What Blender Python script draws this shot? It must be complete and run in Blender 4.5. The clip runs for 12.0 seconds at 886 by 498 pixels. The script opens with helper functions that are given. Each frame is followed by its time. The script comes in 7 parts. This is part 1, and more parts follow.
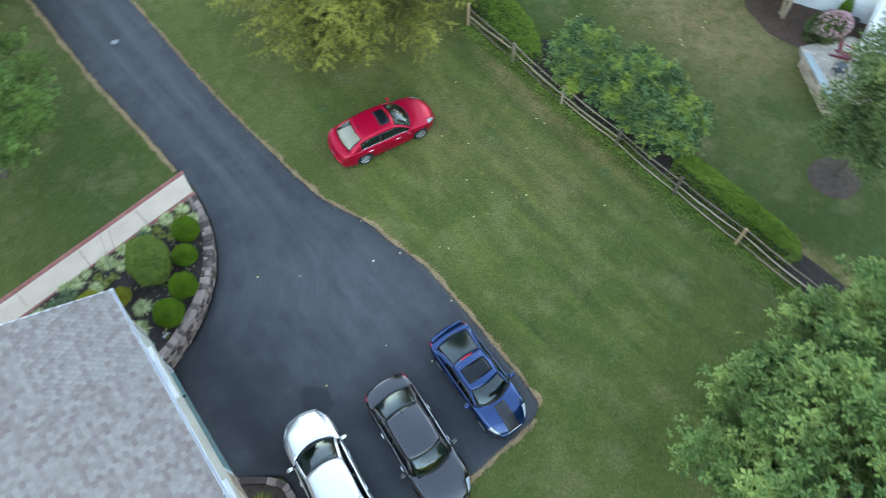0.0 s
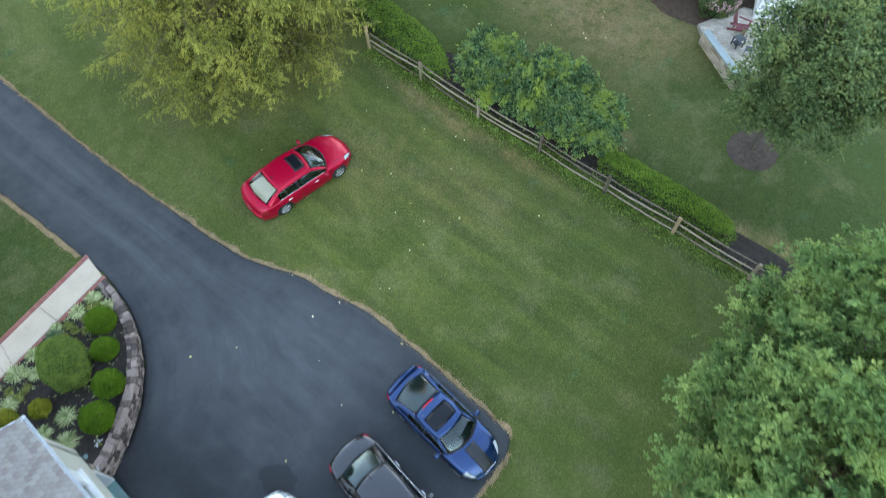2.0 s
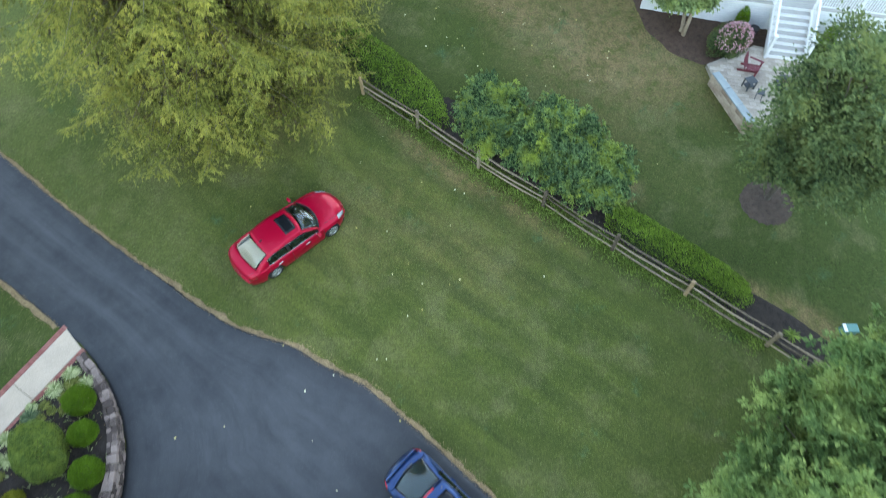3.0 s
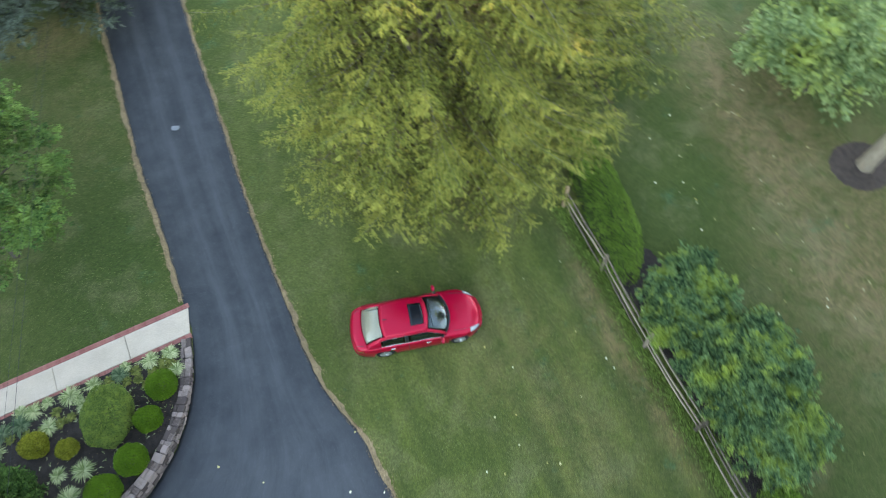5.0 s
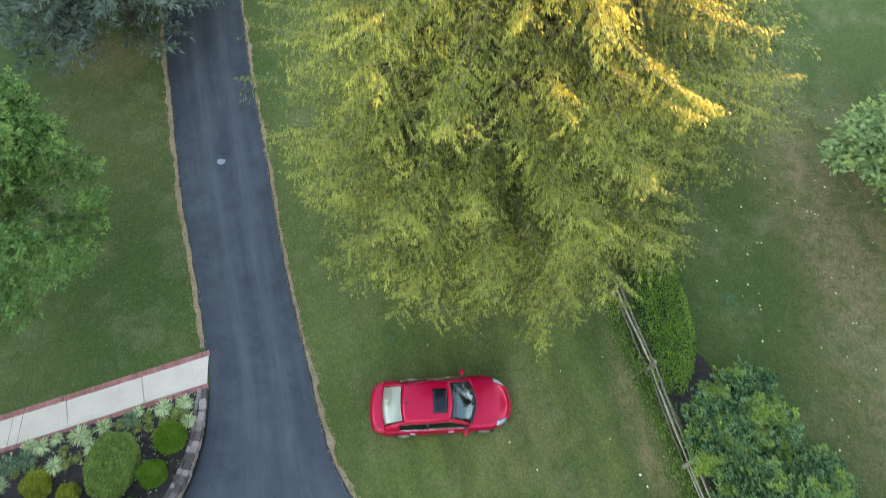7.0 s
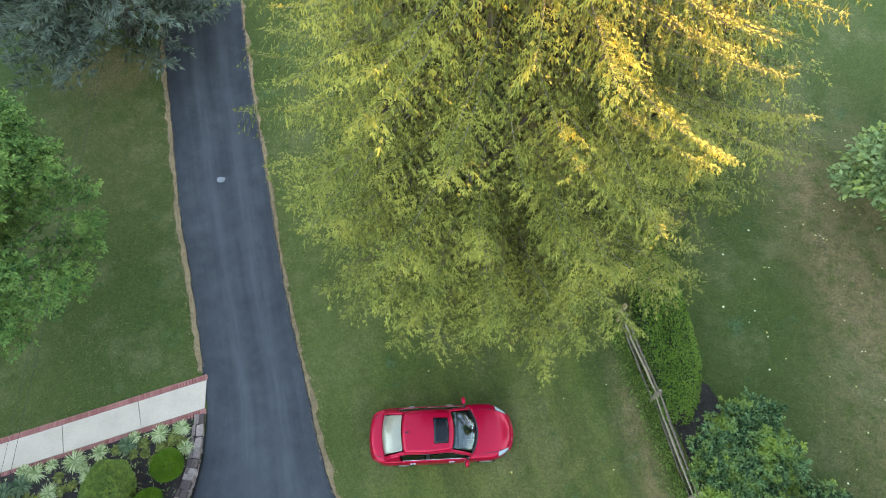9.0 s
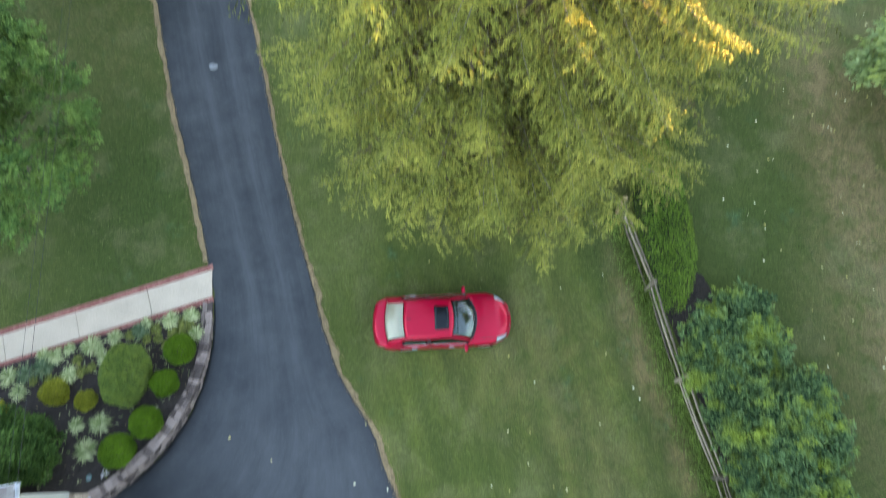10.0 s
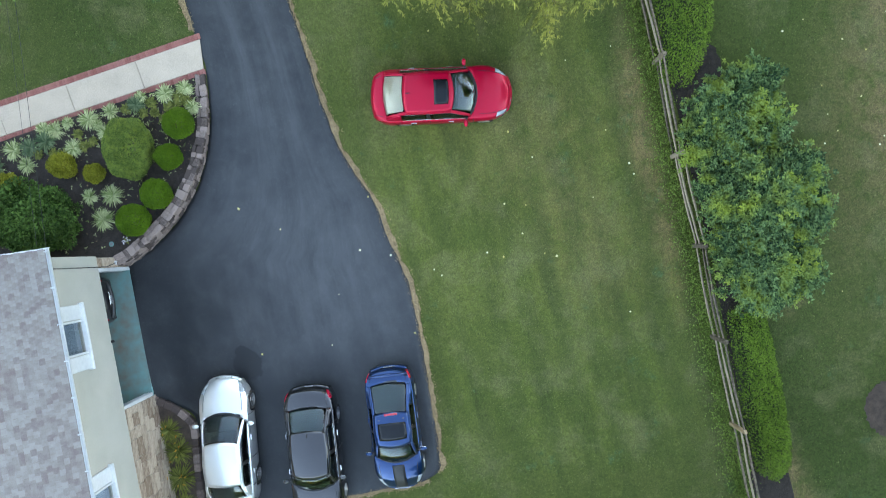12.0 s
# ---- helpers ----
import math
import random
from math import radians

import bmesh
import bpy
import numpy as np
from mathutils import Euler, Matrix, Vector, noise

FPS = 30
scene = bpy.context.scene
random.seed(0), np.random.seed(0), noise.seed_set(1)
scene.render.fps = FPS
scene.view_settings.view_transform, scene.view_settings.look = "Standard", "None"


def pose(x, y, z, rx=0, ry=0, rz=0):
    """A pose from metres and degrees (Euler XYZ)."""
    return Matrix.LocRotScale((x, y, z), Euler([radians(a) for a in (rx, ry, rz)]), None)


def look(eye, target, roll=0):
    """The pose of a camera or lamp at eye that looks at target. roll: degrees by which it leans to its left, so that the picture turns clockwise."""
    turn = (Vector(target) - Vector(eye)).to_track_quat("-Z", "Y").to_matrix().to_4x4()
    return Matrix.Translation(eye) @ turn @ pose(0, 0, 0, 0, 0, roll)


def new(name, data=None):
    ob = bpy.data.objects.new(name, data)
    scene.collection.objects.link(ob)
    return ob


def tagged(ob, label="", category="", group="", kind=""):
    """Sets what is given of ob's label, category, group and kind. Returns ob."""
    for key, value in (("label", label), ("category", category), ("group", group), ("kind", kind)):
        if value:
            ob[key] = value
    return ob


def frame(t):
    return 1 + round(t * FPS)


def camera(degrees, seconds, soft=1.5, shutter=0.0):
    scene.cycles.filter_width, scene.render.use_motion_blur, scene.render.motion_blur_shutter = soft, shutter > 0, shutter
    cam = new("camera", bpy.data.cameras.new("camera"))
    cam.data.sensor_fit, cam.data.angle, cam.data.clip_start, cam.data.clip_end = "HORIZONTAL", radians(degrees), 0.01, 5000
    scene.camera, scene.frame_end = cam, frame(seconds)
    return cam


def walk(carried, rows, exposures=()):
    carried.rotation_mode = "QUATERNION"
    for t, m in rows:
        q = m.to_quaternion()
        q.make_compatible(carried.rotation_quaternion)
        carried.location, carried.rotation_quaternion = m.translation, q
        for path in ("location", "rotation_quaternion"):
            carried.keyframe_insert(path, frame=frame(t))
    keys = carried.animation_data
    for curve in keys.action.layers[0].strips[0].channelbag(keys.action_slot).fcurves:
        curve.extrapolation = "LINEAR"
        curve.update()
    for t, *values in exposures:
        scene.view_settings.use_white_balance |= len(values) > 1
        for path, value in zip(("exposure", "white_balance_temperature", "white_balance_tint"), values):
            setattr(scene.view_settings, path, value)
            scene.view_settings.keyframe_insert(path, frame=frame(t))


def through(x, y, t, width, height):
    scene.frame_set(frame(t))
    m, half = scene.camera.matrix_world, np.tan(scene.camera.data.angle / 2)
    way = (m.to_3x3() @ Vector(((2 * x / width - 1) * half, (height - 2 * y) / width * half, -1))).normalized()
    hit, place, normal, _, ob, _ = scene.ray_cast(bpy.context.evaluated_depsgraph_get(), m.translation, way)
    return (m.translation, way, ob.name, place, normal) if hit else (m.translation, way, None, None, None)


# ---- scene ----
import functools

cam = camera(72.2, 12.0, soft=0.8, shutter=0.9)
ROWS = [
    (0.0, -5.748, -11.907, 21.104, 30.307, 0.577, -27.446),
    (0.1, -5.75, -11.89, 21.1, 30.28, 0.58, -28.75),
    (0.3, -5.762, -11.86, 21.095, 30.16, 0.59, -33.7),
    (0.5, -5.771, -11.828, 21.086, 30.052, 0.597, -37.078),
    (1.0, -5.74, -11.751, 21.053, 29.812, 0.606, -38.258),
    (1.5, -5.373, -11.266, 21.022, 29.778, 0.622, -38.632),
    (2.0, -4.694, -10.428, 21.0, 29.84, 0.714, -38.845),
    (2.5, -3.851, -9.389, 21.012, 29.849, 0.838, -39.074),
    (3.0, -2.998, -8.239, 21.064, 29.88, 0.801, -39.398),
    (3.3, -2.46, -7.56, 21.09, 29.9, 0.8, -39.1),
    (3.5, -2.165, -7.138, 21.096, 30.009, 0.779, -37.075),
    (3.7, -1.77, -6.6, 21.12, 30.03, 0.76, -31.9),
    (4.5, -0.7, -4.75, 21.16, 30.5, 0.5, -15.2),
    (5.3, -0.17, -3.36, 21.2, 30.81, 0.3, -5.23),
    (5.5, -0.107, -3.113, 21.22, 30.802, 0.212, -3.134),
    (6.0, -0.033, -2.82, 21.242, 30.694, 0.143, -1.474),
    (6.5, -0.001, -2.137, 21.278, 30.815, 0.091, -0.957),
    (7.0, -0.008, -0.891, 21.384, 31.108, 0.099, -0.701),
    (7.5, -0.011, -0.297, 21.431, 31.16, 0.122, -0.518),
    (8.2, -0.012, 0.03, 21.5, 31.1, 0.08, -0.38),
    (9.0, -0.013, 0.07, 21.55, 31.0, 0.04, -0.27),
    (9.3, -0.014, 0.073, 21.562, 29.15, 0.03, -0.24),
    (9.5, -0.014, 0.074, 21.568, 27.056, 0.026, -0.222),
    (10.0, -0.027, 0.083, 21.559, 20.78, 0.012, -0.184),
    (10.5, -0.042, 0.073, 21.57, 14.608, -0.033, -0.166),
    (11.0, -0.05, 0.086, 21.587, 8.314, -0.057, -0.146),
    (11.5, -0.05, 0.09, 21.611, 2.038, -0.061, -0.124),
    (12.0, 0.0, 0.0, 21.619, 0.0, 0.0, 0.0),
]
EXPOSURE, KELVIN, TINT = 3.02, 6850, 20
walk(cam, [(t, pose(*p)) for t, *p in ROWS], [(0.0, EXPOSURE, KELVIN, TINT), (12.0, EXPOSURE, KELVIN, TINT)])

# ---- world and sun: evening sky, the low sun only reaches the upper part of the spruce ----
SUN_FROM = Vector((0.745, 0.667, 0.088)).normalized()
world = bpy.data.worlds.new("evening_sky")
scene.world = world
world.use_nodes = True
wn = world.node_tree.nodes
sky = wn.new("ShaderNodeTexSky")
sky.sky_type = "NISHITA"
sky.sun_disc = False
sky.sun_elevation = math.asin(SUN_FROM.z)
sky.sun_rotation = math.atan2(SUN_FROM.x, SUN_FROM.y)
sky.air_density, sky.dust_density, sky.ozone_density = 1.0, 0.15, 1.0
wn["Background"].inputs["Strength"].default_value = 0.3
world.node_tree.links.new(sky.outputs["Color"], wn["Background"].inputs["Color"])
sun = new("sun", bpy.data.lights.new("sun", "SUN"))
sun.data.energy, sun.data.angle, sun.data.color = 14.0, radians(0.6), (1.0, 0.56, 0.11)
sun.matrix_world = look(SUN_FROM * 120, (0, 0, 0))


# ---- building tools ----
def empty(name, m=None):
    ob = new(name)
    if m is not None:
        ob.matrix_world = m
    return ob


def shade(mesh, smooth):
    mesh.polygons.foreach_set("use_smooth", [smooth] * len(mesh.polygons))


def part(name, bm, material, parent=None, label="", smooth=False):
    """A bmesh as one mesh object, under a thing or a part."""
    mesh = bpy.data.meshes.new(name)
    bm.normal_update()
    bm.to_mesh(mesh)
    bm.free()
    mesh.materials.append(material)
    shade(mesh, smooth)
    ob = new(name, mesh)
    ob.parent = parent
    return tagged(ob, label)


def npmesh(name, verts, faces, material, parent=None, label="", smooth=False):
    """A mesh from a vertex array (n, 3) and a face array (m, k)."""
    verts, faces = np.asarray(verts, np.float32), np.asarray(faces, np.int32)
    mesh = bpy.data.meshes.new(name)
    n, k = faces.shape
    mesh.vertices.add(len(verts))
    mesh.vertices.foreach_set("co", verts.ravel())
    mesh.loops.add(n * k)
    mesh.loops.foreach_set("vertex_index", faces.ravel())
    mesh.polygons.add(n)
    mesh.polygons.foreach_set("loop_start", np.arange(n, dtype=np.int32) * k)
    mesh.polygons.foreach_set("use_smooth", np.full(n, smooth))
    mesh.update(calc_edges=True)
    mesh.materials.append(material)
    ob = new(name, mesh)
    ob.parent = parent
    return tagged(ob, label)


def unit(a):
    return a / np.maximum(np.linalg.norm(a, axis=-1, keepdims=True), 1e-9)


def scatter(template, faces, pos, ahead, above, size):
    """Copies of a small template as one set of vertices and faces."""
    pos, size = np.asarray(pos), np.asarray(size).reshape(-1, 1, 1)
    a = unit(np.asarray(ahead))
    s = unit(np.cross(a, above))
    u = np.cross(s, a)
    t = np.asarray(template)
    v = pos[:, None] + size * (t[None, :, :1] * a[:, None] + t[None, :, 1:2] * s[:, None] + t[None, :, 2:] * u[:, None])
    f = np.asarray(faces)[None] + (np.arange(len(pos)) * len(t))[:, None, None]
    return v.reshape(-1, 3), f.reshape(-1, np.asarray(faces).shape[1])


def merged(*sets):
    vs, fs, at = [], [], 0
    for v, f in sets:
        vs.append(v)
        fs.append(f + at)
        at += len(v)
    return np.concatenate(vs), np.concatenate(fs)


def box_bm(size, at=(0, 0, 0), bevel=0.0, turn=None, bm=None):
    """A bevelled block, centre at 'at'."""
    own = bmesh.new()
    bmesh.ops.create_cube(own, size=1, matrix=Matrix.Diagonal((*size, 1)))
    if bevel:
        bmesh.ops.bevel(own, geom=own.edges[:], offset=bevel, segments=1, affect="EDGES", profile=0.5)
    m = Matrix.Translation(at) @ (turn if turn is not None else Matrix.Identity(4))
    bmesh.ops.transform(own, matrix=m, verts=own.verts[:])
    if bm is None:
        return own
    keep = bpy.data.meshes.new("tmp")
    own.to_mesh(keep)
    own.free()
    bm.from_mesh(keep)
    bpy.data.meshes.remove(keep)
    return bm


def tube_bm(points, radii, sides=8, bm=None):
    """A tapered tube through points."""
    bm = bm or bmesh.new()
    points = [Vector(p) for p in points]
    rings = []
    for i, p in enumerate(points):
        d = (points[min(i + 1, len(points) - 1)] - points[max(i - 1, 0)]).normalized()
        side = d.cross(Vector((0, 0, 1)) if abs(d.z) < 0.9 else Vector((1, 0, 0))).normalized()
        other = d.cross(side)
        r = radii[i] if isinstance(radii, (list, tuple)) else radii
        rings.append([bm.verts.new(p + r * (math.cos(a) * side + math.sin(a) * other)) for a in [2 * math.pi * k / sides for k in range(sides)]])
    for a, b in zip(rings, rings[1:]):
        for k in range(sides):
            bm.faces.new((a[k], a[(k + 1) % sides], b[(k + 1) % sides], b[k]))
    bm.faces.new(rings[0][::-1])
    bm.faces.new(rings[-1])
    return bm


def prism_bm(outline, z0, z1, bm=None):
    """A flat outline (counter-clockwise), raised from z0 to z1; both may be functions of x, y."""
    bm = bm or bmesh.new()
    lo = [bm.verts.new((x, y, z0(x, y) if callable(z0) else z0)) for x, y in outline]
    hi = [bm.verts.new((x, y, z1(x, y) if callable(z1) else z1)) for x, y in outline]
    n = len(outline)
    bm.faces.new(hi)
    bm.faces.new(lo[::-1])
    for i in range(n):
        bm.faces.new((lo[i], lo[(i + 1) % n], hi[(i + 1) % n], hi[i]))
    return bm


def loft(rows, closed=False):
    """Vertices and quads over a grid of points (n, m, 3)."""
    g = np.asarray(rows, float)
    n, m = g.shape[:2]
    i, j = np.meshgrid(np.arange(n - 1), np.arange(m if closed else m - 1), indexing="ij")
    k = (j + 1) % m
    f = np.stack([i * m + j, i * m + k, (i + 1) * m + k, (i + 1) * m + j], -1).reshape(-1, 4)
    return g.reshape(-1, 3), f


def spline(points, x):
    """Smooth value at x through (x, value) points (monotone cubic)."""
    p = np.array(sorted(points), float)
    xs, ys = p[:, 0], p[:, 1]
    d = np.diff(ys) / np.diff(xs)
    m = np.concatenate([[d[0]], np.where(d[:-1] * d[1:] > 0, 2 * d[:-1] * d[1:] / (d[:-1] + d[1:] + 1e-12), 0), [d[-1]]])
    x = np.clip(np.asarray(x, float), xs[0], xs[-1])
    i = np.clip(np.searchsorted(xs, x) - 1, 0, len(xs) - 2)
    h = xs[i + 1] - xs[i]
    t = (x - xs[i]) / h
    return ((1 + 2 * t) * (1 - t) ** 2 * ys[i] + t * (1 - t) ** 2 * h * m[i] + t * t * (3 - 2 * t) * ys[i + 1] + t * t * (t - 1) * h * m[i + 1])


rng = np.random.default_rng(7)


def soft_noise(x, y, scale, seed=0):
    """Smooth noise over the plan, about -1 to 1."""
    r = np.random.default_rng(seed)
    out = 0
    for k in range(6):
        a, p = r.uniform(0, 2 * math.pi, 2)
        w = r.uniform(0.6, 1.6) / scale
        out = out + np.sin((x * math.cos(a) + y * math.sin(a)) * w * 2 * math.pi + p)
    return out / 3


# ---- materials ----
def material(name, dark, light, grain=20.0, patch=1.5, rough=0.8, bump=0.3, metal=0.0, spread=0.0, islands=False, coat=0.0,
             stretch=(1, 1, 1), depth=0.01, spec=0.5, patch_mix=0.5):
    """A surface of two tones: fine grain and larger patches, with relief; spread varies single pieces."""
    m = bpy.data.materials.new(name)
    m.use_nodes = True
    nt = m.node_tree
    bsdf = nt.nodes["Principled BSDF"]
    link = nt.links.new
    co = nt.nodes.new("ShaderNodeTexCoord")
    mp = nt.nodes.new("ShaderNodeMapping")
    mp.inputs["Scale"].default_value = stretch
    link(co.outputs["Object"], mp.inputs["Vector"])
    n1, n2 = nt.nodes.new("ShaderNodeTexNoise"), nt.nodes.new("ShaderNodeTexNoise")
    n1.inputs["Scale"].default_value, n1.inputs["Detail"].default_value = grain, 5
    n2.inputs["Scale"].default_value, n2.inputs["Detail"].default_value = patch, 4
    link(mp.outputs["Vector"], n1.inputs["Vector"])
    link(mp.outputs["Vector"], n2.inputs["Vector"])
    mix = nt.nodes.new("ShaderNodeMix")
    mix.data_type = "FLOAT"
    mix.inputs[0].default_value = patch_mix
    link(n1.outputs["Fac"], mix.inputs[2])
    link(n2.outputs["Fac"], mix.inputs[3])
    last = mix.outputs[0]
    if spread:
        rnd = nt.nodes.new("ShaderNodeNewGeometry") if islands else nt.nodes.new("ShaderNodeObjectInfo")
        key = "Random Per Island" if islands else "Random"
        add = nt.nodes.new("ShaderNodeMath")
        add.operation = "MULTIPLY_ADD"
        link(rnd.outputs[key], add.inputs[0])
        add.inputs[1].default_value = spread
        off = nt.nodes.new("ShaderNodeMath")
        off.operation = "SUBTRACT"
        link(last, off.inputs[0])
        off.inputs[1].default_value = spread / 2
        link(off.outputs[0], add.inputs[2])
        last = add.outputs[0]
    ramp = nt.nodes.new("ShaderNodeValToRGB")
    ramp.color_ramp.elements[0].position, ramp.color_ramp.elements[1].position = 0.28, 0.72
    ramp.color_ramp.elements[0].color, ramp.color_ramp.elements[1].color = (*dark, 1), (*light, 1)
    link(last, ramp.inputs["Fac"])
    link(ramp.outputs["Color"], bsdf.inputs["Base Color"])
    bsdf.inputs["Roughness"].default_value, bsdf.inputs["Metallic"].default_value = rough, metal
    bsdf.inputs["Coat Weight"].default_value = coat
    bsdf.inputs["Coat Roughness"].default_value = 0.04
    bsdf.inputs["Specular IOR Level"].default_value = spec
    if bump:
        b = nt.nodes.new("ShaderNodeBump")
        b.inputs["Strength"].default_value, b.inputs["Distance"].default_value = bump, depth
        link(n1.outputs["Fac"], b.inputs["Height"])
        link(b.outputs["Normal"], bsdf.inputs["Normal"])
    return m


def leafy(name, dark, light, rough=0.65, through=0.25, patch=1.1, tint=None, clump=1.6, vary=0.42):
    """Leaves: each one its own tone, light shining through them a little."""
    m = material(name, dark, light, grain=3.5, patch=patch, rough=rough, bump=0, spread=vary, islands=True, spec=0.15, patch_mix=0.6)
    nt = m.node_tree
    bsdf = nt.nodes["Principled BSDF"]
    ramp = next(n for n in nt.nodes if n.bl_idname == "ShaderNodeValToRGB")
    colour = ramp.outputs["Color"]
    if tint:
        co = next(n for n in nt.nodes if n.bl_idname == "ShaderNodeTexCoord")
        n = nt.nodes.new("ShaderNodeTexNoise")
        n.inputs["Scale"].default_value, n.inputs["Detail"].default_value = clump, 3
        nt.links.new(co.outputs["Object"], n.inputs["Vector"])
        pick = nt.nodes.new("ShaderNodeValToRGB")
        pick.color_ramp.elements[0].position, pick.color_ramp.elements[1].position = 0.47, 0.68
        nt.links.new(n.outputs["Fac"], pick.inputs["Fac"])
        mx = nt.nodes.new("ShaderNodeMix")
        mx.data_type = "RGBA"
        nt.links.new(pick.outputs["Color"], mx.inputs[0])
        nt.links.new(colour, mx.inputs[6])
        mx.inputs[7].default_value = (*tint, 1)
        colour = mx.outputs[2]
        nt.links.new(colour, bsdf.inputs["Base Color"])
    tr = nt.nodes.new("ShaderNodeBsdfTranslucent")
    nt.links.new(colour, tr.inputs["Color"])
    mix = nt.nodes.new("ShaderNodeMixShader")
    mix.inputs[0].default_value = through
    nt.links.new(bsdf.outputs[0], mix.inputs[1])
    nt.links.new(tr.outputs[0], mix.inputs[2])
    nt.links.new(mix.outputs[0], nt.nodes["Material Output"].inputs["Surface"])
    return m


def lawn_material():
    """Mown grass: fine blades, paler mowing stripes, dry, lush and painted tree-shade patches by the mesh's attributes.
    """
    m = bpy.data.materials.new("lawn_grass")
    m.use_nodes = True
    nt = m.node_tree
    link = nt.links.new
    bsdf = nt.nodes["Principled BSDF"]
    co = nt.nodes.new("ShaderNodeTexCoord")

    def tex(scale, detail=6, rough=0.6):
        n = nt.nodes.new("ShaderNodeTexNoise")
        n.inputs["Scale"].default_value, n.inputs["Detail"].default_value, n.inputs["Roughness"].default_value = scale, detail, rough
        link(co.outputs["Object"], n.inputs["Vector"])
        return n.outputs["Fac"]

    def ramp(fac, *stops):
        r = nt.nodes.new("ShaderNodeValToRGB")
        while len(r.color_ramp.elements) < len(stops):
            r.color_ramp.elements.new(0.5)
        for e, (p, c) in zip(r.color_ramp.elements, stops):
            e.position, e.color = p, (*c, 1)
        link(fac, r.inputs["Fac"])
        return r.outputs["Color"]

    def blend(fac, a, b, mode="MIX"):
        x = nt.nodes.new("ShaderNodeMix")
        x.data_type, x.blend_type = "RGBA", mode
        if isinstance(fac, float):
            x.inputs[0].default_value = fac
        else:
            link(fac, x.inputs[0])
        link(a, x.inputs[6])
        link(b, x.inputs[7])
        return x.outputs[2]

    def calc(op, a, b):
        x = nt.nodes.new("ShaderNodeMath")
        x.operation = op
        x.use_clamp = True
        for i, v in enumerate((a, b)):
            if isinstance(v, (int, float)):
                x.inputs[i].default_value = v
            else:
                link(v, x.inputs[i])
        return x.outputs[0]

    def attr(name):
        a = nt.nodes.new("ShaderNodeAttribute")
        a.attribute_name = name
        return a.outputs["Fac"]

    fine, blades, mid, wide = tex(34, 6, 0.8), tex(11, 6, 0.75), tex(1.7, 6), tex(0.3, 4)
    green = ramp(mid, (0.3, GRASS[0]), (0.5, GRASS[1]), (0.72, GRASS[2]))
    green = blend(0.55, green, ramp(wide, (0.35, GRASS[0]), (0.65, GRASS[2])))
    dryc = ramp(fine, (0.3, (0.115, 0.080, 0.038)), (0.7, (0.285, 0.20, 0.105)))
    dry = calc("MULTIPLY", attr("dry"), ramp(tex(1.6, 8, 0.75), (0.36, (0, 0, 0)), (0.56, (1, 1, 1))))
    col = blend(dry, green, dryc)
    # deep green for lush grass and for the tree shade painted on the lawn
    lush_shade = calc("MULTIPLY", attr("lush_shade"), ramp(tex(5, 6), (0.3, (0.6, 0.6, 0.6)), (0.55, (1, 1, 1))))
    col = blend(lush_shade, col, ramp(fine, (0.3, (0.023, 0.042, 0.0085)), (0.7, (0.051, 0.076, 0.018))))
    # soft streaks left by the mower, bleached spots and bluish clover
    mp = nt.nodes.new("ShaderNodeMapping")
    mp.vector_type = "TEXTURE"
    mp.inputs["Rotation"].default_value = (0, 0, radians(14))
    mp.inputs["Scale"].default_value = (0.7, 4.5, 1)
    link(co.outputs["Object"], mp.inputs["Vector"])
    streak = nt.nodes.new("ShaderNodeTexNoise")
    streak.inputs["Scale"].default_value, streak.inputs["Detail"].default_value, streak.inputs["Roughness"].default_value = 1.0, 5, 0.65
    link(mp.outputs["Vector"], streak.inputs["Vector"])
    col = blend(calc("MULTIPLY", attr("mown"), 0.9), col, ramp(streak.outputs["Fac"], (0.34, (0.42, 0.42, 0.43)), (0.64, (0.655, 0.63, 0.565))), "OVERLAY")
    turn_map = nt.nodes.new("ShaderNodeMapping")
    turn_map.inputs["Rotation"].default_value = (0, 0, radians(-13))
    link(co.outputs["Object"], turn_map.inputs["Vector"])
    bands = nt.nodes.new("ShaderNodeTexWave")
    bands.inputs["Scale"].default_value, bands.inputs["Distortion"].default_value = 0.27, 1.2
    bands.inputs["Detail"].default_value, bands.inputs["Detail Scale"].default_value = 3, 1.0
    link(turn_map.outputs["Vector"], bands.inputs["Vector"])
    patchy = calc("MULTIPLY", attr("mown"), ramp(tex(0.4, 4), (0.35, (0.1, 0.1, 0.1)), (0.6, (0.75, 0.75, 0.75))))
    col = blend(patchy, col, ramp(bands.outputs["Fac"], (0.1, (0.455, 0.46, 0.47)), (0.9, (0.575, 0.56, 0.52))), "OVERLAY")
    pale = ramp(tex(0.55, 8, 0.68), (0.50, (0, 0, 0)), (0.70, (0.8, 0.8, 0.8)))
    col = blend(calc("MULTIPLY", pale, 0.5), col, ramp(fine, (0.3, (0.12, 0.11, 0.05)), (0.7, (0.26, 0.225, 0.125))))
    clover = ramp(tex(0.62, 8, 0.75), (0.30, (0.8, 0.8, 0.8)), (0.40, (0, 0, 0)))
    col = blend(clover, col, ramp(blades, (0.3, (0.03, 0.075, 0.032)), (0.7, (0.08, 0.14, 0.065))))
    speck = ramp(fine, (0.38, (0.10, 0.10, 0.10)), (0.62, (0.90, 0.90, 0.82)))
    col = blend(0.5, col, speck, "OVERLAY")
    col = blend(0.6, col, ramp(blades, (0.38, (0.30, 0.31, 0.31)), (0.62, (0.70, 0.69, 0.64))), "OVERLAY")
    link(col, bsdf.inputs["Base Color"])
    bsdf.inputs["Roughness"].default_value = 0.9
    bsdf.inputs["Specular IOR Level"].default_value = 0.2
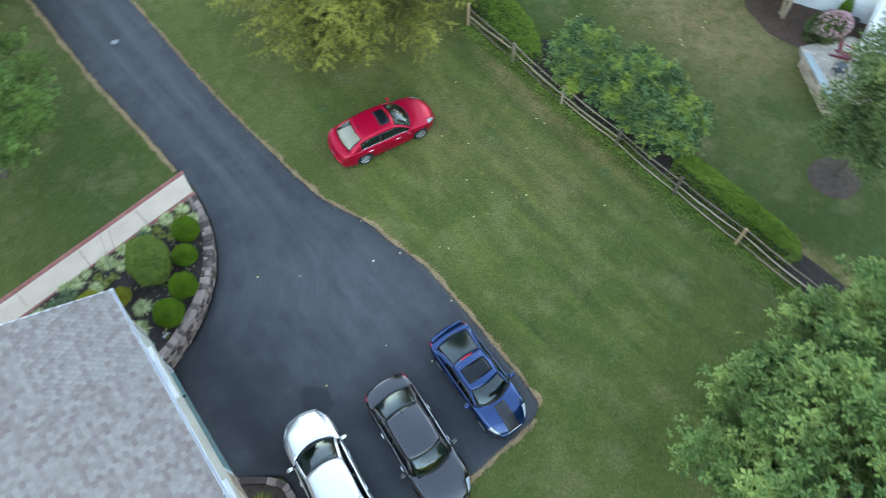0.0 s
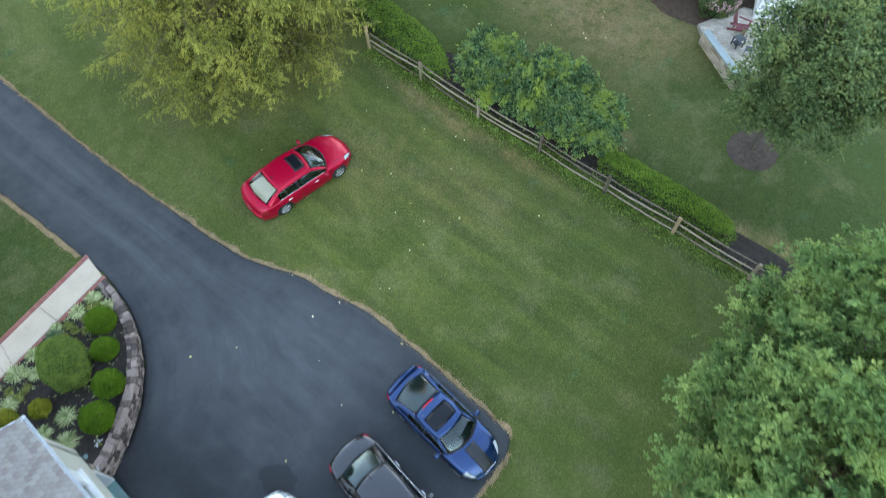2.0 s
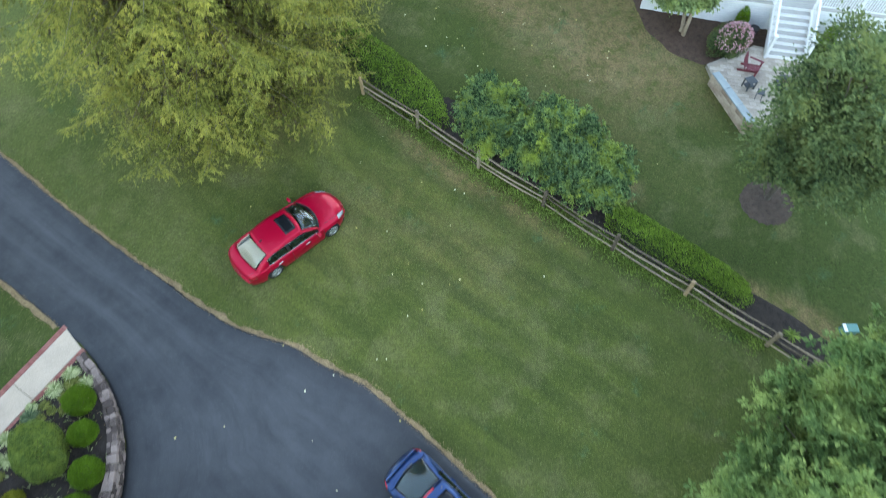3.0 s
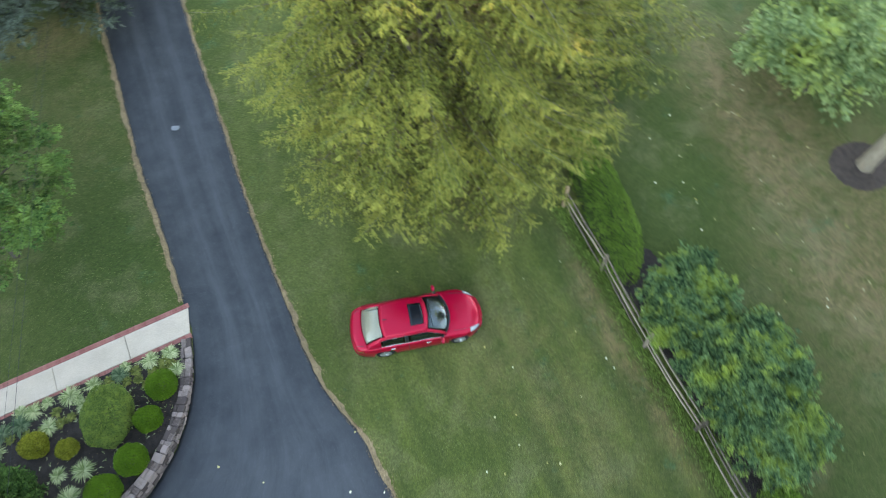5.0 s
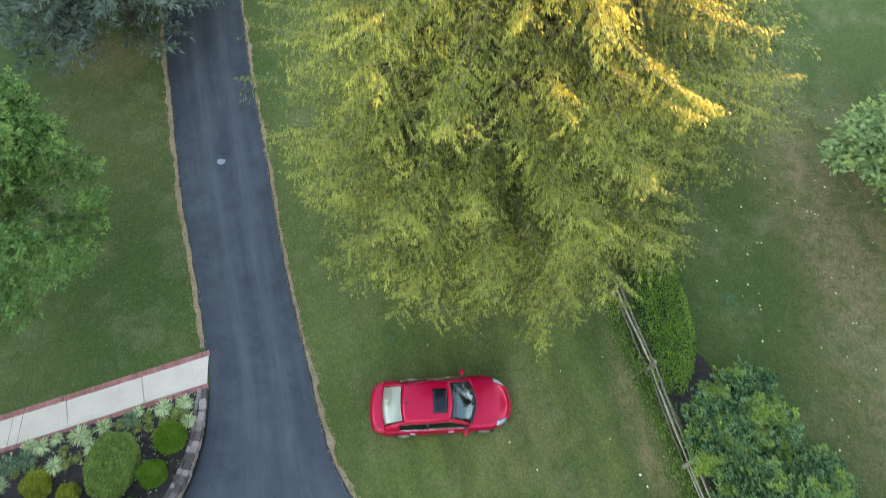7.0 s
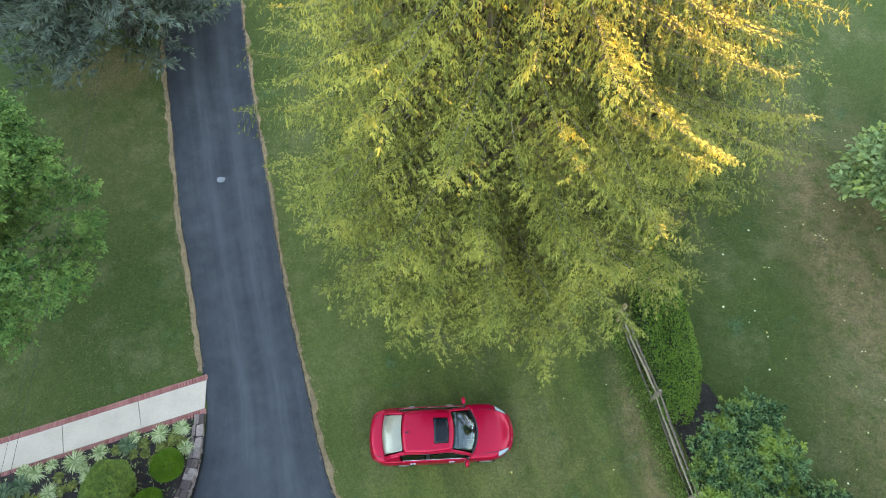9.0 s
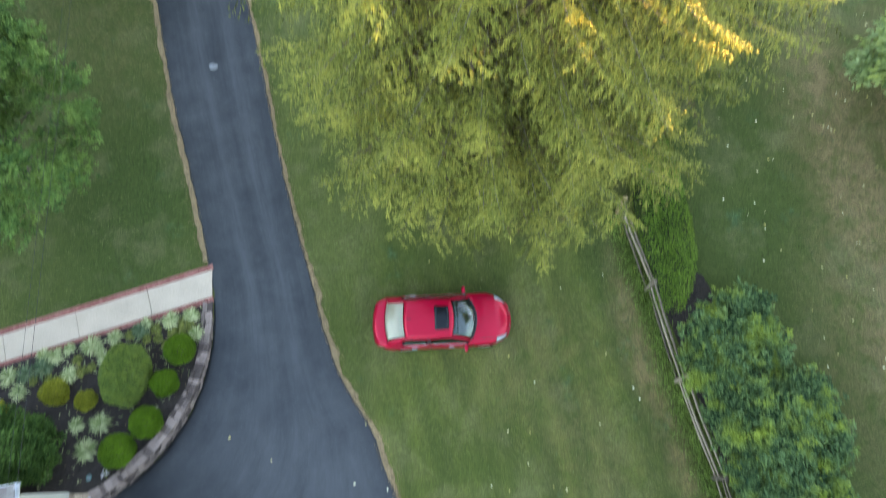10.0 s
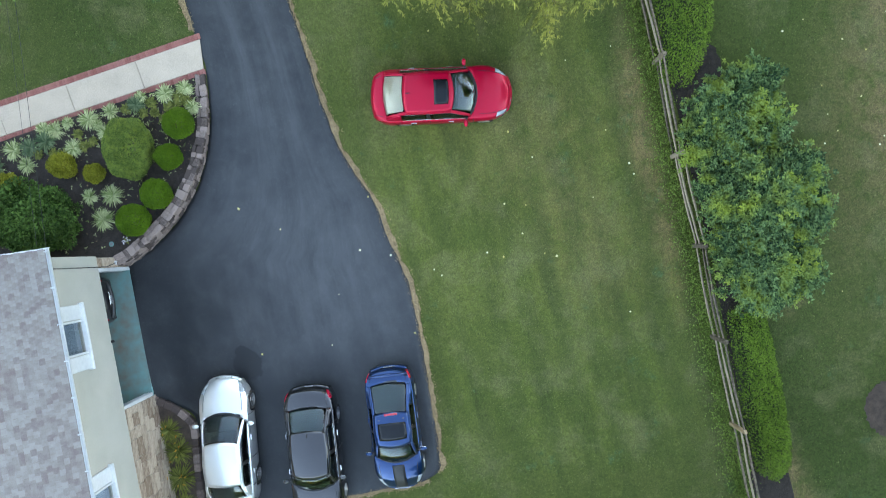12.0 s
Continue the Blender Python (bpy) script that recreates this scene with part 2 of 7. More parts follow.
    bsdf.inputs["Sheen Weight"].default_value, bsdf.inputs["Sheen Roughness"].default_value = 0.18, 0.45
    bsdf.inputs["Sheen Tint"].default_value = (0.40, 0.50, 0.14, 1)
    b = nt.nodes.new("ShaderNodeBump")
    b.inputs["Strength"].default_value, b.inputs["Distance"].default_value = 0.6, 0.03
    link(fine, b.inputs["Height"])
    link(b.outputs["Normal"], bsdf.inputs["Normal"])
    return m


def asphalt_material():
    """Worn asphalt: streaks along the way driven, paler wheel tracks, scuffs, fine stones, a wet stain and painted-in
    shade by the garage.
    """
    m = material("asphalt", (0.0150, 0.0172, 0.0203), (0.046, 0.049, 0.053), grain=55, patch=1.1, rough=0.58, bump=0.45, depth=0.004, patch_mix=0.35, spec=0.42)
    nt = m.node_tree
    link = nt.links.new
    co = next(n for n in nt.nodes if n.bl_idname == "ShaderNodeTexCoord")
    ramp = next(n for n in nt.nodes if n.bl_idname == "ShaderNodeValToRGB")
    bsdf = nt.nodes["Principled BSDF"]

    def attr(name, key="Fac"):
        a = nt.nodes.new("ShaderNodeAttribute")
        a.attribute_name = name
        return a.outputs[key]

    def noise(vec, scale, stretch=(1, 1, 1), detail=7, rough=0.62):
        mp = nt.nodes.new("ShaderNodeMapping")
        mp.inputs["Scale"].default_value = stretch
        link(vec, mp.inputs["Vector"])
        t = nt.nodes.new("ShaderNodeTexNoise")
        t.inputs["Scale"].default_value, t.inputs["Detail"].default_value, t.inputs["Roughness"].default_value = scale, detail, rough
        link(mp.outputs["Vector"], t.inputs["Vector"])
        return t.outputs["Fac"]

    def tone(fac, lo, hi, dark, light):
        r = nt.nodes.new("ShaderNodeValToRGB")
        r.color_ramp.elements[0].position, r.color_ramp.elements[1].position = lo, hi
        r.color_ramp.elements[0].color, r.color_ramp.elements[1].color = (*dark, 1), (*light, 1)
        link(fac, r.inputs["Fac"])
        return r.outputs["Color"]

    def blend(fac, a, b, mode="MIX"):
        x = nt.nodes.new("ShaderNodeMix")
        x.data_type, x.blend_type = "RGBA", mode
        if isinstance(fac, float):
            x.inputs[0].default_value = fac
        else:
            link(fac, x.inputs[0])
        link(a, x.inputs[6])
        link(b, x.inputs[7])
        return x.outputs[2]

    def calc(op, a, b):
        x = nt.nodes.new("ShaderNodeMath")
        x.operation, x.use_clamp = op, True
        for i, v in enumerate((a, b)):
            if isinstance(v, (int, float)):
                x.inputs[i].default_value = v
            else:
                link(v, x.inputs[i])
        return x.outputs[0]

    way = attr("way", "Vector")
    col = ramp.outputs["Color"]
    col = blend(0.8, col, tone(noise(way, 1.0, (2.6, 0.16, 1)), 0.36, 0.66, (0.36, 0.37, 0.385), (0.64, 0.63, 0.615)), "OVERLAY")
    col = blend(0.85, col, tone(noise(co.outputs["Object"], 0.7, detail=10, rough=0.72), 0.34, 0.66, (0.27, 0.285, 0.31), (0.74, 0.72, 0.69)), "OVERLAY")
    worn = calc("MULTIPLY", attr("worn"), tone(noise(way, 1.0, (3.4, 0.3, 1), 8, 0.7), 0.34, 0.62, (0.25, 0.25, 0.25), (1, 1, 1)))
    pale = nt.nodes.new("ShaderNodeRGB")
    pale.outputs[0].default_value = (0.088, 0.090, 0.094, 1)
    col = blend(worn, col, pale.outputs[0])
    # dark colour for the house's shade by the garage and for darker edges
    dark_tone = nt.nodes.new("ShaderNodeRGB")
    dark_tone.outputs[0].default_value = (0.0115, 0.0138, 0.0172, 1)
    darkened = calc("MULTIPLY", attr("darkened"), tone(noise(way, 1.0, (1.6, 0.5, 1), 7, 0.65), 0.36, 0.60, (0.3, 0.3, 0.3), (1, 1, 1)))
    col = blend(darkened, col, dark_tone.outputs[0])
    grit = tone(noise(co.outputs["Object"], 38.0, detail=2, rough=0.5), 0.66, 0.72, (0, 0, 0), (0.4, 0.4, 0.4))
    stones = nt.nodes.new("ShaderNodeRGB")
    stones.outputs[0].default_value = (0.15, 0.15, 0.15, 1)
    col = blend(grit, col, stones.outputs[0])
    wet = calc("SUBTRACT", attr("oil"), calc("MULTIPLY", noise(co.outputs["Object"], 3.2, detail=6), 0.75))
    wet_mask = tone(wet, 0.10, 0.17, (0, 0, 0), (0.85, 0.85, 0.85))
    soaked = nt.nodes.new("ShaderNodeRGB")
    soaked.outputs[0].default_value = (0.0095, 0.0105, 0.0125, 1)
    col = blend(wet_mask, col, soaked.outputs[0])
    link(col, bsdf.inputs["Base Color"])
    return m


GRASS = [(0.053, 0.073, 0.0155), (0.076, 0.093, 0.021), (0.110, 0.119, 0.036)]
LAWN, ASPHALT = lawn_material(), asphalt_material()
SOIL_EDGE = material("dry_soil", (0.11, 0.073, 0.038), (0.44, 0.305, 0.165), grain=16, patch=4, bump=0.6, rough=0.95)
CONCRETE = material("concrete", (0.40, 0.315, 0.235), (0.64, 0.505, 0.39), grain=30, patch=1.2, bump=0.15, rough=0.9)
BRICK = material("red_brick", (0.24, 0.075, 0.06), (0.37, 0.15, 0.125), grain=30, patch=6, bump=0.3, rough=0.9, spread=0.3)
MULCH = material("dark_mulch", (0.006, 0.005, 0.0045), (0.058, 0.041, 0.032), grain=22, patch=5, bump=1.0, depth=0.05, rough=0.95)
MULCH_BROWN = material("brown_mulch", (0.036, 0.020, 0.013), (0.140, 0.082, 0.056), grain=40, patch=5, bump=1.0, depth=0.05, rough=0.95)
MULCH_GREY = material("grey_brown_mulch", (0.034, 0.023, 0.017), (0.125, 0.086, 0.066), grain=40, patch=5, bump=1.0, depth=0.05, rough=0.95)
STONE = material("field_stone", (0.072, 0.050, 0.043), (0.30, 0.222, 0.190), grain=14, patch=3, bump=0.6, depth=0.02, rough=0.9, spread=0.7)
VENEER = material("stone_veneer", (0.22, 0.150, 0.105), (0.49, 0.385, 0.295), grain=7, patch=2.2, bump=0.6, depth=0.03, rough=0.9, spread=0.45)
MORTAR = material("mortar", (0.24, 0.205, 0.165), (0.36, 0.32, 0.265), grain=40, bump=0.4, rough=0.95)
STUCCO = material("cream_stucco", (0.34, 0.325, 0.28), (0.46, 0.44, 0.385), grain=70, patch=1.0, bump=0.25, rough=0.95)
WHITE = material("white_trim", (0.50, 0.51, 0.52), (0.64, 0.645, 0.65), grain=10, patch=1, bump=0.03, rough=0.45)
SHINGLE = material("grey_shingle", (0.142, 0.111, 0.103), (0.228, 0.213, 0.196), grain=60, patch=6, bump=0.5, depth=0.006, rough=0.95, spread=0.34)
SHINGLE_REST = material("grey_shingles", (0.142, 0.111, 0.103), (0.228, 0.213, 0.196), grain=60, patch=6, bump=0.5, depth=0.006, rough=0.95, spread=0.34, islands=True)
WOOD_GREY = material("weathered_wood", (0.080, 0.059, 0.040), (0.36, 0.275, 0.19), grain=14, patch=2, bump=0.5, rough=0.9, stretch=(1, 6, 6), spread=0.4)
WOOD_TAN = material("newer_wood", (0.26, 0.17, 0.09), (0.46, 0.32, 0.18), grain=14, patch=2, bump=0.4, rough=0.85, stretch=(6, 6, 1))
PALE_BARK = material("pale_bark", (0.20, 0.15, 0.10), (0.46, 0.36, 0.26), grain=9, patch=3, bump=0.8, rough=0.95, stretch=(3, 3, 0.5))
BARK = material("bark", (0.05, 0.04, 0.032), (0.17, 0.14, 0.11), grain=12, patch=3, bump=0.8, rough=0.95, stretch=(3, 3, 0.6))
GARAGE_FLOOR = material("worn_teal_floor_paint", (0.19, 0.15, 0.12), (0.13, 0.34, 0.345), grain=3.0, patch=0.75, bump=0.05, rough=0.4, patch_mix=0.6)
DARK = material("dark_interior", (0.012, 0.012, 0.013), (0.03, 0.03, 0.032), grain=20, bump=0.1, rough=0.8)
SPRUCE = leafy("spruce_needles", (0.060, 0.072, 0.013), (0.245, 0.250, 0.050), through=0.14, tint=(0.33, 0.305, 0.060), clump=0.9)
SPRUCE_OLD = leafy("old_spruce_needles", (0.042, 0.052, 0.011), (0.160, 0.165, 0.036), through=0.08, tint=(0.14, 0.105, 0.042), clump=0.7)

# ---- ground ----
def gz(x, y):
    """Height of the ground over the plan."""
    x, y = np.asarray(x, float), np.asarray(y, float)
    far = np.sign(y) * (28 + 12 * np.tanh((np.abs(y) - 28) / 12))
    y = np.where(np.abs(y) > 28, far, y)
    q = 5 * np.tanh(x / 12)
    return -0.1414 + 0.0767 * q + 0.0203 * y + 0.1291 * 4 * np.log1p(np.exp((y - 4) / 4)) - 0.014 * q * 3 * np.tanh(y / 10)


def gz1(x, y):
    return float(gz(x, y))


def blob(x, y, cx, cy, rx, ry, turn=0.0, soft=0.5):
    """1 inside an oval, falling to 0 outside."""
    a = radians(turn)
    u = ((x - cx) * math.cos(a) + (y - cy) * math.sin(a)) / rx
    v = (-(x - cx) * math.sin(a) + (y - cy) * math.cos(a)) / ry
    return np.clip((1 + soft - np.sqrt(u * u + v * v)) / (2 * soft), 0, 1)


def build_ground():
    inner = np.arange(-30, 30.01, 0.4)
    outer = np.array([33, 38, 46, 60, 85, 130, 220, 400, 800, 1500, 2600.0])
    line = np.concatenate([-outer[::-1], inner, outer])
    X, Y = np.meshgrid(line, line, indexing="ij")
    Z = gz(X, Y)
    v, f = loft(np.stack([X, Y, Z], -1))
    ob = npmesh("ground", v, f, LAWN, smooth=True)
    x, y = v[:, 0], v[:, 1]
    side = x - np.interp(y, [-9.4, 9.3], [10.9, 6.6])
    neighbour = np.clip(side / 1.0, 0, 1)
    dry = np.zeros_like(x)
    for cx, cy, rx, ry, turn, k in ((15.3, 11, 1.7, 8, 8, 1.0), (17.2, 12, 1.1, 6, 0, 0.9), (17.4, 4.2, 3.4, 5.6, 20, 1.0), (14.6, -2.5, 2.2, 2.4, 10, 0.25), (13.0, -9.5, 0.45, 1.7, 14, 1.0), (12.3, -7.9, 0.35, 0.8, 0, 1.0), (14.2, 2.6, 1.5, 4.5, 5, 0.5), (14.4, 14, 1.6, 4, 0, 0.7), (12.4, -9.3, 0.5, 2.4, 14, 0.9),
                                    (12.1, -1.6, 0.7, 0.8, 0, 0.8), (-15, 21, 2.2, 1.6, 0, 0.9), (-14.5, 17, 4, 4, 0, 0.45), (2.5, 14.5, 4.4, 4.6, 0, 0.6),
                                    (6.75, 4.6, 0.5, 3.0, 12, 0.9), (7.7, 1.4, 0.4, 3.5, 12, 0.75), (5.0, 0.5, 1.6, 3, 30, 0.3), (3.5, 3.5, 2.4, 2.5, 0, 0.25), (19.5, 7, 3, 4.5, 0, 0.9)):
        dry = np.maximum(dry, k * blob(x, y, cx, cy, rx, ry, turn))
    fence_side = np.interp(y, [-12, 9.4], [11.4, 6.6]) - x
    lush_shade = 0.6 * np.clip(1 - np.abs(fence_side - 0.4) / 0.7, 0, 1) * ((y < 10) & (y > -12))
    lush_shade = np.maximum(lush_shade, np.interp(y, [0, 6], [0.9, 0.55]) * neighbour * (np.abs(y) < 40))
    lush_shade = np.maximum(lush_shade, 0.9 * blob(x, y, 13.6, -3.5, 3.0, 9.5, 8, 0.5))
    lush_shade = np.maximum(lush_shade, 0.5 * blob(x, y, 19.5, 17, 3.5, 7, 0, 0.4))
    lush_shade = np.maximum(lush_shade, 0.95 * blob(x, y, -12.5, 12, 4.2, 7.0, 10, 0.5))
    # the big ash's shade on the lawn, painted as darker green
    lush_shade = np.maximum(lush_shade, 0.5 * blob(x, y, 6.0, -7.5, 6.5, 8.5, 0, 0.6))
    lush_shade = np.maximum(lush_shade, 1.0 * blob(x, y, -16, 19, 7.5, 10.5, 0, 0.4))
    lush_shade = np.maximum(lush_shade, 0.55 * blob(x, y, 6.0, 6.8, 1.1, 2.2, 10))
    lush_shade = lush_shade * (1 - 0.85 * dry)
    mown = np.clip(blob(x, y, 3.4, 0, 6.8, 10, 10, 0.3), 0, 1) * (1 - neighbour)
    for name, values in (("dry", dry), ("lush_shade", lush_shade), ("mown", mown)):
        ob.data.attributes.new(name, "FLOAT", "POINT").data.foreach_set("value", values.astype(np.float32))
    tagged(ob, "mown green lawn with dry brown patches", "lawn", kind="structure")


build_ground()

LEFT = [(-11.5, -8.3), (-9.13, -8.67), (-7.42, -8.92), (-6.4, -9.02), (-5.75, -9.9), (-5.3, -10.76), (-0.6, -11.32), (0.02, -10.42), (1.13, -9.37), (2.24, -8.73), (3.63, -8.31), (4.8, -8.2),
        (6.19, -8.29), (7.49, -8.62), (10.73, -9.54), (13.87, -10.53), (18.48, -11.68), (21.53, -12.45), (24.85, -13.2), (70, -23.8)]
RIGHT = [(-8.4, -0.75), (-8.22, -0.42), (-8.0, -0.16), (-7.7, -0.08), (-7.1, -0.16), (-5.67, -0.39), (-4.04, -0.65), (-2.41, -0.95), (-1.19, -1.25), (-0.38, -1.59), (0.72, -2.09), (1.63, -2.39), (2.32, -2.88),
         (3.5, -3.6), (5.4, -4.35), (7.28, -4.9), (9.11, -5.5), (12.08, -6.33), (16.1, -7.33), (19.4, -8.2), (24.78, -9.43), (70, -20.0)]


def build_driveway():
    ys = np.concatenate([np.arange(-8.4, 26, 0.12), np.arange(26, 70.1, 2.0)])
    rows = []
    for y in ys:
        r = float(spline(RIGHT, y))
        skew = 0.215 * np.clip((-1 - y) / 5, 0, 1)
        l = float(spline(LEFT, y))
        l = float(spline(LEFT, y + skew * (l - r)))
        u = np.linspace(0, 1, 42)
        x = r + (l - r) * u
        yy = y + skew * (x - r) + 0.03 * soft_noise(x, y, 1.0, 3) * (y < -8.3)
        x = x + 0.03 * soft_noise(yy, 0 * yy, 0.7, 5) * ((u == 0) | (u == 1))
        z = gz(x, yy) + 0.035
        apron = np.clip((-9.7 - x) / 1.1, 0, 1) * np.clip((yy + 5.5) / 0.5, 0, 1) * np.clip((0.1 - yy) / 0.5, 0, 1)
        z = z + (-0.275 - z) * apron * (z < -0.275)
        top = np.stack([x, yy, z], -1)
        rows.append(np.concatenate([top[:1] - [0, 0, 0.12], top, top[-1:] - [0, 0, 0.12]]))
    v, f = loft(rows)
    drive = tagged(npmesh("driveway", v, f[:, ::-1], ASPHALT, smooth=True), "dark worn asphalt driveway with a turning area", "driveway", kind="structure")
    x, y = v[:, 0], v[:, 1]
    r, l = spline(RIGHT, y), spline(LEFT, y)
    u = np.clip((r - x) / np.maximum(r - l, 0.1), 0, 1)
    lane = np.clip((y - 1.0) / 4.0, 0, 1)
    # wheel tracks along the lane, a pale middle in the turning area, the house's shade painted in by the garage
    tracks = np.exp(-((u - 0.30) / 0.085) ** 2) + np.exp(-((u - 0.62) / 0.085) ** 2)
    turn = blob(x, y, -5.0, -0.2, 3.2, 3.6, 20, 0.6)
    worn = np.clip(0.45 * lane * tracks + 0.5 * turn * (1 - lane), 0, 1)
    darkened = np.maximum(np.maximum(0.95 * blob(x, y, -9.7, -3.0, 1.7, 3.2, 10, 0.7), 0.5 * np.exp(-((1 - u) / 0.07) ** 2)), 0.45 * np.exp(-(u / 0.05) ** 2))
    # darker too round the parked cars and further out from the garage
    darkened = np.maximum(darkened, 0.9 * blob(x, y, -5.5, -6.6, 4.8, 2.5, 10, 0.5))
    darkened = np.maximum(darkened, 0.7 * blob(x, y, -8.3, -3.6, 2.6, 3.0, 10, 0.6))
    oil = np.maximum(blob(x, y, -7.05, -4.15, 0.52, 0.62, 30, 0.6), 0.9 * blob(x, y, -7.3, -3.75, 0.26, 0.34, 0, 0.7))
    for name, values in (("worn", worn), ("darkened", darkened), ("oil", oil)):
        drive.data.attributes.new(name, "FLOAT", "POINT").data.foreach_set("value", values.astype(np.float32))
    way = np.stack([u * 4.2, y + 0.3 * x, 0 * y], -1).astype(np.float32)
    drive.data.attributes.new("way", "FLOAT_VECTOR", "POINT").data.foreach_set("vector", way.ravel())
    # tan strips of dead grass along the asphalt: a thin sheet of soil under loose dry blades
    r = np.random.default_rng(61)
    loose = []
    south_x = np.linspace(-8.6, -0.5, 80)
    for xs, ys, nx, ny in ((spline(RIGHT, np.arange(-8.0, 40, 0.1)), np.arange(-8.0, 40, 0.1), 1, 0), (spline(LEFT, np.arange(7.6, 40, 0.1)), np.arange(7.6, 40, 0.1), -1, 0),
                           (south_x, -8.36 + 0.215 * (south_x + 0.5), 0, -1)):
        n = len(xs)
        wide = np.clip((0.20 if nx < 0 else np.interp(ys, [-8, -5, 5, 9], [0.13, 0.16, 0.19, 0.11])) + 0.045 * soft_noise(xs, ys, 0.6, 11) + 0.05 * soft_noise(xs, ys, 1.7, 12) + r.uniform(-0.03, 0.03, n), 0.03, 0.3)
        rows = [np.stack([xs + nx * o, ys + ny * o, gz(xs + nx * o, ys + ny * o) + h], -1) for o, h in ((-0.05, 0.028), (wide * 0.5, 0.034), (wide, 0.002))]
        v, f = loft(rows)
        tagged(npmesh("soil_edge", v, f if nx > 0 else f[:, ::-1], SOIL_EDGE, smooth=True), "strip of bare tan soil and dead grass along the asphalt", "soil", kind="structure")
        k = r.integers(0, n, int(n * 40))
        o = np.abs(r.normal(0.02, 1.0, len(k))) * wide[k] * 0.75 - 0.03
        px, py = xs[k] + nx * o + r.uniform(-0.06, 0.06, len(k)), ys[k] + ny * o + r.uniform(-0.06, 0.06, len(k))
        loose.append(np.stack([px, py, gz(px, py) + 0.035], -1))
    p = np.concatenate(loose)
    n = len(p)
    v, f = scatter([(0, 0.12, 0), (0.5, 0.16, 0.08), (1, 0, 0.0), (0.5, -0.16, 0.08)], [(0, 1, 2, 3)], p, r.normal(size=(n, 3)) * [1, 1, 0.3], r.normal(size=(n, 3)) * 0.4 + [0, 0, 1], r.uniform(0.025, 0.06, n))
    tagged(npmesh("dead_grass", v, f, DEAD_GRASS), "loose dead tan grass along the asphalt", "dead grass", kind="stuff")


DEAD_GRASS = leafy("dead_grass", (0.14, 0.094, 0.046), (0.56, 0.39, 0.215))
build_driveway()


# ---- front walk: concrete slabs between brick borders ----
WALK_A, WALK_B = Vector((-8.4, 6.80)), Vector((-24.0, 1.85))


def build_walk():
    d = (WALK_B - WALK_A).normalized()
    n = Vector((-d.y, d.x)) * -1
    thing = tagged(empty("front_walk"), "pale concrete front walk with red brick borders", "walk", kind="structure")
    s, length = 0.0, (WALK_B - WALK_A).length
    i = 0
    while s < length:
        e = s + (2.32 if i == 0 else 2.62)
        pts = [(s + 0.008, -0.48), (e - 0.012, -0.48), (e - 0.012, 0.48), (s + 0.008, 0.48)]
        if i == 0:
            pts[0], pts[3] = (0.12, -0.48), (-0.10, 0.48)
        bm = bmesh.new()
        grid = []
        for k in range(9):
            u = k / 8
            a = WALK_A + d * (pts[0][0] * (1 - u) + pts[1][0] * u) + n * pts[0][1]
            b = WALK_A + d * (pts[3][0] * (1 - u) + pts[2][0] * u) + n * pts[3][1]
            pair = [(a, -0.1), (a, 0.055), (b, 0.055), (b, -0.1)]
            grid.append([bm.verts.new((p.x, p.y, gz1(p.x, p.y) + h)) for p, h in pair])
        for g, h in zip(grid, grid[1:]):
            for k in range(3):
                bm.faces.new((g[k], g[k + 1], h[k + 1], h[k]))
        bm.faces.new(grid[0][::-1])
        bm.faces.new(grid[-1])
        bmesh.ops.recalc_face_normals(bm, faces=bm.faces[:])
        part("slab", bm, CONCRETE, thing)
        s, i = e, i + 1
    mesh = None
    for side in (-1, 1):
        k = 0
        s = -0.12 * side + 0.02
        while s < length and k < 148:
            p = WALK_A + d * s + n * side * 0.59
            if mesh is None:
                ob = part("brick", box_bm((0.098, 0.20, 0.09), bevel=0.006), BRICK, thing)
                mesh = ob.data
            else:
                ob = new("brick", mesh)
                ob.parent = thing
            ob.matrix_world = pose(p.x, p.y, gz1(p.x, p.y) + 0.012 + rng.uniform(-0.004, 0.004), 0, 0, math.degrees(math.atan2(d.y, d.x)) + rng.uniform(-1.5, 1.5))
            s, k = s + 0.108, k + 1


build_walk()

# ---- the near house: garage below, stucco storey above ----
HOUSE = pose(-11.34, -0.64, -0.27, 0, 0, 10.6)
WALL_T, EAVE_Z, OPEN_W, OPEN_H, STOREY, JUT = 0.25, 4.98, 4.72, 2.37, 2.39, 0.27
HOUSE_N, HOUSE_S, HOUSE_DEPTH, PITCH = 0.36, -15.0, 11.0, 0.42


def glass_material(name, tint=(0.8, 0.85, 0.85), rough=0.02, ior=1.5):
    m = bpy.data.materials.new(name)
    m.use_nodes = True
    b = m.node_tree.nodes["Principled BSDF"]
    b.inputs["Base Color"].default_value = (*tint, 1)
    b.inputs["Roughness"].default_value, b.inputs["IOR"].default_value = rough, ior
    b.inputs["Transmission Weight"].default_value = 1.0
    return m


GLASS = glass_material("window_glass", (0.75, 0.8, 0.82))
# blue-grey of the sky's reflection in the glass, put into the curtain's colour
CURTAIN = material("blue_grey_curtain", (0.26, 0.32, 0.40), (0.34, 0.41, 0.49), grain=8, patch=2, bump=0.2, rough=0.9, stretch=(1, 8, 0.5))


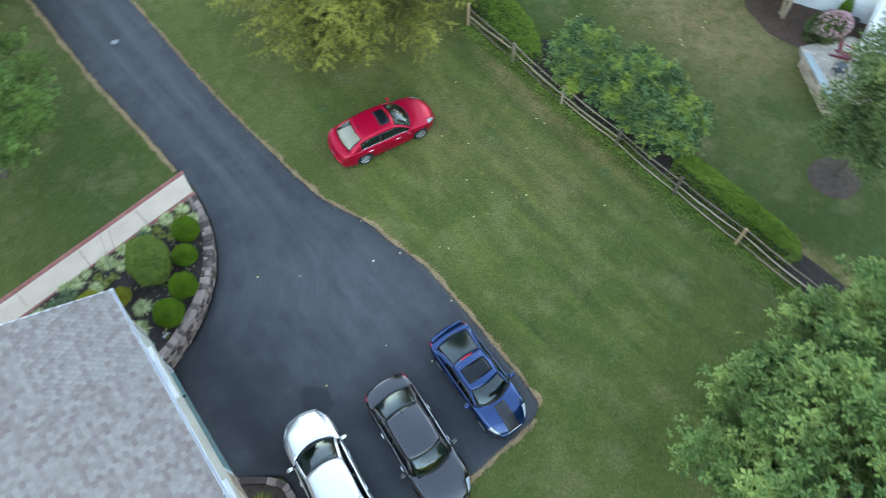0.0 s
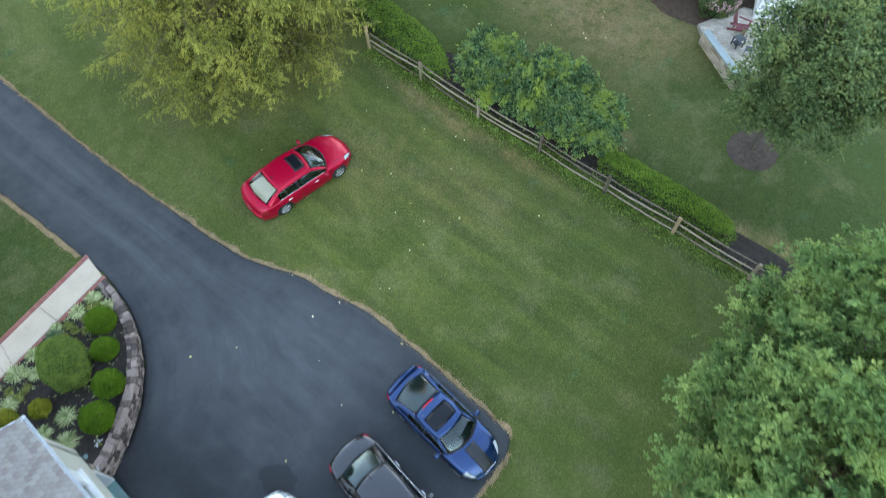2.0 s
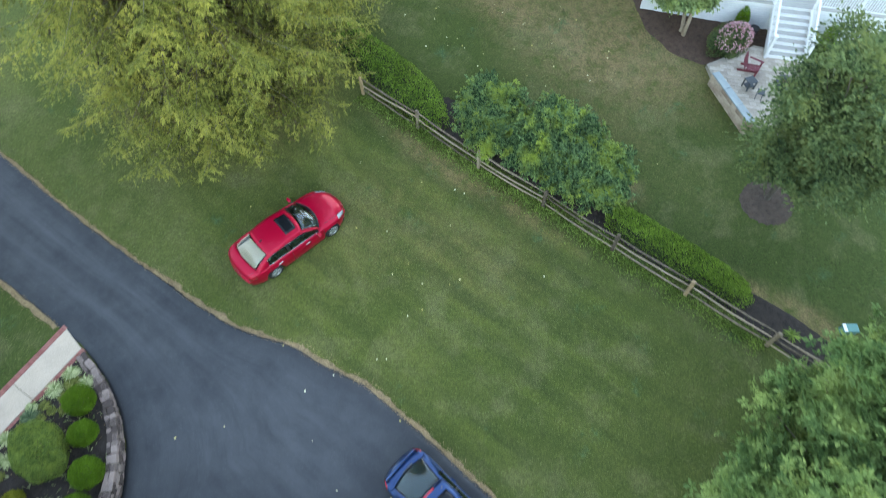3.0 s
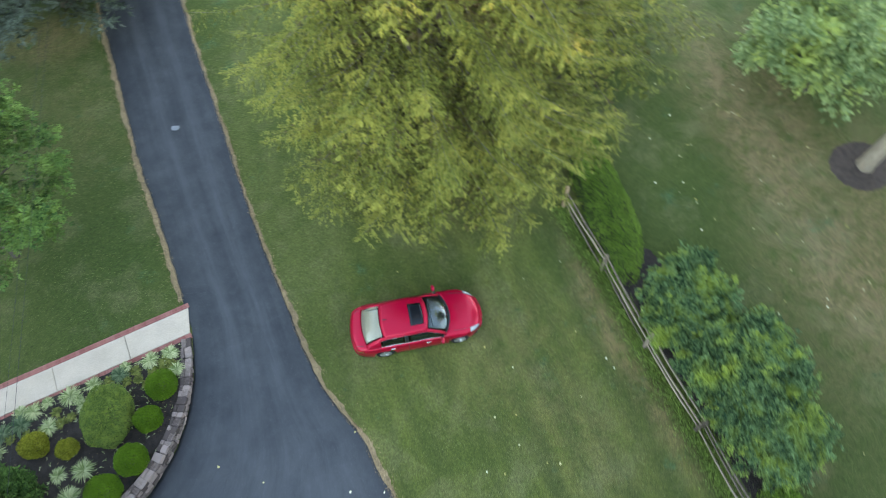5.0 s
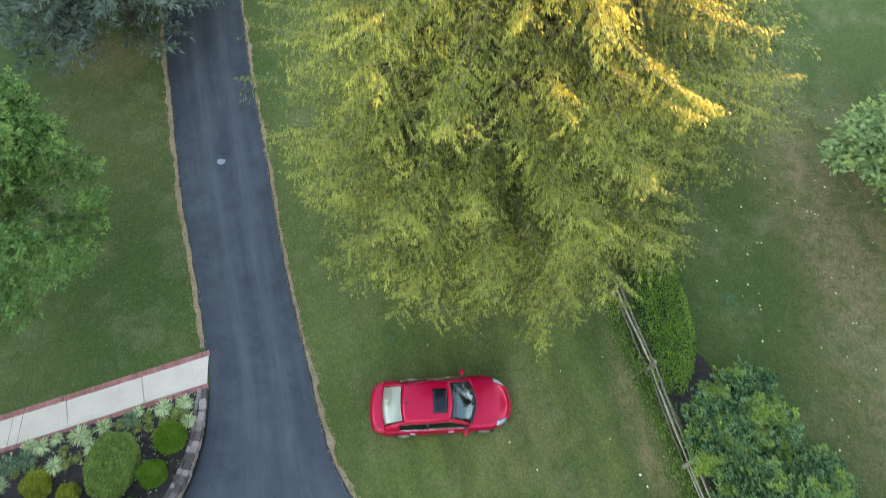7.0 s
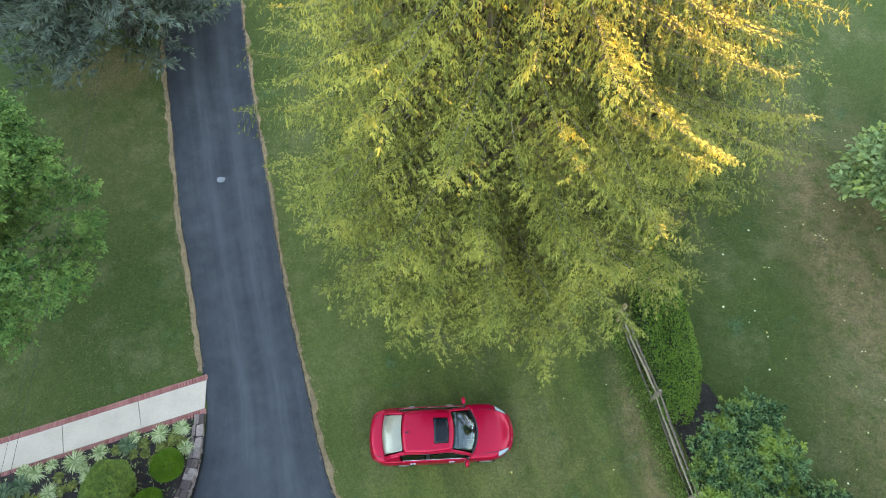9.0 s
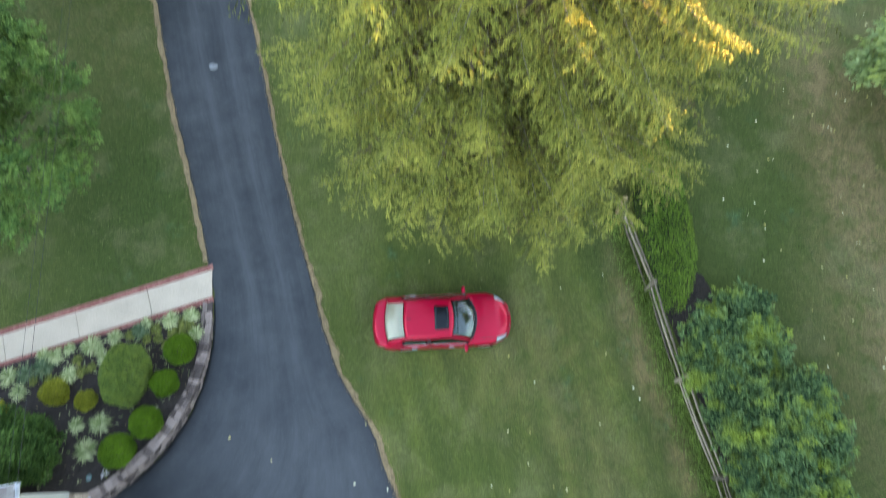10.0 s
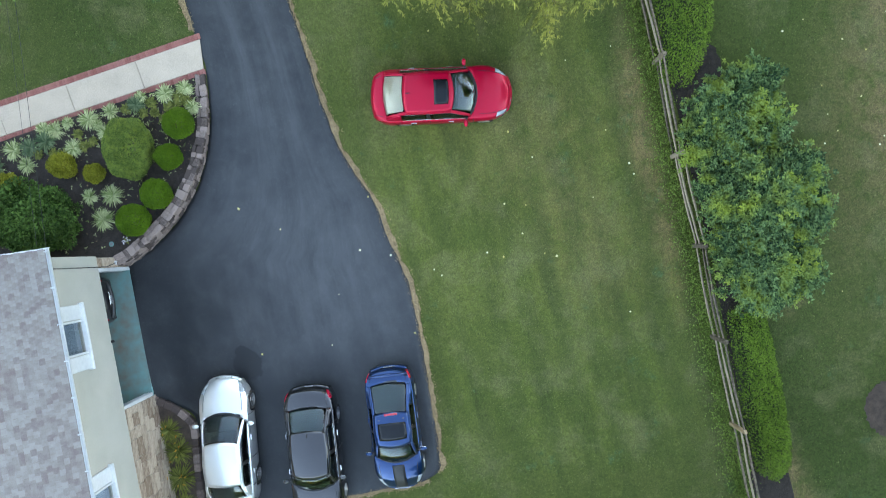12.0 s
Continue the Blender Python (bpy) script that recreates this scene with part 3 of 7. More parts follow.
def window_unit(parent, y, z0, z1, glass_w, shutter_w):
    """A double-hung window with wide flat white side panels, on the wall's outer face."""
    w = empty("window")
    w.parent = parent
    w.matrix_local = pose(0, y, 0)
    h = z1 - z0
    full = glass_w + 2 * shutter_w
    for s in (-1, 1):
        part("side_panel", box_bm((0.06, shutter_w - 0.03, h + 0.1), (0.035, s * (glass_w / 2 + shutter_w / 2 + 0.02), (z0 + z1) / 2), 0.008), WHITE, w, "flat white side panel")
        part("frame", box_bm((0.07, 0.06, h), (0.03, s * (glass_w / 2 - 0.02), (z0 + z1) / 2), 0.006), WHITE, w)
    part("head", box_bm((0.10, full + 0.06, 0.12), (0.05, 0, z1 + 0.06), 0.01), WHITE, w)
    part("sill", box_bm((0.16, full + 0.10, 0.08), (0.07, 0, z0 - 0.03), 0.012), WHITE, w)
    pane = part("pane", box_bm((0.012, glass_w - 0.06, h), (-0.05, 0, (z0 + z1) / 2)), GLASS, w)
    pane.visible_shadow = False
    bm = bmesh.new()
    cols = [bm.verts.new((-0.12 + 0.006 * math.sin(k * 1.9), -glass_w / 2 + glass_w * k / 30, z)) for z in (z0, z1) for k in range(31)]
    for k in range(30):
        bm.faces.new((cols[k], cols[k + 1], cols[k + 32], cols[k + 31]))
    c = part("curtain", bm, CURTAIN, w, "curtain in the blue-grey of sky reflected by the pane")
    c.modifiers.new("thickness", "SOLIDIFY").thickness = 0.01
    return w


def build_house():
    house = tagged(empty("house", HOUSE), "cream stucco house over stone garage, grey shingle roof", "house")
    T, y0, y1 = WALL_T, -OPEN_W, 0.0
    wins = ((-2.05, 3.80, 4.85), (-6.95, 3.80, 4.85), (-11.6, 3.80, 4.85))
    # east wall: the upper storey juts out over the lower one, in pieces round the windows
    edges, at = [], HOUSE_N
    for wy, z0, z1 in wins:
        edges.append((at, wy + 0.5, STOREY, EAVE_Z))
        edges.append((wy + 0.5, wy - 0.5, STOREY, z0))
        edges.append((wy + 0.5, wy - 0.5, z1, EAVE_Z))
        at = wy - 0.5
    edges.append((at, HOUSE_S, STOREY, EAVE_Z))
    for a, b, lo, hi in edges:
        part("upper_wall", box_bm((T, abs(a - b), hi - lo), (JUT - T / 2, (a + b) / 2, (lo + hi) / 2)), STUCCO, house, "cream stucco upper wall")
    bm = bmesh.new()
    box_bm((T, 0.36, STOREY + 0.3), (-T / 2, 0.18, STOREY / 2 - 0.15), bm=bm)
    box_bm((T, -HOUSE_S - OPEN_W, STOREY + 0.3), (-T / 2, (HOUSE_S - OPEN_W) / 2, STOREY / 2 - 0.15), bm=bm)
    part("lower_wall", bm, MORTAR, house)
    for wy, z0, z1 in wins:
        window_unit(house, wy, z0, z1, 1.0, 0.46).location.x += JUT
    # other sides
    bm = bmesh.new()
    D = HOUSE_DEPTH
    box_bm((D - T, T, EAVE_Z + 0.3), (-T - (D - T) / 2, HOUSE_N - T / 2, EAVE_Z / 2 - 0.15), bm=bm)
    box_bm((D - T, T, EAVE_Z + 0.3), (-T - (D - T) / 2, HOUSE_S + T / 2, EAVE_Z / 2 - 0.15), bm=bm)
    box_bm((T, HOUSE_N - HOUSE_S - 2 * T, EAVE_Z + 0.3), (-D + T / 2, (HOUSE_N + HOUSE_S) / 2, EAVE_Z / 2 - 0.15), bm=bm)
    part("side_wall", bm, STUCCO, house)
    for yy in (HOUSE_N - 0.02, HOUSE_S + T - 0.02):
        bm = bmesh.new()
        half = D / 2
        vs = [bm.verts.new((x, y, z)) for y in (yy, yy - T + 0.04) for x, z in ((-0.05, EAVE_Z), (-D + 0.05, EAVE_Z), (-half, EAVE_Z + PITCH * half - 0.1))]
        for f in ((0, 1, 2), (5, 4, 3), (0, 3, 4, 1), (1, 4, 5, 2), (2, 5, 3, 0)):
            bm.faces.new([vs[k] for k in f])
        bmesh.ops.recalc_face_normals(bm, faces=bm.faces[:])
        part("gable", bm, STUCCO, house)
    # garage inside: floor, walls, ceiling, jamb trim
    part("garage_floor", box_bm((6.2, OPEN_W + 0.6, 0.1), (-3.08, -OPEN_W / 2, -0.045)), GARAGE_FLOOR, house, "teal floor paint worn through to concrete")
    bm = bmesh.new()
    box_bm((0.1, OPEN_W + 0.6, 2.4), (-6.2, -OPEN_W / 2, 1.2), bm=bm)
    for yy in (0.34 - 0.2, -OPEN_W - 0.3):
        box_bm((5.9, 0.1, 2.4), (-3.2, yy, 1.2), bm=bm)
    box_bm((5.9, OPEN_W + 0.4, 0.1), (-3.2, -OPEN_W / 2, 2.5), bm=bm)
    part("garage_wall", bm, MORTAR, house)
    for yy in (0.0, -OPEN_W):
        s = 1 if yy == 0 else -1
        part("jamb", box_bm((0.30, 0.12, OPEN_H), (-0.115, yy - s * 0.058, OPEN_H / 2), 0.008), WHITE, house, "white door jamb")
    part("lintel", box_bm((0.20, OPEN_W - 0.25, 0.10), (-0.14, -OPEN_W / 2, OPEN_H - 0.06), 0.01), STUCCO, house)
    part("door_pull", box_bm((0.12, 0.08, 0.06), (JUT + 0.04, -2.42, OPEN_H + 0.05), 0.012), DARK, house, "small black pull")
    # roof: two slopes, gutter, fascia, rake boards
    over, north, south = 0.42, HOUSE_N + 0.2, HOUSE_S - 0.3
    ez = EAVE_Z + 0.12
    half = D / 2
    ridge = ez + PITCH * (half + over)
    roof = None
    for s in (1, -1):
        bm = bmesh.new()
        xe = over if s == 1 else -D - over
        pts = [(xe, north, ez), (-half, north, ridge), (-half, south, ridge), (xe, south, ez)]
        hi = [bm.verts.new(p) for p in pts]
        lo = [bm.verts.new((p[0], p[1], p[2] - 0.1)) for p in pts]
        bm.faces.new(hi)
        bm.faces.new(lo[::-1])
        for k in range(4):
            bm.faces.new((lo[k], lo[(k + 1) % 4], hi[(k + 1) % 4], hi[k]))
        bmesh.ops.recalc_face_normals(bm, faces=bm.faces[:])
        r = part("roof", bm, SHINGLE_REST, house, "grey asphalt shingle roof slope")
        roof = roof or r
    slope = math.atan(PITCH)
    rake_len = (half + over) / math.cos(slope)
    for yy in (north + 0.015, south - 0.015):
        part("rake_board", box_bm((rake_len, 0.03, 0.16), bevel=0.004, at=(over - (half + over) / 2, yy, (ez + ridge) / 2 - 0.07), turn=Matrix.Rotation(slope, 4, "Y")), WHITE, house)
    part("soffit", box_bm((over - 0.03, north - south - 0.1, 0.03), (over / 2, (north + south) / 2, EAVE_Z - 0.02)), WHITE, house)
    # gutter: a white open trough with hangers
    prof = [(0.0, 0.0), (0.012, -0.10), (0.06, -0.10), (0.085, -0.02), (0.09, 0.012), (0.08, 0.012), (0.075, -0.02), (0.055, -0.088), (0.02, -0.088), (0.012, 0.0)]
    rows = [[(over + 0.01 + px, y, ez - 0.02 + pz) for px, pz in prof] for y in np.linspace(north + 0.02, south, 30)]
    v, f = loft(rows, closed=True)
    gutter = npmesh("gutter", v, f, WHITE, house, "white metal gutter")
    y = north - 0.06
    while y > south:
        part("hanger", box_bm((0.12, 0.03, 0.014), (over + 0.04, y, ez + 0.012), 0.004), WHITE, gutter)
        y -= 1.03
    part("gutter_end", box_bm((0.10, 0.02, 0.13), (over + 0.05, north + 0.03, ez - 0.055), 0.004), WHITE, gutter)
    part("service_cable", tube_bm([(JUT + 0.03, 0.02, EAVE_Z - 0.1), (JUT + 0.03, 0.0, 2.4), (0.06, 0.05, 1.4), (0.07, 0.16, 0.9)], 0.014, 5), DARK, house, "thin black cable down the wall")
    part("outlet_box", box_bm((0.07, 0.12, 0.16), (0.05, 0.16, 0.85), 0.01), WHITE, house, "white outlet box")
    # shingles: rows of tabs; those nearest the eave corner are single parts
    tab, expo, thick = 0.18, 0.142, 0.014
    bm = box_bm((expo + 0.03, tab - 0.012, thick), bevel=0.003)
    mesh = bpy.data.meshes.new("shingle")
    bm.to_mesh(mesh)
    bm.free()
    mesh.materials.append(SHINGLE)
    tv = np.array([[-0.5, -0.5, 0], [0.5, -0.5, 0], [0.5, 0.5, 0], [-0.5, 0.5, 0], [0.5, -0.5, -1], [0.5, 0.5, -1]], float)
    ca, sa = math.cos(slope), math.sin(slope)
    pos, count, r = [], 0, 0
    n_rows = int(rake_len / expo)
    for r in range(n_rows):
        c = (r + 0.5) * expo
        x, z = over - c * ca, ez + c * sa
        y = north - 0.5 * tab - (0.5 * tab if r % 2 else 0.0) + 0.02
        while y > south + 0.1:
            jit = rng.uniform(-0.006, 0.006)
            if count < 300 and r < 20 and y > north - 16 * tab:
                ob = new("shingle", mesh)
                ob.parent = roof
                ob.matrix_local = Matrix.Translation((x, y, z + 0.012 + jit * 0.3)) @ Matrix.Rotation(slope + 0.06, 4, "Y")
                count += 1
            else:
                pos.append((x + jit, y, z + 0.012 + jit * 0.3))
            y -= tab
    pos = np.array(pos)
    ahead = np.tile((math.cos(slope + 0.06), 0, -math.sin(slope + 0.06)), (len(pos), 1))
    above = np.tile((math.sin(slope), 0, math.cos(slope)), (len(pos), 1))
    tmpl = tv * np.array([expo + 0.03, tab - 0.012, thick]) + [0, 0, thick / 2]
    v, f = scatter(tmpl, [(0, 1, 2, 3), (1, 4, 5, 2)], pos, ahead, above, np.ones(len(pos)))
    tagged(npmesh("shingle_field", v, f, SHINGLE_REST, roof), "grey asphalt shingles", kind="stuff")
    return house, roof


house, near_roof = build_house()


def stone_mesh(seed, size, rough=0.16):
    """One rough stone block about the given size."""
    r = np.random.default_rng(seed)
    bm = bmesh.new()
    bmesh.ops.create_cube(bm, size=1)
    bmesh.ops.bevel(bm, geom=bm.edges[:], offset=0.09, segments=1, affect="EDGES")
    for v in bm.verts:
        v.co = Vector([c * s * (1 + r.uniform(-rough, rough)) for c, s in zip(v.co, size)])
    mesh = bpy.data.meshes.new("stone")
    bm.to_mesh(mesh)
    bm.free()
    return mesh


def build_veneer():
    """Stones of uneven height on the lower wall and the corner pier."""
    wall = next(o for o in house.children if o.name.startswith("lower_wall"))
    meshes = [stone_mesh(40 + k, (0.05, 1, 1), 0.05) for k in range(8)]
    for m in meshes:
        m.materials.append(VENEER)
    r = np.random.default_rng(5)
    for ya, yb, za, zb in ((0.35, 0.01, -0.2, STOREY - 0.02), (-OPEN_W - 0.01, -OPEN_W - 6.0, -0.3, STOREY - 0.02)):
        z = za
        while z < zb - 0.05:
            h = min(r.uniform(0.14, 0.42), zb - z)
            y = ya
            while y > yb + 0.06:
                w = min(r.uniform(0.20, 0.80), y - yb)
                if y - w - yb < 0.12:
                    w = y - yb
                ob = new("stone", meshes[r.integers(8)])
                ob.parent = wall
                ob.matrix_local = Matrix.Translation((0.012 + r.uniform(-0.008, 0.012), y - w / 2, z + h / 2)) @ Matrix.Rotation(r.uniform(-0.03, 0.03), 4, "X") @ Matrix.Diagonal((1, w - 0.02, h - 0.02, 1))
                y -= w
            z += h


# ---- planting bed with a curved stone retaining wall ----
BED_EDGE = [(-8.33, 6.12), (-8.27, 5.5), (-8.23, 4.8), (-8.24, 4.2), (-8.34, 3.63), (-8.50, 2.9), (-8.76, 2.24), (-9.05, 1.65), (-9.4, 1.13), (-9.9, 0.55), (-10.42, 0.05), (-10.85, -0.32), (-11.3, -0.60)]


def along(points, step):
    """Points every step along a polyline, with directions."""
    p = [Vector(q) for q in points]
    out, left = [], 0.0
    for a, b in zip(p, p[1:]):
        d = (b - a).length
        s = left
        while s < d:
            out.append((a.lerp(b, s / d), (b - a).normalized()))
            s += step
        left = s - d
    return out


def bed_z(x, y):
    """Top of the planted soil: rising towards the house corner."""
    t = np.clip((6.2 - np.asarray(y, float)) / 6.2, 0, 1.05)
    return gz(x, y) + 0.05 + np.clip(0.72 * t, 0, 0.8) * np.clip((np.asarray(x, float) + 17) / 4, 0.35, 1)


def wall_top(y):
    return 0.12 + 0.8 * np.clip((6.2 - y) / 6.5, 0, 1)


def build_bed():
    outer = [Vector(p) for p in BED_EDGE]
    d = (WALK_B - WALK_A).normalized()
    n = Vector((-d.y, d.x))
    # one sheet between the walk and the house, sampled on a grid clipped by the curved edge
    xs, ys = np.linspace(-17.5, -8.2, 90), np.linspace(-1.2, 6.9, 80)
    X, Y = np.meshgrid(xs, ys, indexing="ij")
    ed = np.array(BED_EDGE)[::-1]
    limit = np.interp(Y, ed[:, 1], ed[:, 0]) - 0.1
    walk_y = WALK_A.y + (X - WALK_A.x) * d.y / d.x - 0.73
    Yc = np.minimum(Y, walk_y)
    Yc = np.maximum(Yc, -0.64 + (HOUSE_N - 0.06) / math.cos(radians(10.6)) + (X + 11.34) * math.tan(radians(10.6)))
    limit = np.interp(Yc, ed[:, 1], ed[:, 0]) - 0.1
    Xc = np.minimum(X, limit)
    Yc = np.minimum(Yc, WALK_A.y + (Xc - WALK_A.x) * d.y / d.x - 0.73)
    Z = bed_z(Xc, Yc) + 0.025 * soft_noise(Xc, Yc, 0.5, 8) + rng.uniform(-0.012, 0.012, X.shape)
    v, f = loft(np.stack([Xc, Yc, Z], -1))
    tagged(npmesh("planting_bed", v, f, MULCH, smooth=True), "raised planting bed of dark mulch", "mulch bed", kind="structure")
    wall = tagged(empty("retaining_wall"), "curved low retaining wall of rough reddish field stone", "stone wall", kind="structure")
    meshes = [stone_mesh(70 + k, (1, 1, 1), 0.14) for k in range(10)]
    for m in meshes:
        m.materials.append(STONE)
    r = np.random.default_rng(9)
    course = 0
    h0 = 0.0
    while course < 6:
        s, pts = 0.0, along(BED_EDGE, 0.01)
        k = 0
        while k < len(pts) - 8:
            w = r.uniform(0.13, 0.42)
            j = min(k + int(w * 100), len(pts) - 1)
            (a, da), (b, db) = pts[k], pts[j]
            c, di = (a + b) / 2, (b - a).normalized()
            inward = Vector((di.y, -di.x))
            top = float(wall_top(c.y))
            lo = course * 0.17
            if lo < top - 0.05:
                cap = lo + 0.17 >= top - 0.05
                hgt = (top - lo) if cap else 0.17
                cut = r.uniform(0.16, 0.26)
                for s0, s1 in (((0.0, cut), (cut, 0.36)) if cap and r.random() < 0.7 else ((0.0, 0.35 if cap else 0.28),)):
                    p = c + inward * ((s0 + s1) / 2 - 0.02 + r.uniform(-0.015, 0.015))
                    ob = new("stone", meshes[r.integers(10)])
                    ob.parent = wall
                    ob.matrix_world = pose(p.x, p.y, gz1(c.x, c.y) - 0.03 + lo + hgt / 2 + r.uniform(-0.02, 0.015), r.uniform(-3, 3), r.uniform(-3, 3),
                                           math.degrees(math.atan2(di.y, di.x)) + r.uniform(-4, 4)) @ Matrix.Diagonal(((b - a).length - 0.012, s1 - s0 - 0.012, hgt - 0.012 + 0.03, 1))
            k = j
        course += 1


build_bed()

# bed beside the garage with a low stone edge
SOUTH_EDGE = [(-10.62, -5.32), (-10.3, -5.42), (-9.88, -5.60), (-9.40, -5.88), (-8.98, -6.24), (-8.86, -6.9), (-8.84, -7.5), (-8.78, -8.3), (-8.68, -9.1), (-8.5, -10.2)]


def build_south_bed():
    rows = []
    for p, di in along(SOUTH_EDGE, 0.15):
        wx = -11.32 + 0.16 * (-0.64 - p.y) - 0.02
        row = []
        for j in range(14):
            x = p.x - 0.1 + (wx - p.x + 0.1) * j / 13
            row.append((x, p.y, gz1(x, p.y) + 0.12 + 0.02 * float(soft_noise(x, p.y, 0.5, 4))))
        rows.append(row)
    v, f = loft(rows)
    tagged(npmesh("garage_bed", v, f[:, ::-1], MULCH_GREY, smooth=True), "narrow bed of brown mulch beside the stone wall", "mulch bed", kind="structure")
    edge = tagged(empty("bed_edging"), "low curved edging of flat pinkish stones", "stone edging", kind="structure")
    meshes = [stone_mesh(90 + k, (1, 1, 1), 0.10) for k in range(6)]
    for m in meshes:
        m.materials.append(STONE)
    r = np.random.default_rng(19)
    pts = along(SOUTH_EDGE, 0.01)
    k = 0
    while k < len(pts) - 8:
        j = min(k + int(r.uniform(0.24, 0.42) * 100), len(pts) - 1)
        a, b = pts[k][0], pts[j][0]
        di = (b - a).normalized()
        p = (a + b) / 2 + Vector((di.y, -di.x)) * 0.1
        ob = new("stone", meshes[r.integers(6)])
        ob.parent = edge
        ob.matrix_world = pose(p.x, p.y, gz1(p.x, p.y) + 0.1, r.uniform(-2, 2), r.uniform(-2, 2), math.degrees(math.atan2(di.y, di.x))) @ Matrix.Diagonal(((b - a).length - 0.012, 0.24, 0.22, 1))
        k = j


build_south_bed()

# ---- split-rail fence ----
POSTS = [(6.45, 9.33), (7.26, 6.42), (7.98, 3.22), (8.80, 0.12), (9.48, -3.08), (10.18, -6.17), (10.87, -9.36), (11.6, -12.5), (12.3, -15.6)]


def build_fence():
    fence = tagged(empty("split_rail_fence"), "weathered three-rail split-rail wooden fence", "fence")
    r = np.random.default_rng(2)
    heights = [1.28, 1.1, 1.12, 1.1, 1.2, 1.12, 1.15, 1.15, 1.15]
    for i, (x, y) in enumerate(POSTS):
        tan = i in (0, 5)
        lean = (r.uniform(-1.5, 1.5), r.uniform(-1.5, 1.5))
        bm = box_bm((0.12, 0.14, heights[i] + 0.25), (0, 0, heights[i] / 2 - 0.125), 0.02)
        for v in bm.verts:
            v.co.x += r.uniform(-0.006, 0.006)
            v.co.y += r.uniform(-0.006, 0.006)
        ob = part("post", bm, WOOD_TAN if tan else WOOD_GREY, fence, "newer tan wooden post" if tan else "")
        ob.matrix_world = pose(x, y, gz1(x, y), *lean, 13)
    for (xa, ya), (xb, yb) in zip(POSTS, POSTS[1:]):
        for k, h in enumerate((0.22, 0.60, 0.98)):
            a = Vector((xa, ya, gz1(xa, ya) + h + r.uniform(-0.09, 0.09)))
            b = Vector((xb, yb, gz1(xb, yb) + h + r.uniform(-0.09, 0.09)))
            d = b - a
            side = Vector((d.y, -d.x, 0)).normalized()
            off = r.uniform(-0.035, 0.035)
            pts, rad = [], []
            for q in range(7):
                u = -0.03 + 1.06 * q / 6
                sag = Vector((0, 0, r.uniform(-0.012, 0.012) - 0.05 * math.sin(math.pi * u)))
                pts.append(a + d * u + side * (off + r.uniform(-0.012, 0.012)) + sag)
                rad.append(r.uniform(0.85, 1.15) * 0.037 * (0.75 + 0.35 * math.sin(math.pi * min(max(u, 0), 1))))
            part("rail", tube_bm(pts, rad, 5), WOOD_GREY, fence)


build_fence()

# ---- plants ----
LEAF = [(0, 0, 0), (0.5, 0.30, 0.07), (1.0, 0, -0.04), (0.5, -0.30, 0.07)]
LEAF_F = [(0, 1, 2, 3)]


def rosette(n, wide, droop):
    """Leaves radiating from one twig end."""
    v, f = [], []
    for k in range(n):
        a = 6.283 * k / n + 0.2 * math.sin(3 * k)
        l = 0.5 * (0.85 + 0.15 * math.cos(5 * k))
        c, s = math.cos(a), math.sin(a)
        b = len(v)
        for u, w, z in ((0.04, 0, 0), (0.55, wide, 0.03), (1.0, 0, -droop), (0.55, -wide, 0.03)):
            v.append((l * (u * c - w * s), l * (u * s + w * c), z))
        f.append((b, b + 1, b + 2, b + 3))
    return v, f


SPRIG, SPRIG_F = rosette(3, 0.3, 0.06)
WHORL, WHORL_F = rosette(5, 0.26, 0.08)
BOX_GREEN = leafy("boxwood_leaves", (0.048, 0.11, 0.006), (0.185, 0.315, 0.022), vary=0.3)
BIG_BOX = leafy("shrub_leaves", (0.075, 0.125, 0.025), (0.25, 0.335, 0.08), tint=(0.30, 0.37, 0.07), clump=5.0)
GOLD = leafy("golden_leaves", (0.15, 0.165, 0.012), (0.42, 0.40, 0.05))
DARK_SHRUB = leafy("dark_shrub_leaves", (0.024, 0.060, 0.012), (0.125, 0.22, 0.050))
PALE_GRASS = leafy("variegated_leaves", (0.17, 0.23, 0.07), (0.66, 0.66, 0.36))
BLUE_PLANT = leafy("blue_green_leaves", (0.05, 0.09, 0.04), (0.20, 0.25, 0.13))
HEDGE = leafy("hedge_leaves", (0.062, 0.118, 0.011), (0.215, 0.325, 0.042))
VIBURNUM = leafy("viburnum_leaves", (0.022, 0.058, 0.024), (0.175, 0.27, 0.10), tint=(0.30, 0.37, 0.055), clump=1.3, vary=0.55)
ASH = leafy("ash_leaves", (0.040, 0.088, 0.026), (0.20, 0.295, 0.088), tint=(0.285, 0.36, 0.10), clump=0.8, vary=0.3)
PEAR = leafy("pear_leaves", (0.036, 0.070, 0.027), (0.185, 0.245, 0.095), tint=(0.19, 0.225, 0.07), clump=1.4)
MAPLE = leafy("maple_leaves", (0.027, 0.070, 0.017), (0.145, 0.245, 0.060), tint=(0.20, 0.295, 0.07), clump=1.2)
CATALPA = leafy("broad_leaves", (0.13, 0.20, 0.075), (0.36, 0.44, 0.19), tint=(0.42, 0.48, 0.12), clump=0.9)
PINE = leafy("grey_green_needles", (0.05, 0.065, 0.045), (0.17, 0.20, 0.145))
WEED = leafy("weed_leaves", (0.10, 0.155, 0.025), (0.28, 0.38, 0.08))
PINK = leafy("pink_petals", (0.55, 0.24, 0.28), (0.95, 0.68, 0.70))
ORANGE = leafy("orange_petals", (0.45, 0.2, 0.02), (0.65, 0.36, 0.05))
SHOOT = leafy("faded_shoots", (0.08, 0.095, 0.02), (0.27, 0.28, 0.07))


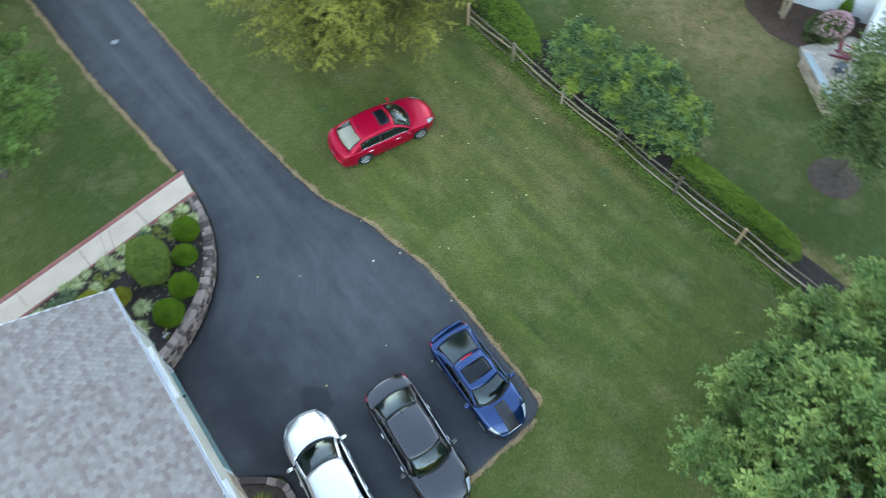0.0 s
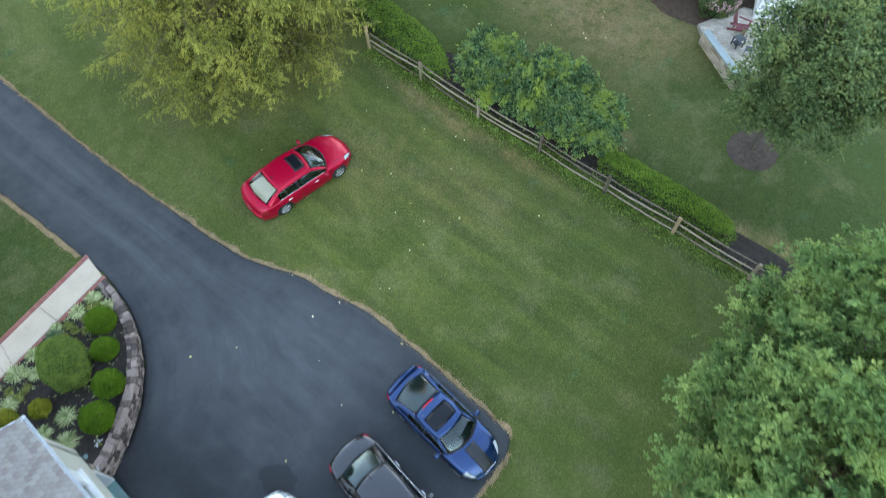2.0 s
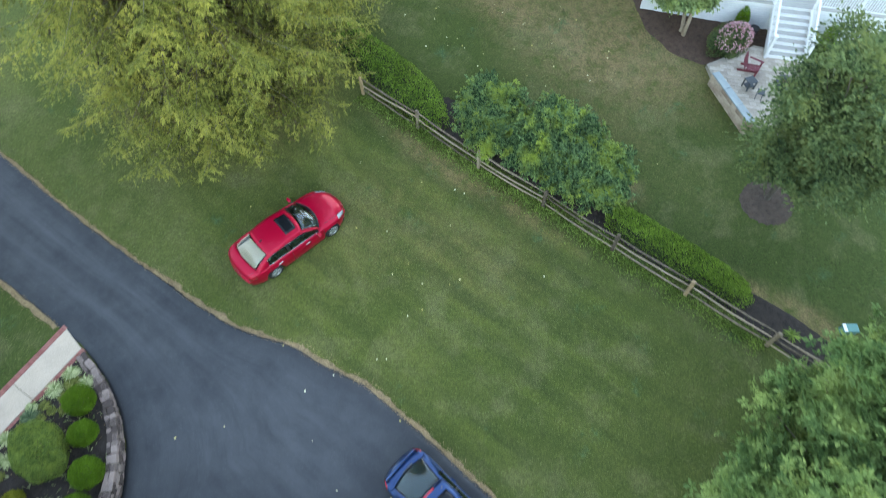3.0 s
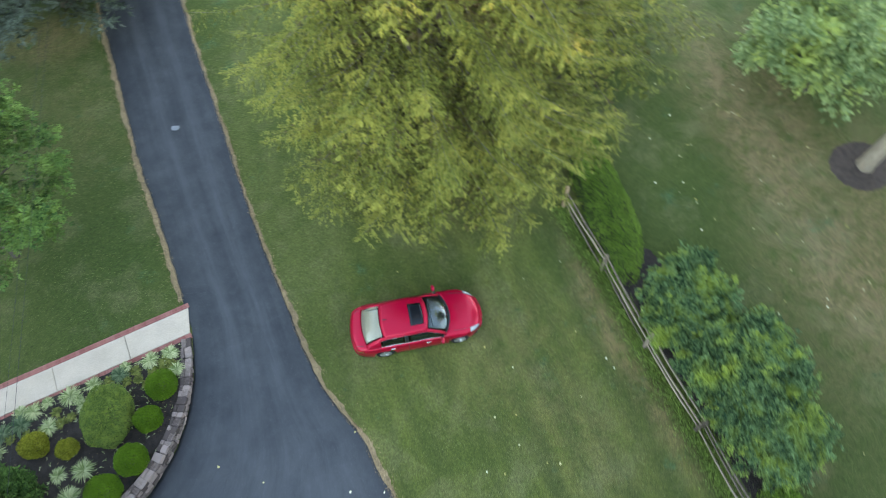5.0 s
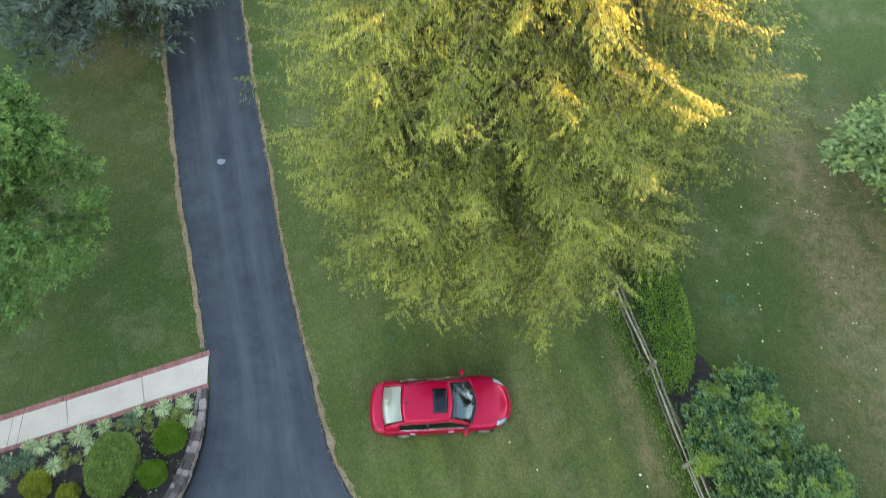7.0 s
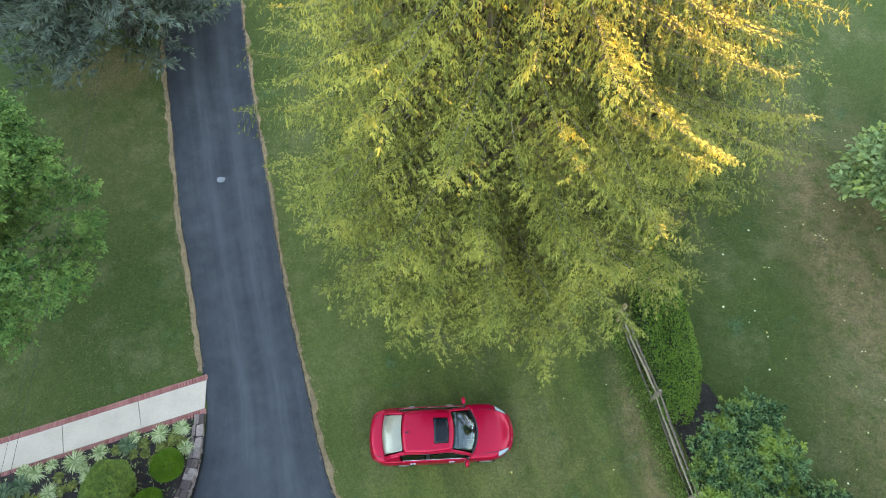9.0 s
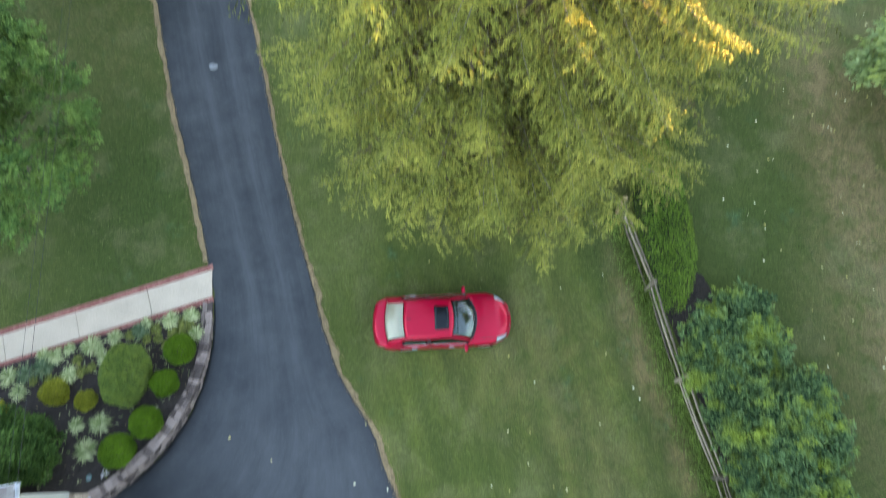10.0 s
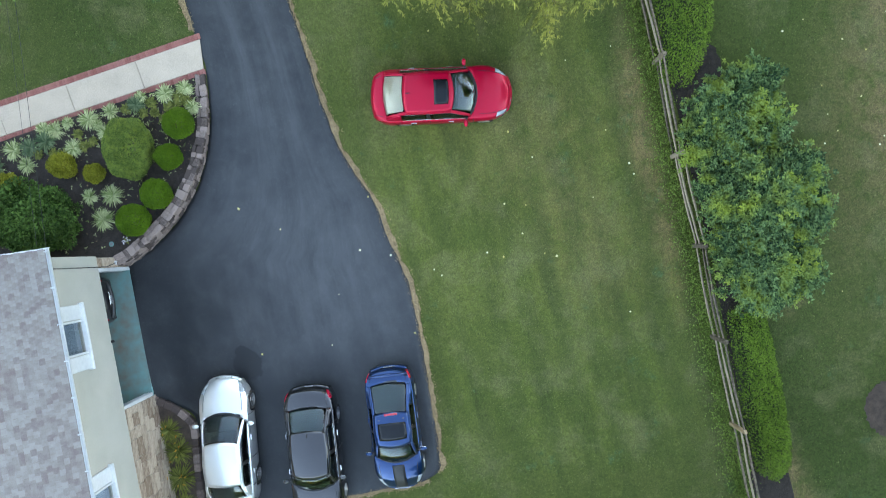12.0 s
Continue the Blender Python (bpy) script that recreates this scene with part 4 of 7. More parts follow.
def lumpy(dirs, seed, amount=0.12, freq=3.0):
    """Uneven radius factors over directions."""
    r = np.random.default_rng(seed)
    out = np.ones(len(dirs))
    for k in range(7):
        w = r.normal(size=3) * freq
        out += amount / 2.2 * np.sin(dirs @ w + r.uniform(0, 6.28))
    return out


def shell_leaves(centre, radii, count, size, seed, amount=0.10, freq=3.0, thick=0.22, low=-0.4, tilt=0.9):
    """Leaves filling the outer skin of an uneven oval."""
    r = np.random.default_rng(seed)
    d = unit(r.normal(size=(int(count * 1.6), 3)))
    d = d[d[:, 2] > low][:count]
    f = lumpy(d, seed, amount, freq) * (1 - thick * r.random(len(d)) ** 2)
    pos = np.asarray(centre) + d * np.asarray(radii) * f[:, None]
    out = unit(d / np.asarray(radii))
    ahead = unit(r.normal(size=d.shape) * tilt + out * 0.7 + [0, 0, 0.15])
    above = unit(out + r.normal(size=d.shape) * 0.45)
    return scatter(LEAF, LEAF_F, pos, ahead, above, size * r.uniform(0.7, 1.3, len(d)))


def shrub(name, label, x, y, z, radii, mat, count, size, seed, amount=0.10, freq=3.0, category="shrub", group="", core=True, lift=0.75, thick=0.22):
    """A clipped or loose shrub: short stems, a dim inner mass and a skin of leaves."""
    thing = tagged(empty(name, pose(x, y, z)), label, category, group)
    bm = bmesh.new()
    for k in range(5):
        a = k * 1.26
        tube_bm([(0, 0, -0.05), (0.3 * radii[0] * math.cos(a), 0.3 * radii[1] * math.sin(a), radii[2] * 0.5), (0.55 * radii[0] * math.cos(a), 0.55 * radii[1] * math.sin(a), radii[2] * 1.1)], [0.03, 0.02, 0.008], 5, bm)
    part("stems", bm, BARK, thing, smooth=True)
    c = (0, 0, radii[2] * lift)
    sets = [shell_leaves(c, radii, count, size, seed, amount, freq, thick, low=-0.75)]
    if core:
        sets.append(shell_leaves(c, [q * 0.80 for q in radii], count // 3, size * 1.5, seed + 1, amount, freq, 0.3, low=-0.75))
    v, f = merged(*sets)
    v[:, 2] = np.maximum(v[:, 2], 0.01)
    npmesh("foliage", v, f, mat, thing)
    return thing


def bz(x, y):
    return float(bed_z(x, y))


for k, (x, y, r, h) in enumerate(((-9.10, 4.31, 0.60, 0.52), (-9.42, 3.16, 0.52, 0.48), (-9.83, 1.89, 0.60, 0.5), (-10.58, 0.97, 0.66, 0.52))):
    shrub("boxwood", "clipped round bright green boxwood in mulch", x, y, bz(x, y), (r * 0.85, r * 0.85, h * 0.95), BOX_GREEN, 10000, 0.036, 100 + k, 0.05, 4, group="round boxwoods")
shrub("mounded_shrub", "large mounded mid-green clipped shrub in mulch", -10.72, 3.45, bz(-10.7, 3.45), (0.79, 1.06, 0.78), BIG_BOX, 24000, 0.042, 120, 0.07, 4)
for k, (x, y, r) in enumerate(((-13.15, 2.88, 0.52), (-12.05, 2.62, 0.42), (-15.2, 2.23, 0.5))):
    shrub("golden_shrub", "rounded golden-green shrub in mulch", x, y, bz(x, y), (r * 0.82, r * 0.82, r * 0.75), GOLD, 3600, 0.055, 130 + k, 0.10, 4, group="golden shrubs")
shrub("dark_shrub", "tall loose dark green shrub beside the house", -14.0, 1.0, bz(-14, 1), (1.4, 1.2, 1.1), DARK_SHRUB, 15000, 0.10, 140, 0.16, 4)


def tuft(name, label, x, y, z, r, mat, blades, seed, group="", category="plant", width=0.034, rise=0.6):
    """A fountain of narrow arching leaves."""
    g = np.random.default_rng(seed)
    thing = tagged(empty(name, pose(x, y, z)), label, category, group)
    rows_v, rows_f = [], []
    for k in range(blades):
        a, l = g.uniform(0, 6.283), r * g.uniform(0.65, 1.15)
        e = g.uniform(0.25, 1.25)
        w = width * g.uniform(0.6, 1.2)
        d, s = np.array([math.cos(a), math.sin(a), 0]), np.array([-math.sin(a), math.cos(a), 0])
        pts = []
        for t, ww in ((0, 0.5), (0.4, 1.0), (0.75, 0.75), (1.0, 0.05)):
            p = d * l * t * math.cos(e * 0.5) + np.array([0, 0, rise * r * (math.sin(e) * t * 1.6 - t * t * 0.9) + 0.03])
            pts += [p - s * w * ww / 2, p + s * w * ww / 2]
        b = len(rows_v) * 8
        rows_v.append(pts)
        rows_f += [(b, b + 1, b + 3, b + 2), (b + 2, b + 3, b + 5, b + 4), (b + 4, b + 5, b + 7, b + 6)]
    v = np.array(rows_v).reshape(-1, 3)
    v[:, 2] = np.maximum(v[:, 2], 0.005)
    npmesh("leaves", v, rows_f, mat, thing)
    return thing


for k, (x, y, r) in enumerate(((-11.48, 1.86, 0.42), (-11.8, 1.01, 0.44), (-12.28, 1.8, 0.32), (-14.6, 2.94, 0.36), (-12.36, 4.51, 0.42), (-11.6, 4.8, 0.32), (-9.7, 5.42, 0.36), (-9.0, 5.6, 0.34), (-8.72, 4.95, 0.3),
                               (-15.1, 3.46, 0.4), (-12.9, 3.5, 0.36), (-11.75, 4.05, 0.34), (-13.55, 4.15, 0.36), (-10.55, 5.3, 0.26), (-12.05, 4.35, 0.22), (-14.0, 4.2, 0.28), (-13.1, 4.4, 0.24))):
    tuft("variegated_plant", "pale green and cream striped leafy clump in mulch", x, y, bz(x, y), r * 1.05, PALE_GRASS, 130, 200 + k, "variegated clumps")
for k, (x, y, r) in enumerate(((-10.72, 5.02, 0.38), (-13.9, 3.75, 0.45), (-14.5, 3.55, 0.4), (-15.8, 2.9, 0.42))):
    tuft("blue_green_plant", "low blue-green perennial clump in mulch", x, y, bz(x, y), r, BLUE_PLANT, 130, 230 + k, "blue-green clumps", width=0.05)
for k, (x, y, r) in enumerate(((-10.45, 4.75, 0.2), (-9.75, 4.55, 0.2), (-8.95, 5.15, 0.24), (-11.05, 4.9, 0.22), (-12.75, 4.0, 0.22), (-13.6, 3.35, 0.22), (-14.2, 3.3, 0.2), (-9.35, 5.0, 0.3), (-12.5, 3.6, 0.25), (-9.2, 5.3, 0.26), (-10.2, 5.1, 0.24), (-9.55, 4.95, 0.24), (-10.05, 4.75, 0.2), (-13.2, 3.3, 0.24), (-12.2, 3.75, 0.2))):
    tuft("small_perennial", "small yellow-green perennial in mulch", x, y, bz(x, y), r, SHOOT, 90, 240 + k, "small perennials", width=0.06)
for k, (x, y, r) in enumerate(((-9.6, -7.3, 0.62), (-9.5, -8.3, 0.68), (-9.95, -6.6, 0.55), (-9.4, -9.3, 0.6))):
    tuft("daylily", "arching green clump with small orange flowers beside the stone wall", x, y, gz1(x, y) + 0.12, r, SHOOT, 170, 250 + k, "daylilies", width=0.03)
    g = np.random.default_rng(k)
    n = 5
    p = np.stack([x + g.normal(0, r * 0.4, n), y + g.normal(0, r * 0.4, n), gz1(x, y) + 0.12 + g.uniform(0.25, 0.45, n)], -1)
    v, f = scatter(LEAF, LEAF_F, np.repeat(p, 4, 0) - [x, y, gz1(x, y) + 0.12], g.normal(size=(n * 4, 3)), np.tile((0, 0, 1.0), (n * 4, 1)), np.full(n * 4, 0.06))
    tagged(npmesh("flowers", v, f, ORANGE, bpy.context.scene.objects["daylily" if k == 0 else f"daylily.{k:03d}"]), "small orange flowers", kind="stuff")


def hedge(name, label, outline, h, seed, count, mat):
    """A clipped hedge over a plan outline with a rounded top."""
    r = np.random.default_rng(seed)
    o = np.array(outline)
    c = o.mean(0)
    thing = tagged(empty(name, pose(c[0], c[1], gz1(*c))), label, "hedge")
    pos, nor = [], []
    lo, hi = o.min(0), o.max(0)

    def edge_dist(p):
        best = 9.0
        for a, b in zip(o, np.roll(o, -1, 0)):
            e = b - a
            nn = np.array([-e[1], e[0]]) / np.hypot(*e)
            best = min(best, float((p - a) @ nn))
        return best

    while len(pos) < count:
        p = r.uniform(lo, hi)
        e = edge_dist(p)
        if e < 0:
            continue
        rim = max(0.0, 1 - e / 0.28)
        top = h * (1 - 0.35 * rim ** 2.5) + 0.05 * float(soft_noise(p[0], p[1], 0.7, seed))
        z = top * (1 - (r.random() ** 2) * (0.85 if rim > 0.3 else 0.12))
        pos.append((p[0] - c[0], p[1] - c[1], gz1(*p) - gz1(*c) + z))
        g = unit(p - c) * rim
        nor.append((g[0], g[1], 1.0))
    pos, nor = np.array(pos), unit(np.array(nor))
    n = len(pos)
    v, f = scatter(LEAF, LEAF_F, pos, r.normal(size=(n, 3)) + nor * 0.5, nor + r.normal(size=(n, 3)) * 0.5, 0.06 * r.uniform(0.7, 1.35, n))
    npmesh("foliage", v, f, mat, thing)
    # solid core, its near-black colour standing for shade inside the hedge
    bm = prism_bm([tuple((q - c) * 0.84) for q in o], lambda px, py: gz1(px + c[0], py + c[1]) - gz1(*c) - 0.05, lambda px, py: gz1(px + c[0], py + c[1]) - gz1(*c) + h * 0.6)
    part("shade_core", bm, HEDGE_SHADE, thing)
    return thing


# core tone with the hedge's inner shade put into the colour
HEDGE_SHADE = material("hedge_shade", (0.012, 0.016, 0.006), (0.03, 0.04, 0.014), grain=30, bump=0.5, rough=0.95)
hedge("hedge", "clipped bright green hedge along the fence", [(9.85, -2.2), (10.2, -4.3), (10.62, -6.6), (10.9, -7.75), (11.5, -8.05), (11.95, -7.5), (12.0, -6.6), (11.55, -4.3), (11.1, -2.4), (10.6, -1.7)], 0.85, 300, 16000, HEDGE)
hedge("hedge", "clipped bright green hedge along the fence", [(7.35, 5.6), (8.3, 5.5), (8.85, 6.6), (9.0, 7.6), (8.9, 9.0), (8.6, 10.8), (8.2, 12.6), (6.9, 12.6), (6.9, 10.0), (7.05, 8.2)], 0.85, 310, 16000, HEDGE)


def loose_bush(name, label, x, y, lobes, mat, leaf, seed, per):
    """A large open shrub of several lobes with gaps between clumps."""
    r = np.random.default_rng(seed)
    base = gz1(x, y)
    thing = tagged(empty(name, pose(x, y, base)), label, "bush", "bushes along the fence")
    sets, bm = [], bmesh.new()
    for lx, ly, lr, lh in lobes:
        tube_bm([(lx * 0.3, ly * 0.3, -0.05), (lx * 0.7, ly * 0.7, lh * 0.5), (lx, ly, lh * 0.95)], [0.05, 0.035, 0.012], 6, bm)
        n = int(95 * lr * lr)
        d = unit(r.normal(size=(n, 3)))
        d[:, 2] = np.abs(d[:, 2]) * 1.1 - 0.25
        cl = np.array([lx, ly, lh * 0.56]) + d * np.array([lr, lr, lh * 0.50]) * r.uniform(0.55, 1.1, (n, 1))
        for c, dd in zip(cl, d):
            m = per
            off = r.normal(size=(m, 3)) * [0.17, 0.17, 0.11]
            ahead = unit(off + dd * 0.15 + r.normal(size=(m, 3)) * 0.08)
            sets.append(scatter(WHORL, WHORL_F, c + off, ahead + [0, 0, -0.12], np.tile((0, 0, 1.0), (m, 1)) + dd * 0.6 + r.normal(size=(m, 3)) * 0.4, leaf * r.uniform(0.6, 1.3, m)))
    v, f = merged(*sets)
    v[:, 2] = np.maximum(v[:, 2], 0.02)
    part("stems", bm, BARK, thing, smooth=True)
    npmesh("foliage", v, f, mat, thing)
    return thing


loose_bush("large_bush", "large loose green bush behind the fence", 9.3, 4.4, [(0, 0, 1.15, 2.2), (0.7, 0.7, 1.0, 2.0), (-0.5, -0.9, 0.9, 1.9), (0.9, -0.3, 0.9, 2.1)], VIBURNUM, 0.26, 401, 16)
loose_bush("large_bush", "large loose green bush behind the fence", 10.3, 1.7, [(0, 0, 1.4, 2.5), (1.1, 0.6, 1.1, 2.1), (-0.7, 0.2, 1.1, 2.2), (1.3, -0.6, 1.0, 2.0)], VIBURNUM, 0.26, 402, 16)
loose_bush("large_bush", "large loose dark green bush behind the fence", 10.4, -0.6, [(0, 0, 1.2, 2.2), (1.0, -0.1, 1.05, 2.0), (-0.5, 0.6, 0.9, 2.0), (0.3, -0.7, 0.8, 1.7)], VIBURNUM, 0.26, 403, 16)


def broad_tree(name, label, x, y, height, crown_c, crown_r, mat, leaf, seed, clumps, per, trunk_r=0.14, category="tree", droop=0.15, low=-0.75, gap=0.6, stems=1, spread=0.2, shape=None, lobes=0, lobe_r=0.3, bark=None):
    """A broad-leaved tree: tapered trunk, limbs, twigs and leaves in clumps at the twig ends."""
    r = np.random.default_rng(seed)
    base = gz1(x, y)
    thing = tagged(empty(name, pose(x, y, base)), label, category)
    cc, cr = np.array(crown_c, float), np.array(crown_r, float)
    top = Vector((cc[0] * 0.8, cc[1] * 0.8, height * 0.9))
    bm = bmesh.new()
    for s in range(stems):
        o = Vector((r.uniform(-0.2, 0.2), r.uniform(-0.2, 0.2), 0)) if stems > 1 else Vector((0, 0, 0))
        tube_bm([o + Vector((0, 0, -0.15)), o + Vector((0, 0, 0.25)), o * 2 + Vector((cc[0] * 0.15, cc[1] * 0.15, height * 0.25)), o * 3 + Vector((cc[0] * 0.5, cc[1] * 0.5, height * 0.55)), top + o * 4],
                [trunk_r * 1.35, trunk_r, trunk_r * 0.85, trunk_r * 0.5, 0.02], 9, bm)
    part("trunk", bm, bark or BARK, thing, smooth=True)
    d = unit(r.normal(size=(clumps * 3, 3)))
    d = d[d[:, 2] > low][:clumps]
    rad = lumpy(d, seed, 0.20, 2.6) * (1 - 0.62 * r.random(len(d)) ** 2.0)
    cl = cc + d * cr * rad[:, None]
    if lobes:
        # foliage gathers in rounded masses with dark gaps between them
        k = np.arange(lobes) + 0.5
        h = low + (1 - low) * k / lobes
        ld = unit(np.stack([np.sqrt(1 - h * h) * np.cos(2.39996 * k), np.sqrt(1 - h * h) * np.sin(2.39996 * k), h], -1) + r.normal(size=(lobes, 3)) * 0.1)
        lc = cc + ld * cr * (lumpy(ld, seed, 0.16, 2.6) * r.uniform(0.66, 0.95, len(ld)))[:, None]
        lr = float(np.mean(cr)) * lobe_r * r.uniform(0.65, 1.2, len(ld))
        pick = r.integers(0, len(ld), clumps)
        d = unit(unit(r.normal(size=(clumps, 3))) + 0.45 * ld[pick] + [0, 0, 0.3])
        cl = lc[pick] + d * (lr[pick] * (1 - 0.35 * r.random(clumps) ** 2))[:, None] * [1, 1, 0.72]
        # leaves deeper in close the view through the crown
        deep = slice(int(clumps * 0.8), clumps)
        e = unit(r.normal(size=(clumps - int(clumps * 0.8), 3)) + [0, 0, 0.35])
        d[deep], cl[deep] = e, cc + e * cr * r.uniform(0.45, 0.68, (len(e), 1))
    limbs = bmesh.new()
    for k in range(0, len(cl), max(1, len(cl) // 70)):
        c = Vector(cl[k])
        h = min(max(c.z * 0.62, height * 0.15), height * 0.75)
        a = Vector((cc[0] * h / height * 0.8, cc[1] * h / height * 0.8, h))
        mid = a.lerp(c, 0.5) + Vector((0, 0, 0.06 * (c - a).length))
        tube_bm([a, mid, c], [trunk_r * 0.33, trunk_r * 0.2, 0.012], 5, limbs)
    tagged(part("limb_frame", limbs, BARK, thing, smooth=True), kind="stuff")
    n = len(cl) * per
    cr_size = spread * float(np.mean(cr)) ** 0.55
    off = r.normal(size=(n, 3)) * [cr_size, cr_size, cr_size * gap]
    dd = np.repeat(d, per, 0)
    pos = np.repeat(cl, per, 0) + off
    ahead = unit(unit(off) * 0.8 + dd * 0.5 + r.normal(size=(n, 3)) * 0.5) + [0, 0, -droop]
    above = np.tile((0, 0, 0.55), (n, 1)) + r.normal(size=(n, 3)) * (0.5 if shape is None else 0.35) + dd * 0.9
    v, f = scatter(*(shape or (LEAF, LEAF_F)), pos, ahead, above, leaf * r.uniform(0.65, 1.3, n))
    npmesh("crown", v, f, mat, thing)
    return thing


broad_tree("ash_tree", "large full green broad-leaved tree on the lawn", 6.3, -15.3, 9.9, (-0.35, -0.1, 4.8), (6.05, 4.4, 4.0), ASH, 0.35, 501, 900, 44, 0.24, spread=0.12, gap=0.5, shape=(WHORL, WHORL_F), droop=0.05, lobes=64, lobe_r=0.27, low=-0.45)
broad_tree("pear_tree", "rounded grey-green ornamental tree in a mulch ring", 16.1, -5.5, 9.2, (0.0, -0.45, 4.3), (2.05, 2.1, 3.6), PEAR, 0.13, 502, 560, 112, 0.11, spread=0.14, lobes=64, lobe_r=0.28)
broad_tree("maple_tree", "light green broad-leaved tree on the lawn", -15.1, 10.5, 11.0, (0.0, 0.0, 5.9), (3.1, 3.3, 4.0), MAPLE, 0.31, 503, 480, 38, 0.15, spread=0.15, gap=0.4, shape=(WHORL, WHORL_F), lobes=46, lobe_r=0.28)
broad_tree("broad_leaf_tree", "green tree with large leaves, some turning yellow", 18.3, 13.4, 5.8, (0, 0, 2.7), (3.0, 2.3, 2.1), CATALPA, 0.24, 504, 300, 44, 0.16, spread=0.15, lobes=34, lobe_r=0.3)
broad_tree("shade_tree", "tall shade tree with a stout pale trunk in a mulch ring", 19.3, 9.3, 19.0, (1.8, -0.7, 12.2), (4.2, 3.7, 5.6), ASH, 0.36, 507, 380, 36, 0.34, spread=0.16, gap=0.6, shape=(SPRIG, SPRIG_F), lobes=60, lobe_r=0.25, bark=PALE_BARK)


# ---- spruces: plumes of branchlets with combs of hanging twigs ----
def fork_template():
    """A needle-clad twig: a blunt folded finger with two shorter ones beside it."""
    v = [(0, 0, 0), (0.32, 0.085, -0.03), (0.86, 0.075, -0.05), (1, 0, -0.02), (0.86, -0.075, -0.05), (0.32, -0.085, -0.03)]
    f = [(0, 3, 2, 1), (0, 5, 4, 3)]
    for s in (1, -1):
        b = len(v)
        v += [(0.12, 0.01 * s, 0), (0.42, 0.31 * s, -0.05), (0.68, 0.36 * s, -0.08), (0.42, 0.11 * s, 0.0)]
        f.append((b, b + 3, b + 2, b + 1) if s > 0 else (b, b + 1, b + 2, b + 3))
    return v, f


FORK, FORK_F = fork_template()
TWIG = material("grey_twigs", (0.06, 0.052, 0.04), (0.24, 0.21, 0.18), grain=20, bump=0.3, rough=0.95)
# brown dead wood with the crown's inner shade put into its colour
DEAD_TWIG_SHADE = leafy("dead_twig_shade", (0.016, 0.013, 0.008), (0.075, 0.058, 0.036), through=0.0)
UP = np.array([0, 0, 1.0])


